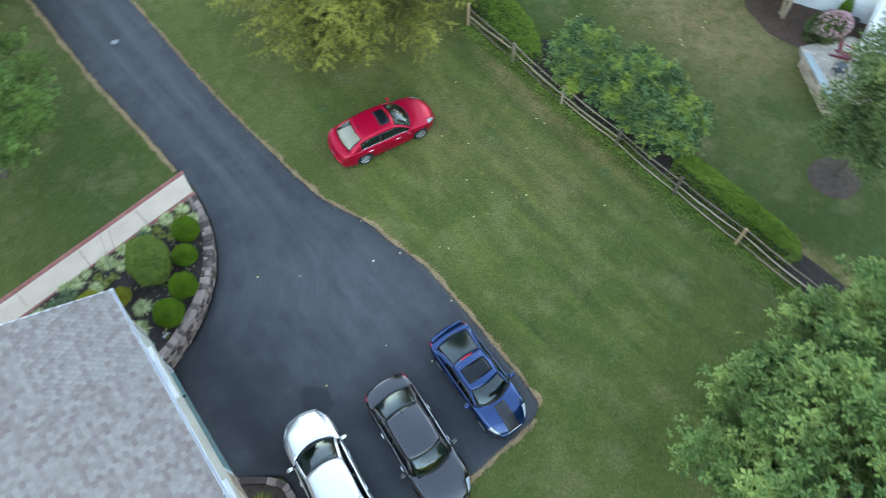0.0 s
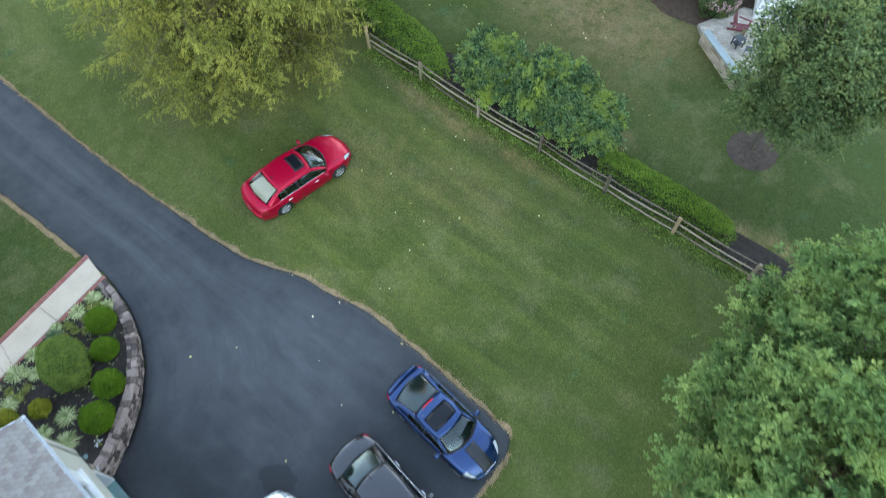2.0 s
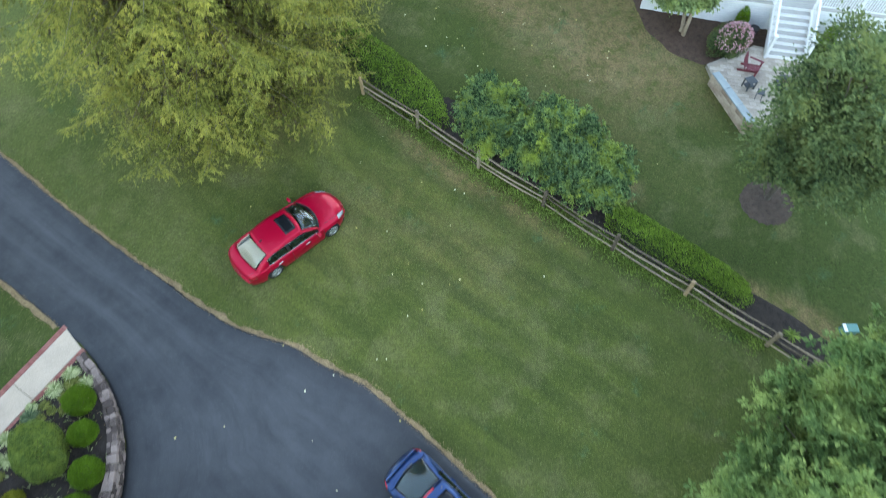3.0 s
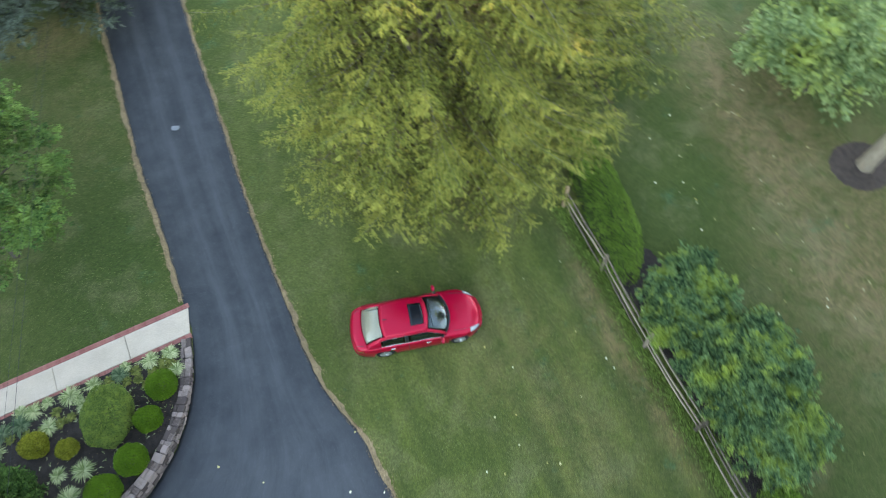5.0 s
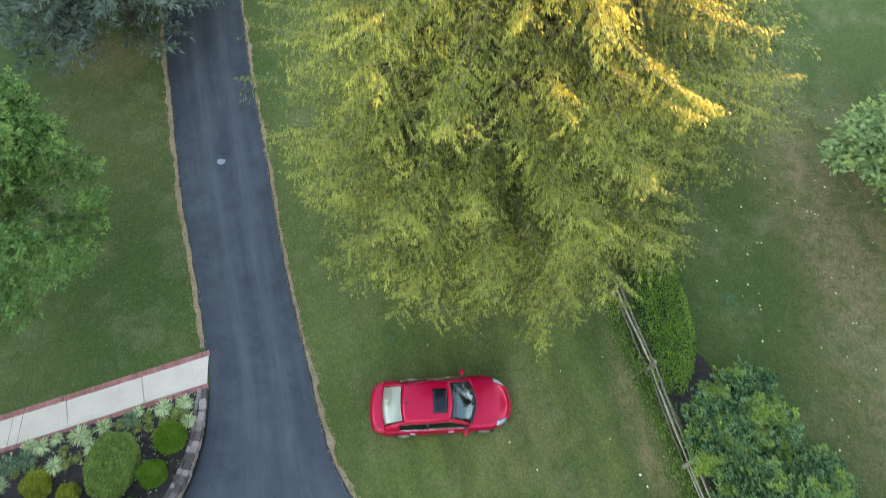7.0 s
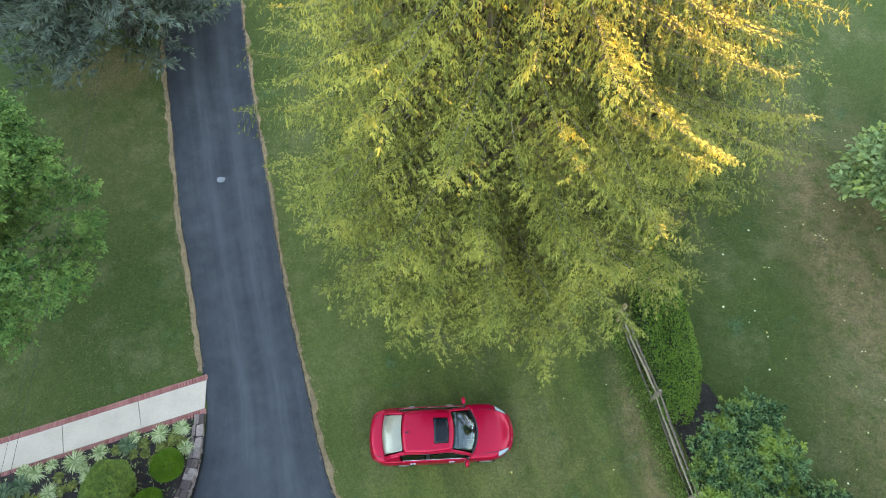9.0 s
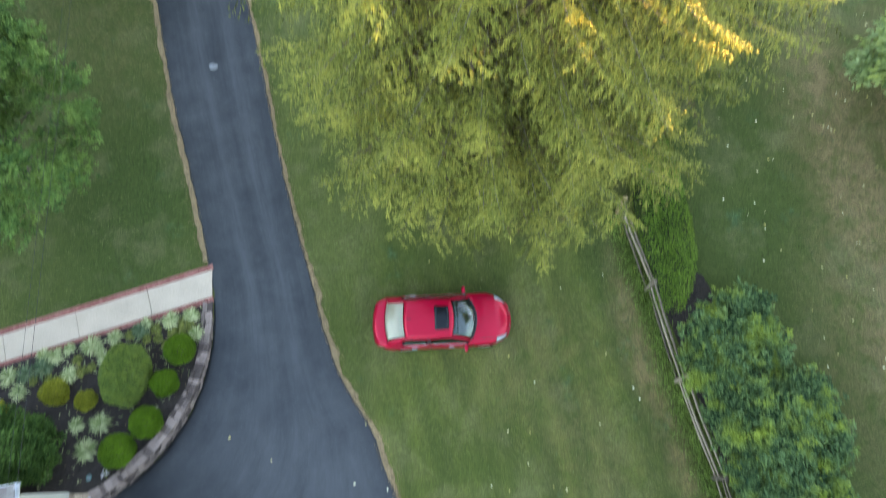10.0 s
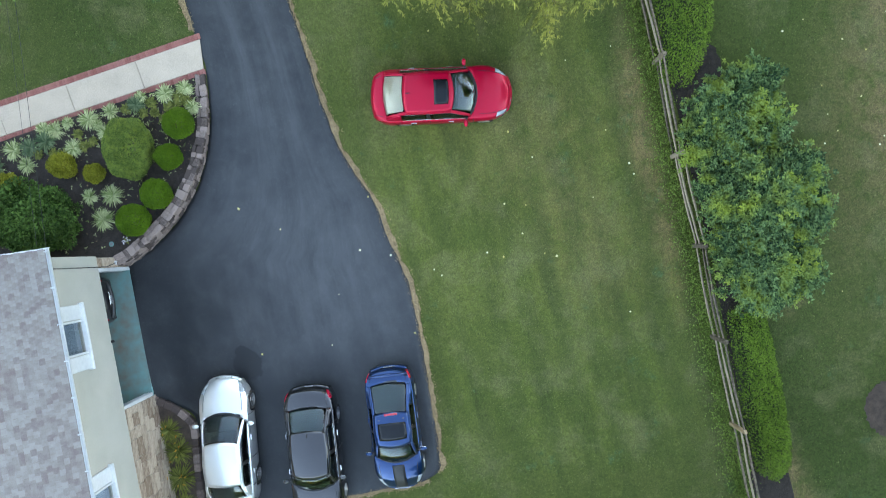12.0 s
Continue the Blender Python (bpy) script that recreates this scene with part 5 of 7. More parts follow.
def spruce(name, label, x, y, height, reach, seed, levels, mat=None, hang=1.0, grade=1.0, coarse=2.2, east=0.0, per=12, size=1.0):
    """A tall conifer: limbs in whorls, each a long plume of side branchlets with twigs hanging from them like combs."""
    r = np.random.default_rng(seed)
    base = gz1(x, y)
    thing = tagged(empty(name, pose(x, y, base)), label, "tree")
    part("trunk", tube_bm([(0, 0, -0.2), (0, 0, 0.5), (0, 0, height * 0.5), (0, 0, height)], [0.42, 0.34, 0.2, 0.02], 10), BARK, thing, smooth=True)
    limbs = bmesh.new()
    pos, ahead, above, sizes, old, dead, dead_way = [], [], [], [], [], [], []
    turn = 0.0
    for z0 in np.linspace(1.5, height - 0.4, levels):
        full = float(np.interp(z0, [p[0] for p in reach], [p[1] for p in reach]))
        young = float(np.interp(z0, [4, 12], [1.0, 0.68]))
        fine = coarse if z0 > 19 else grade * float(np.interp(z0, [4, 10], [1.1, 0.85]))
        n = per if full > 3 else 6
        turn += r.uniform(0.0, 6.283)
        rear = fine * 1.6
        for k in range(n):
            a = turn + 6.283 * (k + r.uniform(-0.45, 0.45)) / n
            L = full * r.uniform(0.80, 1.08) * (1 + east * max(0.0, math.cos(a)))
            out, side = np.array([math.cos(a), math.sin(a), 0]), np.array([-math.sin(a), math.cos(a), 0])
            zz = z0 + r.uniform(-0.45, 0.45)
            fine = rear if math.sin(a) > 0.55 and math.cos(a) < 0.45 else rear / 1.6
            sag, curl, lift = r.uniform(0.16, 0.34), r.uniform(-0.28, 0.28), r.uniform(0.08, 0.2)

            def path(u):
                u = np.asarray(u, float)[..., None]
                return out * L * u + side * L * curl * u * u + UP * (zz + L * (0.06 * u - sag * u ** 1.5 + lift * u ** 4))

            tube_bm([path(u) - UP * 0.05 for u in (0, 0.3, 0.6, 0.85, 1.0)], [0.045, 0.03, 0.018, 0.009, 0.004], 4, limbs)
            nb = max(5, int(L / (0.25 * fine)))
            phase = r.uniform(0, 3.14)
            u = np.clip(0.22 + 0.77 * (np.arange(nb) + r.random(nb)) / nb, 0, 0.985)
            u = np.concatenate([u, u])
            w = np.repeat([1.0, -1.0], nb)[:, None]
            p = path(u)
            bl = (min(0.95, 0.28 + 0.125 * L) * np.clip(1.10 - u, 0, 1) ** 0.5 + 0.10) * r.uniform(0.6, 1.15, 2 * nb) * (0.55 + 0.75 * np.abs(np.sin(phase + u * L * 2.3)))
            d = unit(out * r.uniform(0.45, 0.8, (2 * nb, 1)) + side * w * r.uniform(0.7, 1.0, (2 * nb, 1)) + UP * r.uniform(-0.30, 0.06, (2 * nb, 1)))
            gap = np.where(u < 0.35, 2.0, 1.0) * 0.085 * fine
            m = np.maximum(2, (bl / gap).astype(int))
            i = np.repeat(np.arange(2 * nb), m)
            t = np.concatenate([(np.arange(q) + 1.0) / q for q in m])
            q = p[i] + d[i] * (bl[i] * t)[:, None] - UP * (0.30 * bl[i] * t * t)[:, None]
            c = len(i)
            flip = np.where(np.arange(c) % 2, 1.0, -1.0)[:, None]
            across = np.cross(d[i], UP)
            last = (t > 0.999)[:, None]
            comb = (r.random((c, 1)) < 0.62) & ~last
            lie = d[i] * 0.8 + across * flip * np.where(last, 0.1, 0.62) - UP * r.uniform(0.05, 0.4, (c, 1))
            fall = out * r.uniform(0.1, 0.5, (c, 1)) + d[i] * r.uniform(0.0, 0.35, (c, 1)) - UP * hang * r.uniform(0.8, 1.2, (c, 1))
            pos.append(q)
            ahead.append(np.where(comb, fall, lie) + r.normal(size=(c, 3)) * 0.14)
            above.append(np.where(comb, out + UP * 0.3, UP) + r.normal(size=(c, 3)) * 0.25)
            old.append(r.random(c) > (u[i] - 0.26) * 2.0)
            sizes.append(np.where(comb[:, 0], r.uniform(0.16, 0.38, c), r.uniform(0.12, 0.22, c)) * grade ** 0.6 * size * young * (1.1 - 0.25 * u[i]))
            # bare brown twigs, coloured extra dark to deepen the shade inside
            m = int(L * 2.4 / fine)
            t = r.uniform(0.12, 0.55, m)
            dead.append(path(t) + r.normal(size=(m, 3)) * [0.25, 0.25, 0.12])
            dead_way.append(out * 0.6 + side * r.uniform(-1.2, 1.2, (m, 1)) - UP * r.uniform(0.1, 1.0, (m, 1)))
            m = int(L / (0.07 * fine))
            t = 0.2 + 0.8 * (np.arange(m) + 1.0) / m
            pos.append(path(t) + UP * 0.02)
            s2 = np.where(np.arange(m) % 2, 1.0, -1.0)[:, None]
            ahead.append(out * 0.9 + side * s2 * np.where(t > 0.99, 0.0, 0.8)[:, None] + r.normal(size=(m, 3)) * 0.12)
            above.append(np.tile(UP, (m, 1)) + r.normal(size=(m, 3)) * 0.2)
            old.append(r.random(m) > (t - 0.35) * 1.6)
            sizes.append(r.uniform(0.15, 0.24, m) * size * young)
    tagged(part("limb_frame", limbs, TWIG, thing, smooth=True), kind="stuff")
    pos, ahead, above, sizes, old, dead, dead_way = (np.concatenate(q) for q in (pos, ahead, above, sizes, old, dead, dead_way))
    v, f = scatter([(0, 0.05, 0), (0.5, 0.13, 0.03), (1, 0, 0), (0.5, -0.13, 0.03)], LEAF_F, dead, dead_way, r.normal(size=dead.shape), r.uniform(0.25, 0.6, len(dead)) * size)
    tagged(npmesh("dead_wood", v, f, DEAD_TWIG_SHADE, thing), "bare brown inner twigs, coloured dark for inner shade", kind="stuff")
    for part_name, pick, m, note in (("young_needles", ~old, mat or SPRUCE, ""), ("old_needles", old, mat or SPRUCE_OLD, "darker older needles")):
        v, f = scatter(FORK, FORK_F, pos[pick], ahead[pick], above[pick], sizes[pick])
        npmesh(part_name, v, f, m, thing, note)
    return thing


spruce("spruce_tree", "tall spreading spruce with drooping yellow-green boughs", 1.6, 12.3, 26.5, [(1, 5.5), (3, 5.9), (6, 6.35), (12, 6.3), (15.5, 5.6), (20, 3.9), (26.5, 0.3)], 601, 41, east=0.05, per=14, size=0.92)
spruce("spruce_tree", "smaller spreading spruce with drooping yellow-green boughs", 8.2, 16.6, 14.0, [(1, 5.3), (4, 5.3), (7, 3.6), (10, 2.0), (14, 0.3)], 602, 15, grade=1.5)
spruce("pine_tree", "grey-green pine beside the driveway with low boughs", -14.2, 23.2, 12.0, [(1, 4.8), (4, 5.8), (8, 3.6), (12, 0.3)], 603, 14, PINE, hang=-0.3, grade=1.7, size=1.5)

# ---- cars ----
TYRE = material("tyre_rubber", (0.012, 0.012, 0.012), (0.03, 0.03, 0.03), grain=30, bump=0.2, rough=0.85)
ALLOY = material("alloy_rim", (0.45, 0.45, 0.46), (0.6, 0.6, 0.61), grain=10, bump=0.0, rough=0.28, metal=1.0)
CHROME = material("chrome", (0.7, 0.7, 0.7), (0.78, 0.78, 0.78), grain=5, bump=0.0, rough=0.12, metal=1.0)
CAR_GLASS = glass_material("car_glass", (0.30, 0.48, 0.46), ior=1.6)
REAR_GLASS = glass_material("rear_car_glass", (0.92, 0.89, 0.78))
SUNROOF_GLASS = material("sunroof_glass", (0.006, 0.007, 0.009), (0.012, 0.013, 0.016), grain=5, bump=0.0, rough=0.04, spec=0.25)
BLACK_TRIM = material("black_trim", (0.008, 0.008, 0.009), (0.018, 0.018, 0.019), grain=20, bump=0.1, rough=0.45)
RED_LENS = material("red_lens", (0.36, 0.003, 0.018), (0.50, 0.006, 0.03), grain=10, bump=0.0, rough=0.12, coat=1.0)
CLEAR_LENS = material("clear_lens", (0.22, 0.24, 0.25), (0.46, 0.48, 0.48), grain=12, patch=5, bump=0.1, rough=0.12, coat=1.0)
PLATE = material("pale_plate", (0.22, 0.23, 0.25), (0.32, 0.33, 0.34), grain=10, bump=0.0, rough=0.5)
BEIGE = material("beige_upholstery", (0.62, 0.58, 0.47), (0.78, 0.74, 0.62), grain=25, bump=0.3, rough=0.8)
GREY_SEAT = material("grey_upholstery", (0.05, 0.05, 0.052), (0.12, 0.12, 0.12), grain=25, bump=0.3, rough=0.85)


def paint(name, c1, c2, metal=0.0, rough=0.32, coat=0.45):
    return material(name, c1, c2, grain=300, patch=1.2, rough=rough, bump=0.0, metal=metal, coat=coat, patch_mix=0.3, spec=0.2)


def car(name, label, m, colour, L, W, H, wb, glass_x, seats=None, shelf=None, roof_rail=None, extras=(), tail=(1.0, 0.92), nose=0.68, wheel_r=0.325, rear_glass=None):
    """A car, nose towards +x, standing on its wheels at the pose m. glass_x: rear glass base and top, windscreen top and base."""
    xb, xr, xf, xw = glass_x
    thing = tagged(empty(name, m), label, "car")
    seats, shelf = seats or GREY_SEAT, shelf or GREY_SEAT
    hl, hw = L / 2, W / 2
    fx, rx = wb / 2 + 0.08, -wb / 2 + 0.08

    def half(x):
        f = np.clip((np.asarray(x, float) - 0.26 * L) / (0.24 * L), 0, 1)
        b = np.clip((-np.asarray(x, float) - 0.30 * L) / (0.20 * L), 0, 1)
        return hw * (1 - 0.30 * f ** 2.6 - 0.20 * b ** 2.8)

    deck, cowl = tail[0], 0.97
    zs_pts = [(-hl, tail[1] - 0.14), (-hl + 0.12, tail[1] - 0.02), (xb, 0.955), (0.0, 0.925), (xw, 0.885), (hl - 0.45, 0.76), (hl - 0.08, 0.63), (hl, 0.56)]
    zt_pts = [(-hl, deck - 0.16), (-hl + 0.10, deck - 0.03), (-hl + 0.22, deck), (xb, deck + 0.03), (xw, cowl), (hl - 0.5, 0.86), (hl - 0.12, nose + 0.02), (hl, nose - 0.08)]

    def arch(x):
        z = 0.19
        for c in (fx, rx):
            d = (wheel_r + 0.055) ** 2 - (x - c) ** 2
            if d > 0:
                z = max(z, wheel_r + math.sqrt(d) * 0.98)
        return z

    def section(x, dip):
        w, zs, zt = float(half(x)), float(spline(zs_pts, x)), float(spline(zt_pts, x))
        zb = arch(x)
        lo = max(zb, 0.19)
        end = max(0.0, abs(x) - (hl - 0.14)) / 0.14
        lift = 0.05 * end
        pts = [(w * 0.93, lo + lift), (w * 0.985, min(lo + 0.07, 0.70)), (w, max(0.50, min(lo + 0.1, 0.72))), (w * 0.985, max(0.68, min(lo + 0.12, 0.74)) if zs > 0.76 else zs - 0.1), (w * 0.955, zs - 0.035), (w * 0.925, zs)]
        low = [(w * 0.87, zs + 0.012), (w * 0.80, 0.66), (w * 0.45, 0.56), (0, 0.55)]
        high = [(w * 0.86, zs + (zt - zs) * 0.42), (w * 0.70, zs + (zt - zs) * 0.78), (w * 0.38, zt - 0.012), (0, zt)]
        for a, b in zip(low, high):
            t = (b[0] / (0.8 * hw)) ** 2
            pts.append(a if dip and xb + 0.05 + 0.12 * t < x < xw - 0.06 - 0.27 * t else b)
        return pts

    def ring(x, dip):
        pts = section(x, dip)
        r = [(x, y, z) for y, z in pts] + [(x, -y, z) for y, z in pts[-2::-1]]
        # rounded corners in plan at nose and tail
        return r

    xs = sorted(set(np.round(np.concatenate([np.linspace(-hl, hl, 56), [xb - 0.02, xb + 0.06, xw - 0.06, xw + 0.02], np.linspace(fx - 0.42, fx + 0.42, 19), np.linspace(rx - 0.42, rx + 0.42, 19), [hl - 0.03, hl - 0.08, -hl + 0.03, -hl + 0.08]]), 4)))
    rows = []
    for x in xs:
        row = np.array(ring(x, xb + 0.05 <= x <= xw - 0.05))
        bow = 0.36 if x > 0 else 0.20
        k = max(0.0, (abs(x) - hl * 0.66) / (hl * 0.34)) ** 1.6
        row[:, 0] -= np.sign(x) * bow * k * (row[:, 1] / hw) ** 2
        rows.append(row)
    v, f = loft(rows)
    n = len(rows[0])
    body = npmesh("body", v, f, colour, thing, smooth=True)
    bm = bmesh.new()
    bm.from_mesh(body.data)
    bm.verts.ensure_lookup_table()
    for base in (0, (len(rows) - 1) * n):
        try:
            bm.faces.new([bm.verts[base + k] for k in range(n)])
        except ValueError:
            pass
    bmesh.ops.recalc_face_normals(bm, faces=bm.faces[:])
    bm.to_mesh(body.data)
    bm.free()
    shade(body.data, True)
    # floor under the car
    part("underbody", box_bm((L * 0.9, W * 0.80, 0.12), (0, 0, 0.26), 0.03), BLACK_TRIM, thing)

    # greenhouse
    roof_w = 0.69 * hw
    sx = [(0, xb), (1, xr), (2, (xr + xf) / 2), (3, xf), (4, xw)]
    sz = [(0, deck + 0.02), (0.55, deck + (H - deck) * 0.62), (1, H - 0.055), (2, H), (3, H - 0.045), (3.5, cowl + (H - cowl) * 0.58), (4, cowl - 0.01)]
    sw = [(0, 0.80 * hw), (1, roof_w), (2, roof_w * 1.04), (3, roof_w * 0.99), (4, 0.83 * hw)]
    sb = [(0, 0.10), (1, 0.06), (2, 0.0), (3, -0.10), (4, -0.26)]

    def lerp_pts(p, s):
        return np.interp(s, [a for a, _ in p], [b for _, b in p])

    def top(s, t):
        x = lerp_pts(sx, s) + lerp_pts(sb, s) * t * t
        w = lerp_pts(sw, s)
        z = spline(sz, s) - 0.045 * t * t * (0.6 if s < 0.5 or s > 3.5 else 1.0)
        return np.array([x, w * t, float(z)])

    def side(s, h, sg):
        e = top(s, sg)
        belt = np.array([e[0], sg * float(half(e[0])) * 0.895, float(spline(zs_pts, np.clip(e[0], xb, xw))) + 0.012])
        if e[2] < belt[2] + 0.02:
            e = e.copy()
        p = belt + (e - belt) * h
        p[1] += sg * 0.035 * math.sin(math.pi * h) * min(1, max(0, (e[2] - belt[2]) / 0.3))
        return p

    def patch(fn, a0, a1, b0, b1, na, nb, off=0.0):
        g = np.array([[fn(a, b) for b in np.linspace(b0, b1, nb)] for a in np.linspace(a0, a1, na)])
        if off:
            da, db = np.gradient(g, axis=0), np.gradient(g, axis=1)
            nn = unit(np.cross(da, db))
            c = g - np.array([0, 0, 0.8])
            nn *= np.sign((nn * c).sum(-1, keepdims=True))
            g = g + nn * off
        return loft(g)

    def sheet(name, sets, mat, lab="", thick=0.006, parent=None):
        v, f = merged(*sets)
        ob = npmesh(name, v, f, mat, parent or thing, lab, smooth=True)
        if thick:
            s = ob.modifiers.new("thickness", "SOLIDIFY")
            s.thickness, s.offset = thick, 0
        return ob

    sheet("roof", [patch(top, 0.93, 3.06, -1, 1, 14, 13)], colour, thick=0.02)
    for sg in (-1, 1):
        fn = functools.partial(side, sg=sg)
        sheet("pillar", [patch(top, 3.04, 4.0, sg * 0.92, sg * 1.0, 10, 3), patch(fn, 3.0, 4.0, 0.86, 1, 8, 3)], colour, thick=0.02)
        sheet("pillar", [patch(top, 0.0, 0.95, sg * 0.90, sg * 1.0, 10, 3), patch(fn, 0.0, 0.72, 0, 1, 8, 6)], colour, thick=0.02)
        sheet("roof_rail", [patch(fn, 0.7, 3.05, 0.86, 1, 14, 4)], roof_rail or colour, thick=0.02)
        sheet("belt_trim", [patch(fn, 0.7, 3.96, 0.0, 0.10, 14, 3, 0.006)], CHROME if roof_rail is None else BLACK_TRIM, thick=0.012)
        sheet("door_pillar", [patch(fn, 1.88, 2.06, 0.08, 0.9, 4, 6, 0.004)], BLACK_TRIM, thick=0.014)
        for a, b in ((0.74, 1.89), (2.05, 3.9)):
            w = sheet("side_window", [patch(fn, a, b, 0.09, 0.88, 10, 6, -0.004)], CAR_GLASS)
            w.visible_shadow = False
        mx = xw - 0.42
        my = sg * (float(half(mx)) * 0.9)
        bm = bmesh.new()
        bmesh.ops.create_uvsphere(bm, u_segments=12, v_segments=8, radius=1, matrix=Matrix.Translation((mx, my + sg * 0.17, 0.985)) @ Matrix.Diagonal((0.075, 0.125, 0.075, 1)))
        mirror = part("wing_mirror", bm, colour, thing, smooth=True)
        part("mirror_arm", tube_bm([(mx + 0.03, my - sg * 0.03, 0.93), (mx + 0.02, my + sg * 0.09, 0.965)], [0.035, 0.03], 6), BLACK_TRIM, mirror)
        part("mirror_glass", box_bm((0.012, 0.19, 0.11), (mx - 0.07, my + sg * 0.17, 0.985), 0.005), CHROME, mirror)
        for hx in (xr + 0.25, (xf + xr) / 2 + 0.72):
            yy = float(half(hx)) * 0.985
            part("door_handle", box_bm((0.20, 0.045, 0.035), (hx, sg * (yy + 0.004), 0.80), 0.012), CHROME if roof_rail is None else colour, thing)
        # door seams
        for sxx in (xr + 0.12 - 0.32, (xf + xr) / 2 + 0.02, xw - 0.16):
            pts = [(sxx, sg * (y + 0.0025), z) for y, z in section(sxx, False)[1:6]]
            part("door_gap", tube_bm(pts, 0.009, 4), BLACK_TRIM, thing)
        # lamps that follow the body's corner
        def skin(x, q, sg=sg):
            p = np.array([(y, z) for y, z in section(x, False)])
            u = np.linspace(0, 1, len(p))
            y, z = np.interp(q, u, p[:, 0]), np.interp(q, u, p[:, 1])
            k = max(0.0, (abs(x) - hl * 0.66) / (hl * 0.34)) ** 1.6
            return np.array([x - np.sign(x) * (0.36 if x > 0 else 0.20) * k * (y / hw) ** 2, sg * y, z])
        sheet("headlight", [patch(skin, hl - 0.46, hl - 0.04, 0.47, 0.72, 8, 7, 0.008)], CLEAR_LENS, "clear headlight", 0.012)
        sheet("tail_light", [patch(skin, -hl + 0.004, -hl + 0.33, 0.36, 0.60, 9, 9, 0.008)], RED_LENS, "red tail light", 0.012)
        # shut lines of the bonnet and the boot lid
        for a, b in ((xw + 0.04, hl - 0.22), (xb - 0.05, -hl + 0.10)):
            part("lid_gap", tube_bm([skin(x, 0.735) + [0, 0, 0.001] for x in np.linspace(a, b, 9)], 0.009, 4), BLACK_TRIM, thing)
    ws = sheet("windscreen", [patch(top, 3.05, 3.97, -0.93, 0.93, 10, 13, -0.003)], CAR_GLASS)
    rg = sheet("rear_window", [patch(top, 0.04, 0.95, -0.91, 0.91, 10, 13, -0.003)], rear_glass or CAR_GLASS)
    ws.visible_shadow = rg.visible_shadow = False
    sheet("cowl", [patch(top, 3.93, 4.06, -0.95, 0.95, 4, 13, 0.004)], BLACK_TRIM, thick=0.014)
    for k in (-0.30, 0.28):
        a, b = top(3.95, k), top(3.86, k + 0.55)
        part("wiper", tube_bm([a + [0, 0, 0.03], (a + b) / 2 + [0, 0, 0.035], b + [0, 0, 0.025]], 0.009, 5), BLACK_TRIM, thing)
    # inside
    rows = []
    for x in np.linspace(xb + 0.06, xw - 0.06, 12):
        w = float(half(x))
        zs = float(spline(zs_pts, x))
        p = [(w * 0.86, zs - 0.01), (w * 0.79, 0.67), (w * 0.45, 0.572), (0, 0.562)]
        rows.append([(x, y, z) for y, z in p] + [(x, -y, z) for y, z in p[-2::-1]])
    v, f = loft(rows)
    npmesh("cabin_lining", v, f, seats, thing, smooth=True)
    part("parcel_shelf", box_bm((xr - xb + 0.05, W * 0.66, 0.04), ((xb + xr) / 2 + 0.02, 0, 0.93), 0.01), shelf, thing)
    part("dashboard", box_bm((0.55, W * 0.70, 0.14), (xw - 0.42, 0, 0.86), 0.04), DARK, thing)
    for x, ys in ((xr + 0.42, (-0.36, 0.36)), ((xr + xf) / 2 + 0.38, (-0.36, 0.36))):
        for y in ys:
            seat = part("seat", box_bm((0.5, 0.5, 0.14), (x + 0.12, y, 0.66), 0.05), seats, thing, smooth=True)
            part("seat_back", box_bm((0.14, 0.48, 0.52), (x - 0.16, y, 0.92), 0.05, Matrix.Rotation(-0.25, 4, "Y")), seats, seat, smooth=True)
            part("headrest", box_bm((0.09, 0.24, 0.14), (x - 0.25, y, 1.20), 0.035), seats, seat, smooth=True)
    ring_pts = [Vector((xw - 0.78 + 0.05 * math.sin(a), 0.36 + 0.17 * math.cos(a), 0.92 + 0.16 * math.sin(a))) for a in np.linspace(0, 2 * math.pi, 17)]
    part("steering_wheel", tube_bm(ring_pts, 0.014, 5), BLACK_TRIM, thing)
    # grille, plate, bumper line
    gx = hl - 0.005
    part("grille", box_bm((0.05, W * 0.34, 0.13), (gx - 0.03, 0, 0.50), 0.02), BLACK_TRIM, thing)
    part("grille_bar", box_bm((0.03, W * 0.32, 0.02), (gx - 0.02, 0, 0.575), 0.008), CHROME, thing, "chrome grille bar")
    part("lower_intake", box_bm((0.06, W * 0.5, 0.09), (gx - 0.02, 0, 0.31), 0.02), BLACK_TRIM, thing)
    part("rear_plate", box_bm((0.02, 0.30, 0.13), (-hl + 0.004, 0, 0.53), 0.004), PLATE, thing)
    part("trunk_bar", box_bm((0.02, W * 0.30, 0.018), (-hl + 0.006, 0, 0.66), 0.006), CHROME, thing)
    # rounded bumpers standing proud of nose and tail
    for bumper, sg, bow, reach in (("front_bumper", 1, 0.36, 0.66), ("rear_bumper", -1, 0.20, 0.78)):
        pts = [(sg * (hl - 0.03 - bow * k * k), k * hw, 0.47) for k in np.linspace(-reach, reach, 13)]
        part(bumper, tube_bm(pts, [0.05] + [0.085] * 11 + [0.05], 10), colour, thing, smooth=True)
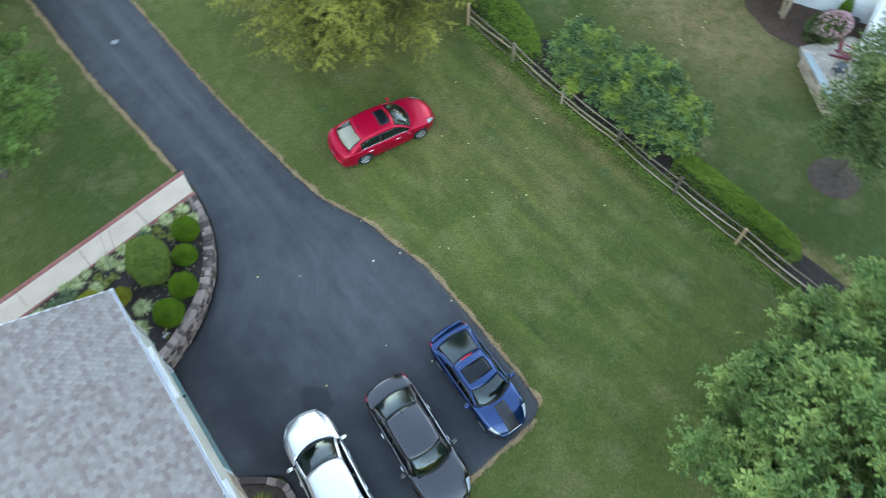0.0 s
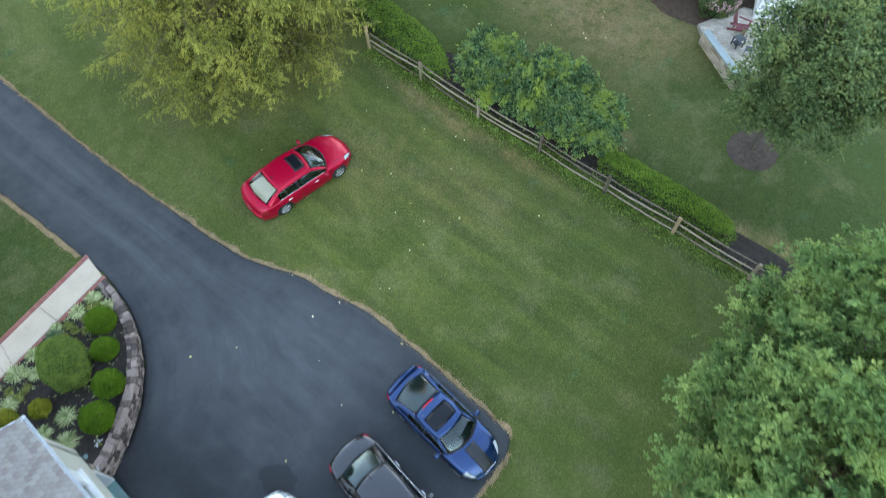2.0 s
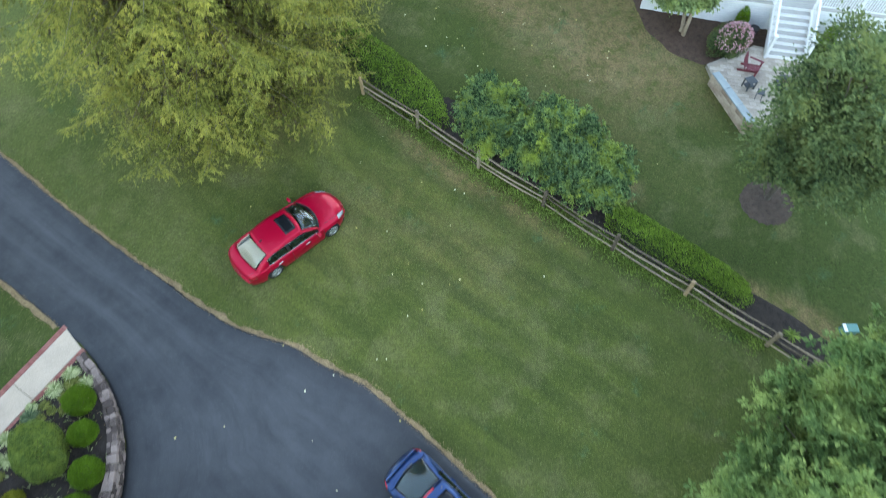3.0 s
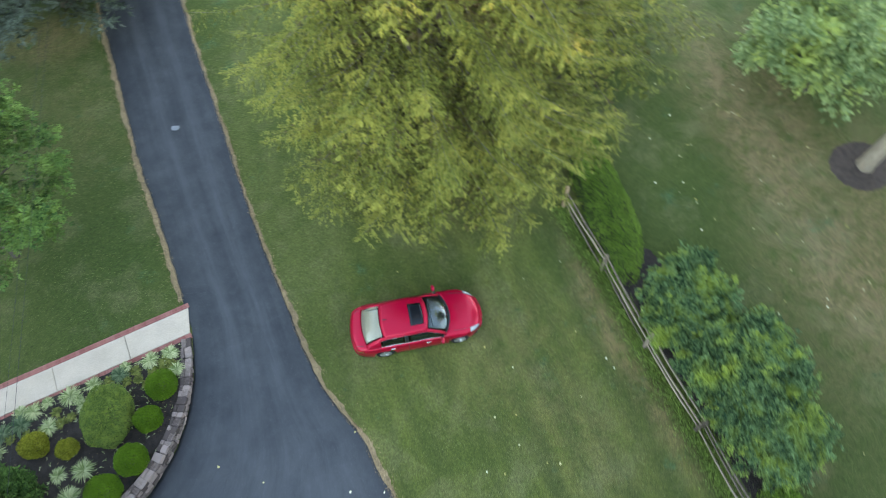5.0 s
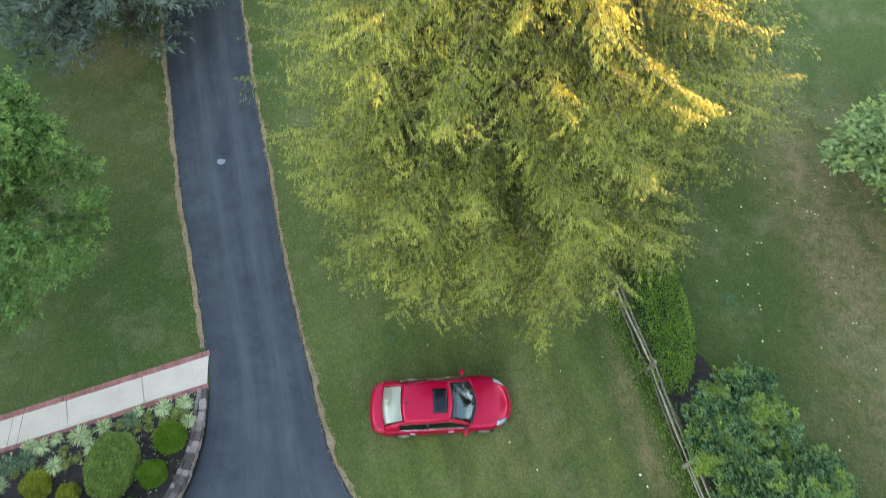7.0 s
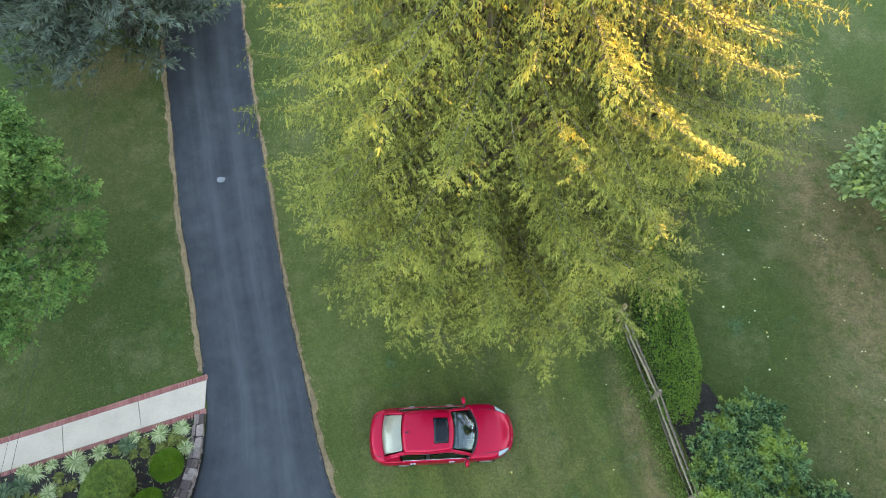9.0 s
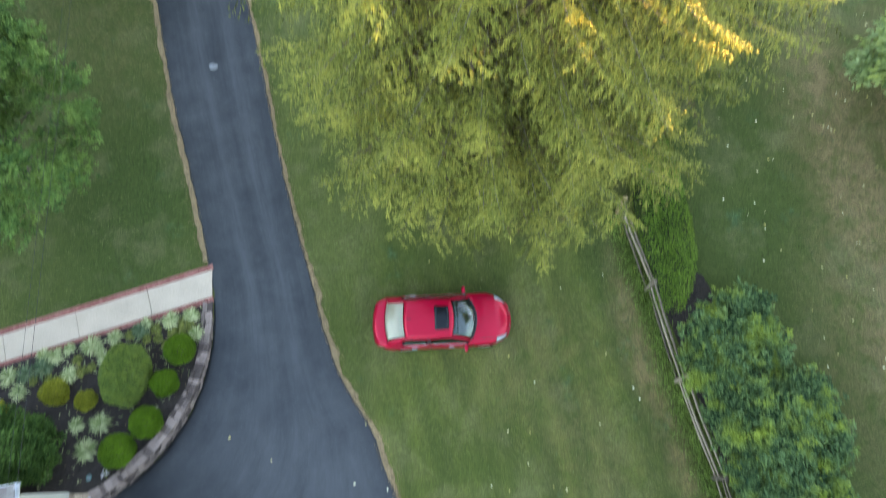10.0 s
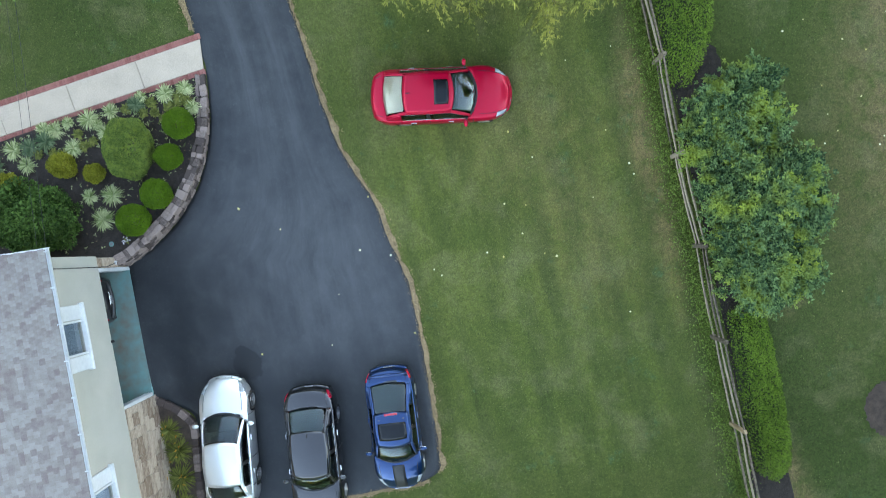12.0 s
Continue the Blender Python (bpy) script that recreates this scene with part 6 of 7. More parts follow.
    # wheels
    for x in (fx, rx):
        for sg in (-1, 1):
            y = sg * (hw - 0.125)
            bm = bmesh.new()
            prof = [(0.205, -0.10), (wheel_r - 0.03, -0.105), (wheel_r, -0.08), (wheel_r, 0.08), (wheel_r - 0.03, 0.105), (0.205, 0.10)]
            rows = [[(x + r * math.cos(a), y + w, wheel_r + r * math.sin(a)) for r, w in prof] for a in np.linspace(0, 2 * math.pi, 29)[:-1]]
            rows.append(rows[0])
            v, f = loft(rows)
            wheel = npmesh("wheel", v, f, TYRE, thing, "black tyre on a silver rim", smooth=True)
            bm = tube_bm([(x, y + sg * 0.02, wheel_r), (x, y + sg * 0.055, wheel_r)], [0.21, 0.21], 24)
            part("brake_disc", bm, DARK, wheel)
            rim = bmesh.new()
            for k in range(6):
                a = k * math.pi / 3 + 0.3
                box_bm((0.175, 0.03, 0.055), (x + 0.11 * math.cos(a), y + sg * 0.085, wheel_r + 0.11 * math.sin(a)), 0.008, Matrix.Rotation(-a, 4, "Y"), rim)
            tube_bm([(x, y + sg * 0.06, wheel_r), (x, y + sg * 0.11, wheel_r)], [0.05, 0.035], 10, rim)
            part("rim", rim, ALLOY, wheel, "silver alloy rim")
            ro = [[(x + r * math.cos(a), y + sg * w, wheel_r + r * math.sin(a)) for r, w in ((0.19, 0.06), (0.205, 0.108), (0.222, 0.108), (0.222, 0.06))] for a in np.linspace(0, 2 * math.pi, 29)]
            v, f = loft(ro)
            npmesh("rim_edge", v, f, ALLOY, wheel, smooth=True)
    for ex in extras:
        ex(thing, top, patch, sheet, section, hl, hw)
    return thing



def sunroof(s0, s1, t=0.62):
    def add(thing, top, patch, sheet, section, hl, hw):
        sheet("sunroof", [patch(top, s0, s1, -t, t, 6, 9, 0.016)], SUNROOF_GLASS, "dark glass sunroof", 0.008)
    return add


def fin(s):
    def add(thing, top, patch, sheet, section, hl, hw):
        p = top(s, 0)
        part("aerial", box_bm((0.14, 0.035, 0.045), (p[0], 0, p[2] + 0.03), 0.012), BLACK_TRIM, thing)
    return add


def brake_lamp(s, t):
    def add(thing, top, patch, sheet, section, hl, hw):
        sheet("brake_lamp", [patch(top, s - 0.06, s + 0.03, -t, t, 3, 7, 0.018)], RED_LENS, "red high brake lamp", 0.012)
    return add


def hood_stripe(x0, x1, w):
    def add(thing, top, patch, sheet, section, hl, hw):
        def fn(x, y):
            p = section(x, False)
            return np.array([x, y, np.interp(abs(y), [q[0] for q in p[::-1]], [q[1] for q in p[::-1]])])
        sheet("hood_stripe", [patch(fn, x0, x1, -w, w, 14, 5, 0.006)], BLACK_TRIM, "matt dark hood stripe", 0.004)
    return add


def spoiler(x, z, w):
    def add(thing, top, patch, sheet, section, hl, hw):
        ob = part("spoiler", tube_bm([(x + 0.10, -w, z - 0.10), (x + 0.02, -w * 0.92, z), (x, 0, z + 0.02), (x + 0.02, w * 0.92, z), (x + 0.10, w, z - 0.10)], [0.03, 0.045, 0.05, 0.045, 0.03], 8), BLUE_PAINT, thing, smooth=True)
    return add


RED_PAINT = paint("red_paint", (0.42, 0.001, 0.024), (0.48, 0.0015, 0.030), metal=0.35, coat=0.32)
BLUE_PAINT = paint("blue_paint", (0.008, 0.036, 0.120), (0.012, 0.047, 0.148), metal=0.85, rough=0.28, coat=0.9)
BLACK_PAINT = paint("black_paint", (0.044, 0.042, 0.045), (0.062, 0.058, 0.061), metal=0.9, rough=0.26, coat=1.0)
SILVER_PAINT = paint("silver_paint", (0.84, 0.84, 0.84), (0.92, 0.92, 0.915), metal=0.85, rough=0.30, coat=0.8)
TAN_PAINT = paint("dark_grey_paint", (0.02, 0.02, 0.022), (0.03, 0.03, 0.032))


def parked(x, y, heading, L, up=0.0):
    """The pose of a car on the sloping ground, nose towards the heading in degrees."""
    a = radians(heading)
    d, s = Vector((math.cos(a), math.sin(a))), Vector((-math.sin(a), math.cos(a)))
    zf, zb = gz1(x + d.x * 1.35, y + d.y * 1.35), gz1(x - d.x * 1.35, y - d.y * 1.35)
    zl, zr = gz1(x + s.x * 0.75, y + s.y * 0.75), gz1(x - s.x * 0.75, y - s.y * 0.75)
    return pose(x, y, (zf + zb) / 2 + up, math.degrees(math.atan2(zl - zr, 1.5)), -math.degrees(math.atan2(zf - zb, 2.7)), heading)


car("red_sedan", "glossy red sedan with a dark sunroof parked on the lawn", parked(-0.05, 5.26, 2.3, 4.72), RED_PAINT, 4.72, 1.84, 1.44, 2.70, (-1.95, -1.2, 0.38, 1.22), seats=GREY_SEAT, shelf=BEIGE, rear_glass=REAR_GLASS, extras=(sunroof(2.25, 2.86), fin(1.15)))
car("silver_sedan", "glossy silver-white sedan parked on the asphalt", parked(-7.55, -6.85, 94.5, 4.70, 0.035), SILVER_PAINT, 4.70, 1.80, 1.46, 2.70, (-1.88, -1.22, 0.24, 1.2), extras=())
car("black_sedan", "glossy black sedan parked on the asphalt", parked(-4.48, -7.2, -84.5, 4.80, 0.035), BLACK_PAINT, 4.80, 1.83, 1.46, 2.78, (-1.8, -1.0, 0.55, 1.18), extras=(fin(1.1),))
car("blue_coupe", "metallic blue coupe with a dark hood stripe parked on the asphalt", parked(-1.65, -6.25, -83, 4.33, 0.035), BLUE_PAINT, 4.33, 1.73, 1.31, 2.60, (-1.75, -0.68, 0.42, 1.10), roof_rail=BLUE_PAINT, tail=(0.95, 0.90), nose=0.62,
    extras=(sunroof(1.5, 2.62, 0.78), brake_lamp(1.02, 0.38), hood_stripe(1.18, 2.12, 0.21), spoiler(-1.98, 1.04, 0.66)))

# ---- woods out of view beyond the lawns, added to keep the low sun off the place ----
def build_woods():
    """An unseen ring of far trees; its height towards the sun sets the shade line."""
    r = np.random.default_rng(77)
    n = 38000
    a = r.uniform(0, 2 * math.pi, n)
    away = np.arctan2(SUN_FROM.y, SUN_FROM.x)
    off = np.abs((a - away + math.pi) % (2 * math.pi) - math.pi)
    tall = np.clip((1.25 - off) / 0.3, 0, 1)
    dist = 72 + r.uniform(0, 13, n) + 6 * np.sin(5 * a)
    dist = np.where(tall > 0.3, np.minimum(70 / np.maximum(np.cos(off), 0.45), 110) + r.uniform(0, 12, n), dist)
    h = (15 + 2.5 * np.sin(23 * a) + 1.5 * np.sin(57 * a + 1)) * (1 - tall) + (WOODS_TOP + 0.5 * np.sin(41 * a) + 0.4 * np.sin(97 * a)) * tall
    x, y = dist * np.cos(a), dist * np.sin(a)
    z = h * (1 - r.random(n) ** 1.5)
    pos = np.stack([x, y, z + gz(x, y)], -1)
    v, f = scatter(LEAF, LEAF_F, pos, r.normal(size=(n, 3)), r.normal(size=(n, 3)) + [0, 0, 1], r.uniform(2.6, 4.2, n))
    tagged(npmesh("far_woods", v, f, DARK_SHRUB), "unseen ring of trees added to block the low sun", "woods", kind="stuff")


# set so that sunlight reaches only the spruce's upper boughs
WOODS_TOP = 11.0
build_woods()

# ---- the neighbour's deck, stairs and patio ----
SIDING = material("white_siding", (0.66, 0.67, 0.69), (0.78, 0.79, 0.80), grain=10, patch=1, bump=0.05, rough=0.5)
VINYL = material("white_vinyl", (0.74, 0.74, 0.74), (0.86, 0.86, 0.85), grain=10, patch=1, bump=0.03, rough=0.45)
DECK_GREY = material("grey_deck_boards", (0.34, 0.325, 0.30), (0.47, 0.45, 0.415), grain=12, patch=2, bump=0.15, rough=0.7, stretch=(1, 8, 1), spread=0.2)
PAVER = material("tan_paver", (0.33, 0.275, 0.22), (0.50, 0.43, 0.36), grain=18, patch=3, bump=0.3, rough=0.9, spread=0.4)
CAPSTONE = material("blue_grey_capstone", (0.23, 0.27, 0.275), (0.33, 0.375, 0.38), grain=18, patch=3, bump=0.2, rough=0.8)
CHAIR_RED = material("dark_red_paint", (0.12, 0.018, 0.028), (0.20, 0.036, 0.05), grain=14, bump=0.1, rough=0.55)
NAVY = material("dark_blue_grey_plastic", (0.02, 0.028, 0.035), (0.05, 0.06, 0.07), grain=14, bump=0.1, rough=0.5)
TEAL_BIN = material("teal_plastic", (0.06, 0.20, 0.18), (0.11, 0.28, 0.26), grain=10, bump=0.1, rough=0.5)
NB = pose(24.15, 0.62, 0, 0, 0, -51.7)
DECK_Z, PATIO_Z = 1.88, 0.62


def build_deck():
    nb = tagged(empty("neighbour_house", NB), "white-sided house with a raised grey deck", "house")
    wall = part("deck_skirt", box_bm((12.0, 0.08, DECK_Z - 0.1 + 0.4), (0, 0.14, (DECK_Z - 0.1 - 0.4) / 2)), VINYL, nb)
    z = 0.05
    while z < DECK_Z - 0.2:
        for a, b in ((-6.0, -0.02), (1.62, 6.0)):
            part("siding_board", box_bm((b - a, 0.03, 0.135), ((a + b) / 2, 0.082, z + 0.07), 0.006, Matrix.Rotation(0.09, 4, "X")), SIDING, wall)
        z += 0.125
    deck = part("deck_frame", box_bm((12.0, 4.0, 0.2), (0, 2.05, DECK_Z - 0.135)), VINYL, nb)
    y = 0.09
    while y < 4.0:
        part("deck_board", box_bm((12.0, 0.135, 0.03), (0, y, DECK_Z - 0.018), 0.005), DECK_GREY, deck)
        y += 0.142
    bm = box_bm((12.0, 0.25, 7.0), (0, 4.2, 3.4))
    part("house_wall", bm, SIDING, nb)
    part("house_body", box_bm((11.9, 7.0, 6.6), (0, 7.86, 3.3)), SIDING, nb)
    bm = bmesh.new()
    vs = [bm.verts.new(p) for p in ((-6.4, 3.7, 6.8), (6.4, 3.7, 6.8), (6.4, 11.8, 6.8), (-6.4, 11.8, 6.8), (-6.4, 7.75, 9.2), (6.4, 7.75, 9.2))]
    for f in ((0, 1, 5, 4), (2, 3, 4, 5), (1, 2, 5), (3, 0, 4), (3, 2, 1, 0)):
        bm.faces.new([vs[k] for k in f])
    part("roof", bm, SHINGLE_REST, nb)

    def railing(xa, xb):
        for z, w in ((DECK_Z + 0.95, 0.09), (DECK_Z + 0.12, 0.05)):
            part("rail", box_bm((xb - xa, w, 0.05), ((xa + xb) / 2, 0.12, z), 0.008), VINYL, nb)
        x = xa + 0.1
        while x < xb - 0.03:
            part("baluster", box_bm((0.032, 0.032, 0.83), (x, 0.12, DECK_Z + 0.53)), VINYL, nb)
            x += 0.115
        x = xa
        while x < xb + 0.1:
            p = part("post", box_bm((0.13, 0.13, 1.1), (x, 0.12, DECK_Z + 0.52), 0.01), VINYL, nb)
            part("post_cap", box_bm((0.17, 0.17, 0.06), (x, 0.12, DECK_Z + 1.09), 0.02), VINYL, p)
            x += 1.9

    railing(-3.9, -0.08)
    railing(1.70, 5.5)
    # stairs
    n, run = 8, 0.30
    rise = (DECK_Z - PATIO_Z) / n
    for k in range(n - 1):
        y, z = -(n - 1 - k) * run, PATIO_Z + (k + 1) * rise
        part("tread", box_bm((1.66, run + 0.02, 0.04), (0.75, y + run / 2 - 0.01, z - 0.02), 0.006), DECK_GREY, nb)
        part("riser", box_bm((1.66, 0.05, rise + 0.01), (0.75, y - 0.005, z - rise / 2 - 0.005)), VINYL, nb)
    part("riser", box_bm((1.56, 0.03, rise - 0.02), (0.8, 0.02, DECK_Z - rise / 2 - 0.03)), VINYL, nb)
    L = (n - 1) * run
    pitch = math.atan2(DECK_Z - PATIO_Z - rise, L)
    for x in (-0.1, 1.6):
        part("stringer", box_bm((0.06, L / math.cos(pitch) + 0.1, 0.30), (x, -L / 2, (PATIO_Z + DECK_Z) / 2 - 0.06), 0.006, Matrix.Rotation(pitch, 4, "X")), VINYL, nb)
        for dz, w, t in ((0.98, 0.10, 0.06), (0.22, 0.05, 0.04)):
            part("stair_rail", box_bm((w, L / math.cos(pitch) - 0.05, t), (x, -L / 2, (PATIO_Z + DECK_Z) / 2 + dz - 0.05), 0.01, Matrix.Rotation(pitch, 4, "X")), VINYL, nb)
        for k in range(1, 14):
            y = -L * k / 14
            zz = DECK_Z - rise / 2 + (DECK_Z - PATIO_Z - rise) * (y / L)
            part("baluster", box_bm((0.03, 0.03, 0.78), (x, y, zz + 0.56)), VINYL, nb)
        p = part("newel", box_bm((0.14, 0.14, 1.2), (x, -L - 0.05, PATIO_Z + 0.6), 0.012), VINYL, nb)
        part("newel_cap", box_bm((0.18, 0.18, 0.07), (x, -L - 0.05, PATIO_Z + 1.23), 0.025), VINYL, p)


build_deck()

PATIO = [(20.0, 0.82), (19.5, 0.05), (18.35, -2.75), (19.4, -4.6), (22.3, -5.2), (24.4, -3.2), (23.87, -1.76), (22.72, 0.17)]


def inside(p, poly):
    hit = False
    for (xa, ya), (xb, yb) in zip(poly, poly[1:] + poly[:1]):
        if (ya > p[1]) != (yb > p[1]) and p[0] < xa + (p[1] - ya) * (xb - xa) / (yb - ya):
            hit = not hit
    return hit


def build_patio():
    patio = tagged(part("patio", prism_bm(PATIO, lambda x, y: gz1(x, y) - 0.1, PATIO_Z - 0.012), MORTAR), "raised patio of tan pavers at the foot of the stairs", "patio", kind="structure")
    mesh = None
    a = radians(-51.7)
    for i in range(-24, 26):
        for j in range(-22, 24):
            u, v = i * 0.31 + (0.155 if j % 2 else 0), j * 0.21
            p = (21.3 + u * math.cos(a) - v * math.sin(a), -1.5 + u * math.sin(a) + v * math.cos(a))
            if not all(inside((p[0] + dx, p[1] + dy), PATIO) for dx in (-0.13, 0.13) for dy in (-0.13, 0.13)) or p[1] < -3.6:
                continue
            if mesh is None:
                ob = part("paver", box_bm((0.30, 0.20, 0.06), bevel=0.006), PAVER, patio)
                mesh = ob.data
            else:
                ob = new("paver", mesh)
                ob.parent = patio
            ob.matrix_world = pose(p[0], p[1], PATIO_Z - 0.03 + rng.uniform(-0.003, 0.003), 0, 0, -51.7 + rng.uniform(-0.8, 0.8))
    # seat wall with a blue-grey cap
    wall = tagged(empty("seat_wall"), "low stone seat wall with a blue-grey cap", "stone wall", kind="structure")
    A, B = Vector((19.42, 0.05)), Vector((18.2, -2.85))
    d = (B - A).normalized()
    deg = math.degrees(math.atan2(d.y, d.x))
    meshes = [stone_mesh(150 + k, (1, 1, 1), 0.08) for k in range(5)]
    for m in meshes:
        m.materials.append(VENEER)
    r = np.random.default_rng(3)
    for c in range(4):
        s = 0.0
        while s < (B - A).length - 0.05:
            w = min(r.uniform(0.2, 0.42), (B - A).length - s)
            p = A + d * (s + w / 2)
            ob = new("stone", meshes[r.integers(5)])
            ob.parent = wall
            ob.matrix_world = pose(p.x, p.y, 0.30 + c * 0.19, 0, 0, deg) @ Matrix.Diagonal((w - 0.01, 0.34, 0.185, 1))
            s += w
    for k in range(3):
        p = A + d * ((B - A).length * (k + 0.5) / 3)
        part("capstone", box_bm(((B - A).length / 3 - 0.01, 0.36, 0.07), bevel=0.012), CAPSTONE, wall, "blue-grey capstone").matrix_world = pose(p.x, p.y, 1.03, 0, 0, deg)


build_patio()


def adirondack(m):
    """A slatted garden armchair with a tall raked back."""
    ch = tagged(empty("garden_chair", m), "dark red slatted wooden garden armchair on the patio", "chair")
    for k in range(5):
        part("seat_slat", box_bm((0.105, 0.52, 0.02), (0.24 - 0.115 * k, 0, 0.36 - 0.025 * k), 0.004, Matrix.Rotation(-0.22, 4, "Y")), CHAIR_RED, ch)
    for k in range(5):
        h = 0.78 - 0.05 * abs(k - 2)
        part("back_slat", box_bm((0.02, 0.095, h), (-0.34 - 0.13, (k - 2) * 0.108, 0.24 + h * 0.47), 0.005, Matrix.Rotation(-0.36, 4, "Y")), CHAIR_RED, ch)
    for s in (-1, 1):
        part("armrest", box_bm((0.72, 0.13, 0.024), (-0.04, s * 0.34, 0.55), 0.01), CHAIR_RED, ch)
        part("front_leg", box_bm((0.09, 0.03, 0.55), (0.24, s * 0.29, 0.27), 0.005), CHAIR_RED, ch)
        part("side_rail", box_bm((0.98, 0.03, 0.11), (-0.18, s * 0.25, 0.21), 0.005, Matrix.Rotation(-0.30, 4, "Y")), CHAIR_RED, ch)
    return ch


adirondack(pose(21.1, -0.82, PATIO_Z, 0, 0, -75) @ Matrix.Scale(0.92, 4))


def side_table(m):
    tb = tagged(empty("side_table", m), "small dark blue-grey slatted side table", "table")
    for k in range(4):
        part("slat", box_bm((0.44, 0.105, 0.02), (0, (k - 1.5) * 0.112, 0.46), 0.004), NAVY, tb)
    for x in (-0.18, 0.18):
        for y in (-0.18, 0.18):
            part("leg", box_bm((0.05, 0.05, 0.45), (x, y, 0.225), 0.005), NAVY, tb)
    part("lower_shelf", box_bm((0.38, 0.36, 0.02), (0, 0, 0.16), 0.004), NAVY, tb)


side_table(pose(20.2, -1.3, PATIO_Z, 0, 0, -20))


def fire_pit(m):
    fp = tagged(empty("fire_pit", m), "round dark fire bowl with a wide rim", "fire pit")
    ring = [[(r * math.cos(a), r * math.sin(a), z) for r, z in ((0.26, 0.0), (0.33, 0.2), (0.36, 0.34), (0.46, 0.36), (0.46, 0.39), (0.30, 0.39), (0.27, 0.28))] for a in np.linspace(0, 2 * math.pi, 33)]
    v, f = loft(ring)
    npmesh("bowl", v, f, NAVY, fp, smooth=True)
    part("ash_bed", tube_bm([(0, 0, 0.24), (0, 0, 0.29)], [0.27, 0.27], 24), SOIL_EDGE, fp, "pale ash")
    for k in range(3):
        a = k * 2.1
        part("log", tube_bm([(0.15 * math.cos(a), 0.15 * math.sin(a), 0.32), (-0.12 * math.cos(a), -0.12 * math.sin(a), 0.35)], 0.04, 7), BARK, fp)


fire_pit(pose(21.35, -2.35, PATIO_Z))
tagged(part("planter_pot", tube_bm([(23.3, 0.75, 0.45), (23.3, 0.75, 0.85), (23.3, 0.75, 0.95)], [0.17, 0.22, 0.24], 16), BLACK_TRIM), "black round planter pot beside the stairs", "pot")
stool = tagged(empty("folding_stool", pose(20.0, -2.0, PATIO_Z, 0, 0, 30)), "small dark folding stool on the patio", "stool")
part("seat", box_bm((0.36, 0.3, 0.03), (0, 0, 0.4), 0.01), NAVY, stool)
for s in (-1, 1):
    part("leg", tube_bm([(-0.15, s * 0.13, 0), (0.15, s * 0.13, 0.39)], 0.014, 6), NAVY, stool)
    part("leg", tube_bm([(0.15, s * 0.13, 0), (-0.15, s * 0.13, 0.39)], 0.014, 6), NAVY, stool)


# ---- mulch rings and beds on the neighbour's lawn ----
def mulch_patch(name, label, outline, mat, rise=0.05):
    n = len(outline)
    c = np.mean(outline, 0)
    rows = []
    fine = []
    for k in range(n):
        a, b = np.array(outline[k]), np.array(outline[(k + 1) % n])
        for t in np.linspace(0, 1, 6)[:-1]:
            fine.append(a + (b - a) * t)
    fine = np.array(fine)
    for u in np.linspace(1.0, 0.0, 9):
        p = c + (fine - c) * u
        p = p + np.random.default_rng(4).uniform(-0.05, 0.05, p.shape) * (u == 1.0)
        rows.append(np.stack([p[:, 0], p[:, 1], gz(p[:, 0], p[:, 1]) + 0.006 + rise * (1 - u ** 4) + 0.015 * soft_noise(p[:, 0], p[:, 1], 0.5, 6) * (u < 1)], -1))
    rows = [np.concatenate([r, r[:1]]) for r in rows]
    v, f = loft(rows)
    tagged(npmesh(name, v, f, mat, smooth=True), label, "mulch", kind="structure")


def oval(cx, cy, rx, ry, n=18):
    return [(cx + rx * math.cos(a), cy + ry * math.sin(a)) for a in np.linspace(0, 2 * math.pi, n + 1)[:-1]]


mulch_patch("mulch_ring", "round ring of grey-brown mulch under the tree", oval(15.95, -5.62, 1.08, 1.08), MULCH_GREY)
mulch_patch("mulch_ring", "round ring of grey-brown mulch", oval(19.2, 9.3, 1.35, 1.2), MULCH_GREY)
mulch_patch("mulch_strip", "dark mulch strip under the hedge and bushes", [(8.6, 7.4), (7.7, 6.3), (8.5, 3.2), (9.35, 0.1), (10.0, -3.1), (10.65, -6.1), (11.1, -9.4), (11.4, -11.2), (12.7, -11.3), (12.65, -9.6), (12.2, -8.1), (11.8, -5), (11.2, -1.9), (11.9, 1.5), (11.3, 4.6), (9.7, 6.0), (9.35, 6.9)], MULCH, 0.03)
mulch_patch("mulch_bed", "brown mulch bed beside the deck", [(20.7, 6.2), (19.6, 4.2), (19.45, 2.3), (20.05, 0.95), (22.4, 0.05), (23.1, -0.9), (24.35, 0.6), (22.5, 3.6), (21.5, 6.0)], MULCH_BROWN)

# rose bush, small tree and shrubs in the deck's bed
shrub("rose_bush", "pink flowering rose bush in brown mulch", 21.7, 1.0, gz1(21.7, 1.0) + 0.04, (1.1, 0.8, 0.62), PEAR, 6000, 0.08, 710, 0.15, 4)
g = np.random.default_rng(12)
d0 = unit(g.normal(size=(330, 3)))
d0[:, 2] = np.abs(d0[:, 2])
p0 = np.array([0.1, -0.12, 0.54]) + d0 * [1.05, 0.75, 0.70]
v0, f0 = scatter(LEAF, LEAF_F, np.repeat(p0, 5, 0), g.normal(size=(1650, 3)) + [0, 0, 0.3], g.normal(size=(1650, 3)) + [0, 0, 1], np.full(1650, 0.075))
npmesh("blossom", v0, f0, PINK, bpy.data.objects["rose_bush"], "pink rose blossom")
broad_tree("small_tree", "small light green multi-stemmed tree in brown mulch", 20.9, 3.0, 3.9, (0.5, 0.9, 2.5), (2.0, 1.9, 1.2), CATALPA, 0.19, 720, 280, 90, 0.10, stems=3, spread=0.14, lobes=26, lobe_r=0.32, bark=PALE_BARK)
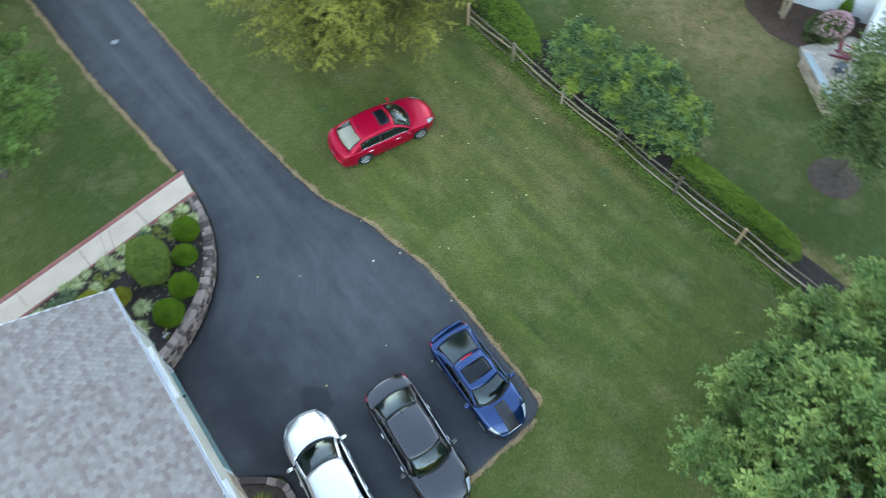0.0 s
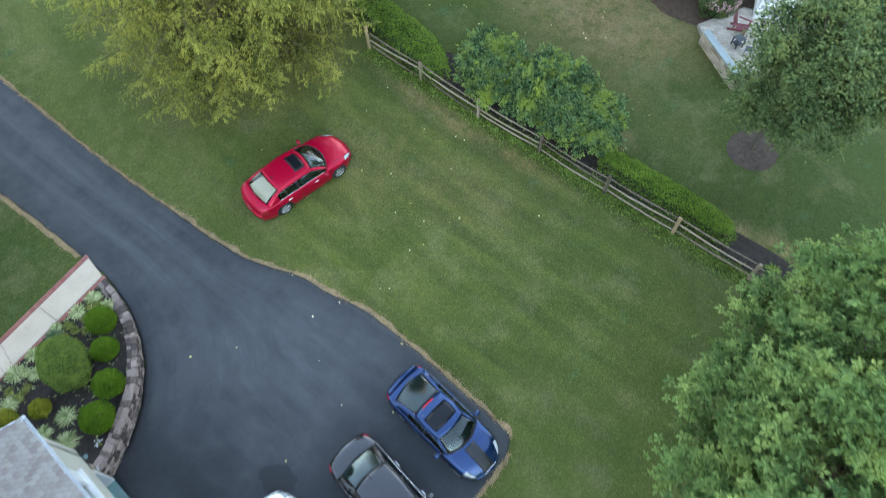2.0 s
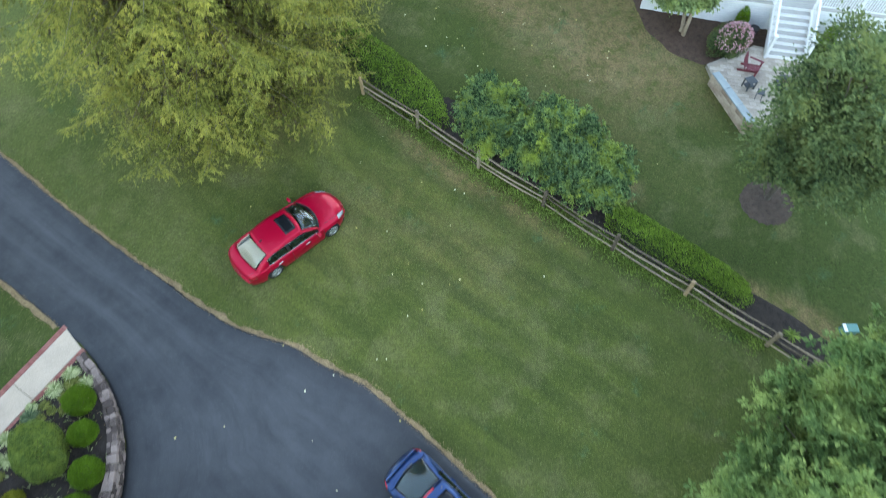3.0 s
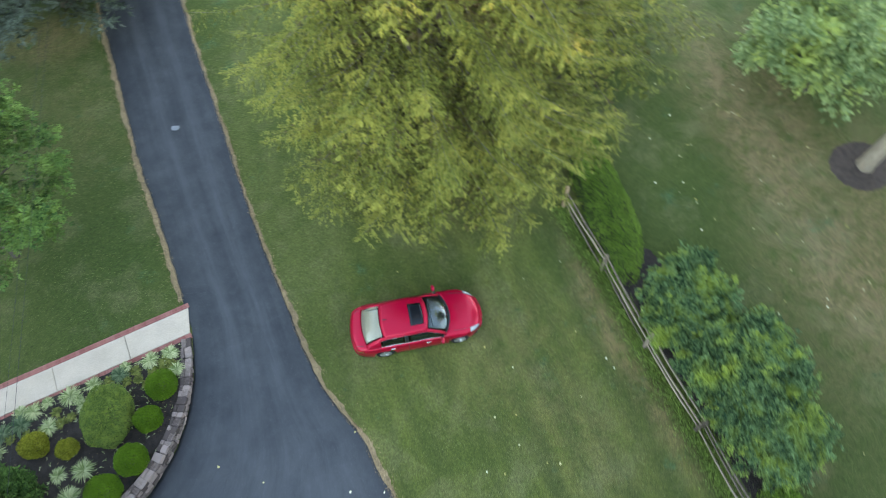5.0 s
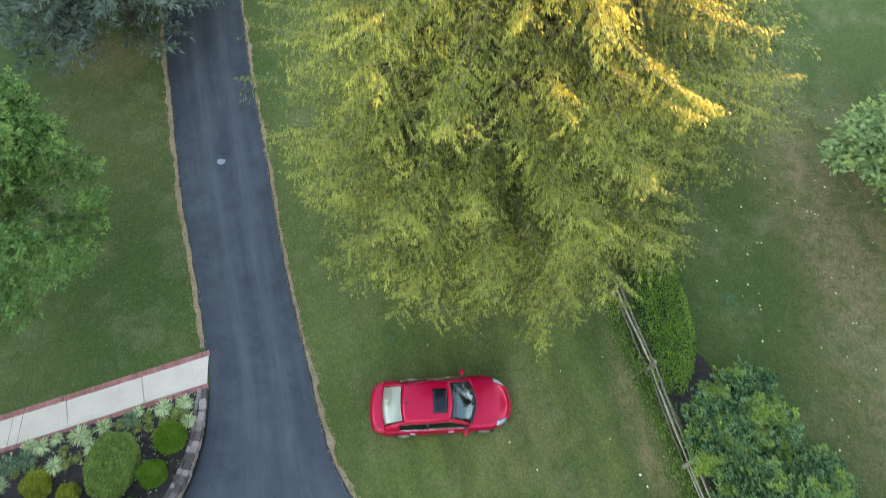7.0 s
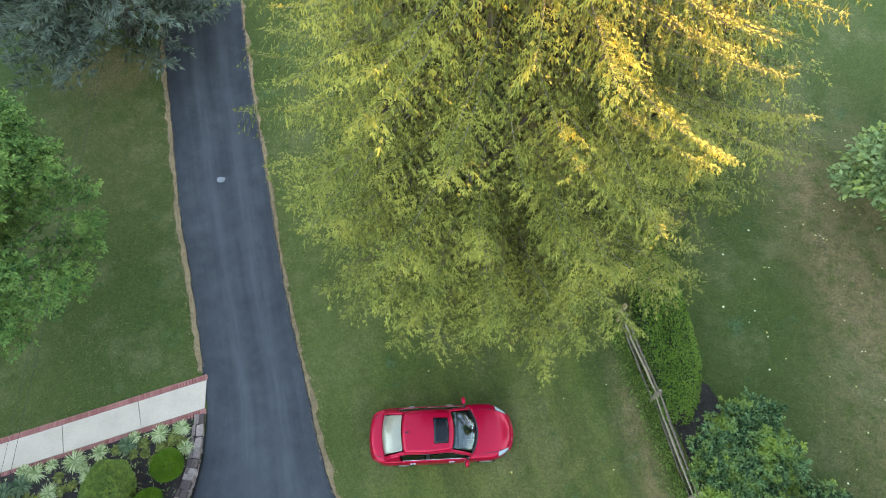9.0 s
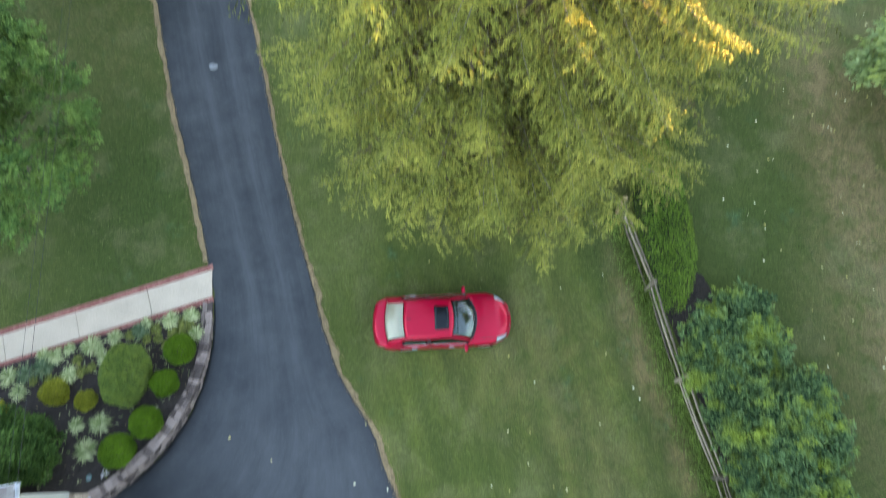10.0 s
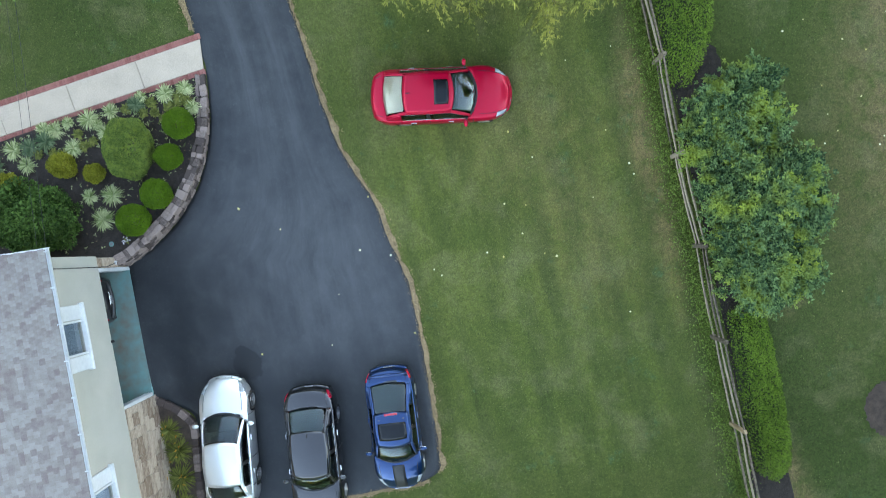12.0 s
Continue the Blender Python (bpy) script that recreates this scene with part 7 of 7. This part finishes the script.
shrub("conifer_shrub", "small upright green conifer beside the deck", 23.2, 1.45, gz1(23.2, 1.45), (0.28, 0.28, 0.7), BOX_GREEN, 1800, 0.06, 730, 0.08, 4)
shrub("conifer_shrub", "small upright green conifer beside the deck", 25.4, -1.9, gz1(25.4, -1.9), (0.3, 0.3, 0.75), BOX_GREEN, 1800, 0.06, 731, 0.08, 4)
tuft("fern_clump", "small bright green clump in dark mulch by the fence", 11.85, -9.7, gz1(11.85, -9.7) + 0.03, 0.36, WEED, 50, 740)

ubox = tagged(empty("garden_bin", pose(13.5, -10.87, gz1(13.5, -10.87), 0, 0, -40)), "small teal and white plastic garden bin on the lawn", "bin")
part("tub", box_bm((0.50, 0.30, 0.32), (0, 0, 0.16), 0.04), TEAL_BIN, ubox)
part("lid", box_bm((0.54, 0.34, 0.06), (0, 0, 0.35), 0.02), TEAL_BIN, ubox)
part("label_panel", box_bm((0.12, 0.31, 0.005), (-0.21, 0, 0.384)), VINYL, ubox, "white panel")

# ---- small things ----
build_veneer()


def build_leaves():
    """Single fallen leaves, pale and yellow."""
    r = np.random.default_rng(31)
    pts = [(4.22, 6.51), (5.66, 4.15), (5.27, 1.82), (6.62, -2.21), (1.57, -0.12), (-0.31, -0.73), (-1.86, -0.22), (-3.73, -1.62), (-7.29, 1.43), (14.0, -1.48), (11.6, 7.45), (12.29, 11.35), (11.56, 9.64), (3.6, -0.15), (-5.8, 0.7), (6.5, 3.0), (-1.0, -3.0)]
    pts += [(r.uniform(10.2, 17.5), r.uniform(3, 19)) for k in range(75)] + [(r.uniform(-1, 7), r.uniform(-6, 8)) for k in range(14)] + [(r.uniform(-8, -2), r.uniform(-5, 3)) for k in range(5)]
    p = np.array(pts)
    n = len(p)
    on_drive = (p[:, 0] < spline(RIGHT, p[:, 1])) & (p[:, 0] > spline(LEFT, p[:, 1]))
    pos = np.stack([p[:, 0], p[:, 1], gz(p[:, 0], p[:, 1]) + np.where(on_drive, 0.045, 0.025)], -1)
    v, f = scatter([(-0.5, 0, 0.1), (0, 0.4, 0), (0.5, 0, 0.12), (0, -0.4, 0)], LEAF_F, pos, r.normal(size=(n, 3)) * [1, 1, 0.15], r.normal(size=(n, 3)) * 0.15 + [0, 0, 1], r.uniform(0.055, 0.115, n))
    tagged(npmesh("fallen_leaves", v, f, FALLEN), "scattered pale yellow fallen leaves on the lawn", "leaves", kind="stuff")


FALLEN = material("fallen_leaf", (0.45, 0.36, 0.10), (0.80, 0.76, 0.50), grain=10, bump=0.0, rough=0.8, spread=0.6, islands=True)
build_leaves()

# a metal cover in the asphalt
COVER = material("grey_metal_cover", (0.15, 0.155, 0.16), (0.26, 0.265, 0.27), grain=30, bump=0.3, rough=0.7, metal=0.2)


cover = tagged(part("drain_cover", tube_bm([(-9.09, 15.45, gz1(-9.09, 15.45) + 0.02), (-9.09, 15.45, gz1(-9.09, 15.45) + 0.05)], [0.17, 0.17], 20), COVER), "small round grey metal cover in the asphalt", "cover")


def build_weeds():
    """Taller grass and vines along the fence line."""
    r = np.random.default_rng(41)
    pos = []
    for (xa, ya), (xb, yb) in zip(POSTS[:7], POSTS[1:7]):
        for k in range(2200):
            u = r.random()
            o = abs(r.normal(0, 0.30)) * (1 if r.random() < 0.2 else -1)
            pos.append((xa + (xb - xa) * u + o, ya + (yb - ya) * u, 0))
    for (cx, cy, s, n) in ((7.35, 6.5, 0.22, 220), (7.3, 6.1, 0.18, 120), (8.9, 0.3, 0.25, 160), (9.35, -2.6, 0.2, 160), (9.15, -0.6, 0.25, 160), (8.0, 3.6, 0.25, 160), (10.3, -6.6, 0.15, 60)):
        for k in range(n):
            pos.append((cx + r.normal(0, s), cy + r.normal(0, s), abs(r.normal(0, 0.35))))
    p = np.array(pos)
    p[:, 2] += gz(p[:, 0], p[:, 1]) + 0.01
    n = len(p)
    v, f = scatter(LEAF, LEAF_F, p, r.normal(size=(n, 3)) * [1, 1, 0.5] + [0, 0, 0.7], r.normal(size=(n, 3)) + [0, 0, 0.6], r.uniform(0.035, 0.09, n))
    tagged(npmesh("weeds", v, f, WEED), "taller bright grass and vines along the fence", "weeds", kind="stuff")


build_weeds()


# overhead service cables from the house
CABLE = material("black_cable", (0.01, 0.01, 0.01), (0.02, 0.02, 0.02), grain=10, bump=0.0, rough=0.6)


def cable(points, sag, r):
    a, b = Vector(points[0]), Vector(points[1])
    pts = [a.lerp(b, u) - Vector((0, 0, sag * 4 * u * (1 - u))) for u in np.linspace(0, 1, 25)]
    return tagged(part("overhead_cable", tube_bm(pts, r, 5), CABLE, smooth=True), "thin black overhead cable", "cable", "overhead cables")


cable([(-10.24, 0.05, 5.95), (-8.72, 45.0, 17.1)], 0.05, 0.005)
cable([(-10.5, 0.0, 5.9), (-9.05, 45.0, 16.9)], 0.1, 0.004)


def build_litter():
    """Dry bits, twigs and seedlings strewn over the planted mulch."""
    r = np.random.default_rng(91)
    n = 6500
    x, y = r.uniform(-16.5, -8.4, n), r.uniform(-0.4, 6.6, n)
    d = (WALK_B - WALK_A).normalized()
    ed = np.array(BED_EDGE)[::-1]
    near_walk = np.clip((y - 2.5) / 3.5, 0.1, 1)
    keep = (x < np.interp(y, ed[:, 1], ed[:, 0]) - 0.35) & (y < WALK_A.y + (x - WALK_A.x) * d.y / d.x - 0.8) & (y > (x + 11.34) * 0.187 + 0.1) & (r.random(n) < near_walk)
    x, y = x[keep], y[keep]
    for name, label, mat, pick, size, rise in (("dry_litter", "tan dry bits and twigs on the mulch", DEAD_GRASS, slice(0, None, 2), (0.03, 0.09), 0.2), ("seedlings", "low green seedlings in the mulch", PALE_GRASS, slice(1, None, 2), (0.06, 0.13), 0.8)):
        px, py = x[pick], y[pick]
        m = len(px)
        rep = 3 if rise > 0.5 else 1
        p = np.repeat(np.stack([px, py, bed_z(px, py) + 0.035], -1), rep, 0)
        v, f = scatter([(0, 0.1, 0), (0.5, 0.14, 0.05), (1, 0, 0), (0.5, -0.14, 0.05)], LEAF_F, p, r.normal(size=(m * rep, 3)) * [1, 1, 0.2] + [0, 0, rise * 0.6], r.normal(size=(m * rep, 3)) * 0.4 + [0, 0, 1], r.uniform(*size, m * rep))
        tagged(npmesh(name, v, f, mat), label, "litter", kind="stuff")


build_litter()
disc = tagged(empty("plastic_lid", pose(-11.5, 0.17, bz(-11.5, 0.17) + 0.045)), "small round teal plastic lid lying on mulch", "lid")
part("rim", tube_bm([(0.075 * math.cos(a), 0.075 * math.sin(a), 0) for a in np.linspace(0, 6.283, 21)], 0.014, 6), TEAL_BIN, disc, smooth=True)
part("plate", tube_bm([(0, 0, -0.012), (0, 0, 0.006)], [0.07, 0.07], 20), COVER, disc)
WHITE_PETAL = leafy("white_petals", (0.55, 0.5, 0.52), (0.85, 0.8, 0.84))
fl = tuft("white_flower", "small clump of white and pale pink flowers in mulch", -10.95, 0.3, bz(-10.95, 0.3) + 0.02, 0.14, SHOOT, 26, 811, width=0.03)
g = np.random.default_rng(5)
v0, f0 = scatter(LEAF, LEAF_F, np.repeat(g.normal(0, 0.07, (9, 3)) * [1, 1, 0.3] + [0, 0, 0.13], 5, 0), g.normal(size=(45, 3)), np.tile((0, 0, 1.0), (45, 1)), np.full(45, 0.06))
npmesh("blossom", v0, f0, WHITE_PETAL, fl, "white and pale pink blossom")

# the garage car's tail, in the open garage
car("dark_car", "dark car parked inside the open garage", HOUSE @ pose(-2.80, -1.05, 0.0, 0, 0, 180), TAN_PAINT, 4.6, 1.8, 1.45, 2.7, (-1.8, -1.1, 0.4, 1.15))


# ---- grass: short blades over the mown lawn ----
def build_grass():
    r = np.random.default_rng(55)
    n = 130000
    x, y = r.uniform(-17.5, 20.5, n), r.uniform(-12.5, 21, n)
    drive = (x < spline(RIGHT, y) + 0.06) & (x > spline(LEFT, y) - 0.08) & (y > -8.4 + 0.215 * np.minimum(x + 0.5, 0))
    d = (WALK_B - WALK_A).normalized()
    walk_y = WALK_A.y + (x - WALK_A.x) * d.y / d.x
    bed = (x < -8.2) & (y < walk_y + 0.75)
    rail = np.interp(y, [-9.4, 9.4], [10.9, 6.55])
    strip = (x > rail - 0.05) & (x < rail + 2.2) & (y < 7.9)
    ring = ((x - 15.95) ** 2 + (y + 5.62) ** 2 < 1.15) | ((x - 19.2) ** 2 + (y - 9.3) ** 2 < 1.5)
    patio = (x > 17.9) & (y < 1.2)
    bald = ((x - 2.6) ** 2 + (y - 14) ** 2 < 30) | ((x > 13.2) & (x < 17.2) & (y > 2) & (r.random(n) < 0.55))
    thin = (x > rail + 1.5) & (r.random(n) < 0.65)
    keep = ~(drive | bed | strip | ring | patio | bald | thin) & (y > -12.5)
    x, y = x[keep], y[keep]
    n = len(x)
    pos = np.stack([x, y, gz(x, y) + 0.002], -1)
    ahead = np.stack([r.normal(size=n), r.normal(size=n), r.uniform(0.25, 1.0, n)], -1)
    above = r.normal(size=(n, 3)) + [0, 0, 0.8]
    v, f = scatter([(0, 0.16, 0), (0.5, 0.2, 0.05), (1, 0, -0.05), (0.5, -0.2, 0.05)], LEAF_F, pos, ahead, above, r.uniform(0.035, 0.075, n))
    tagged(npmesh("grass_blades", v, f, BLADES), "short mown green grass", "grass", kind="stuff")


BLADES = leafy("grass_blades", (0.055, 0.078, 0.019), (0.185, 0.205, 0.068), patch=0.5, vary=0.4)
build_grass()
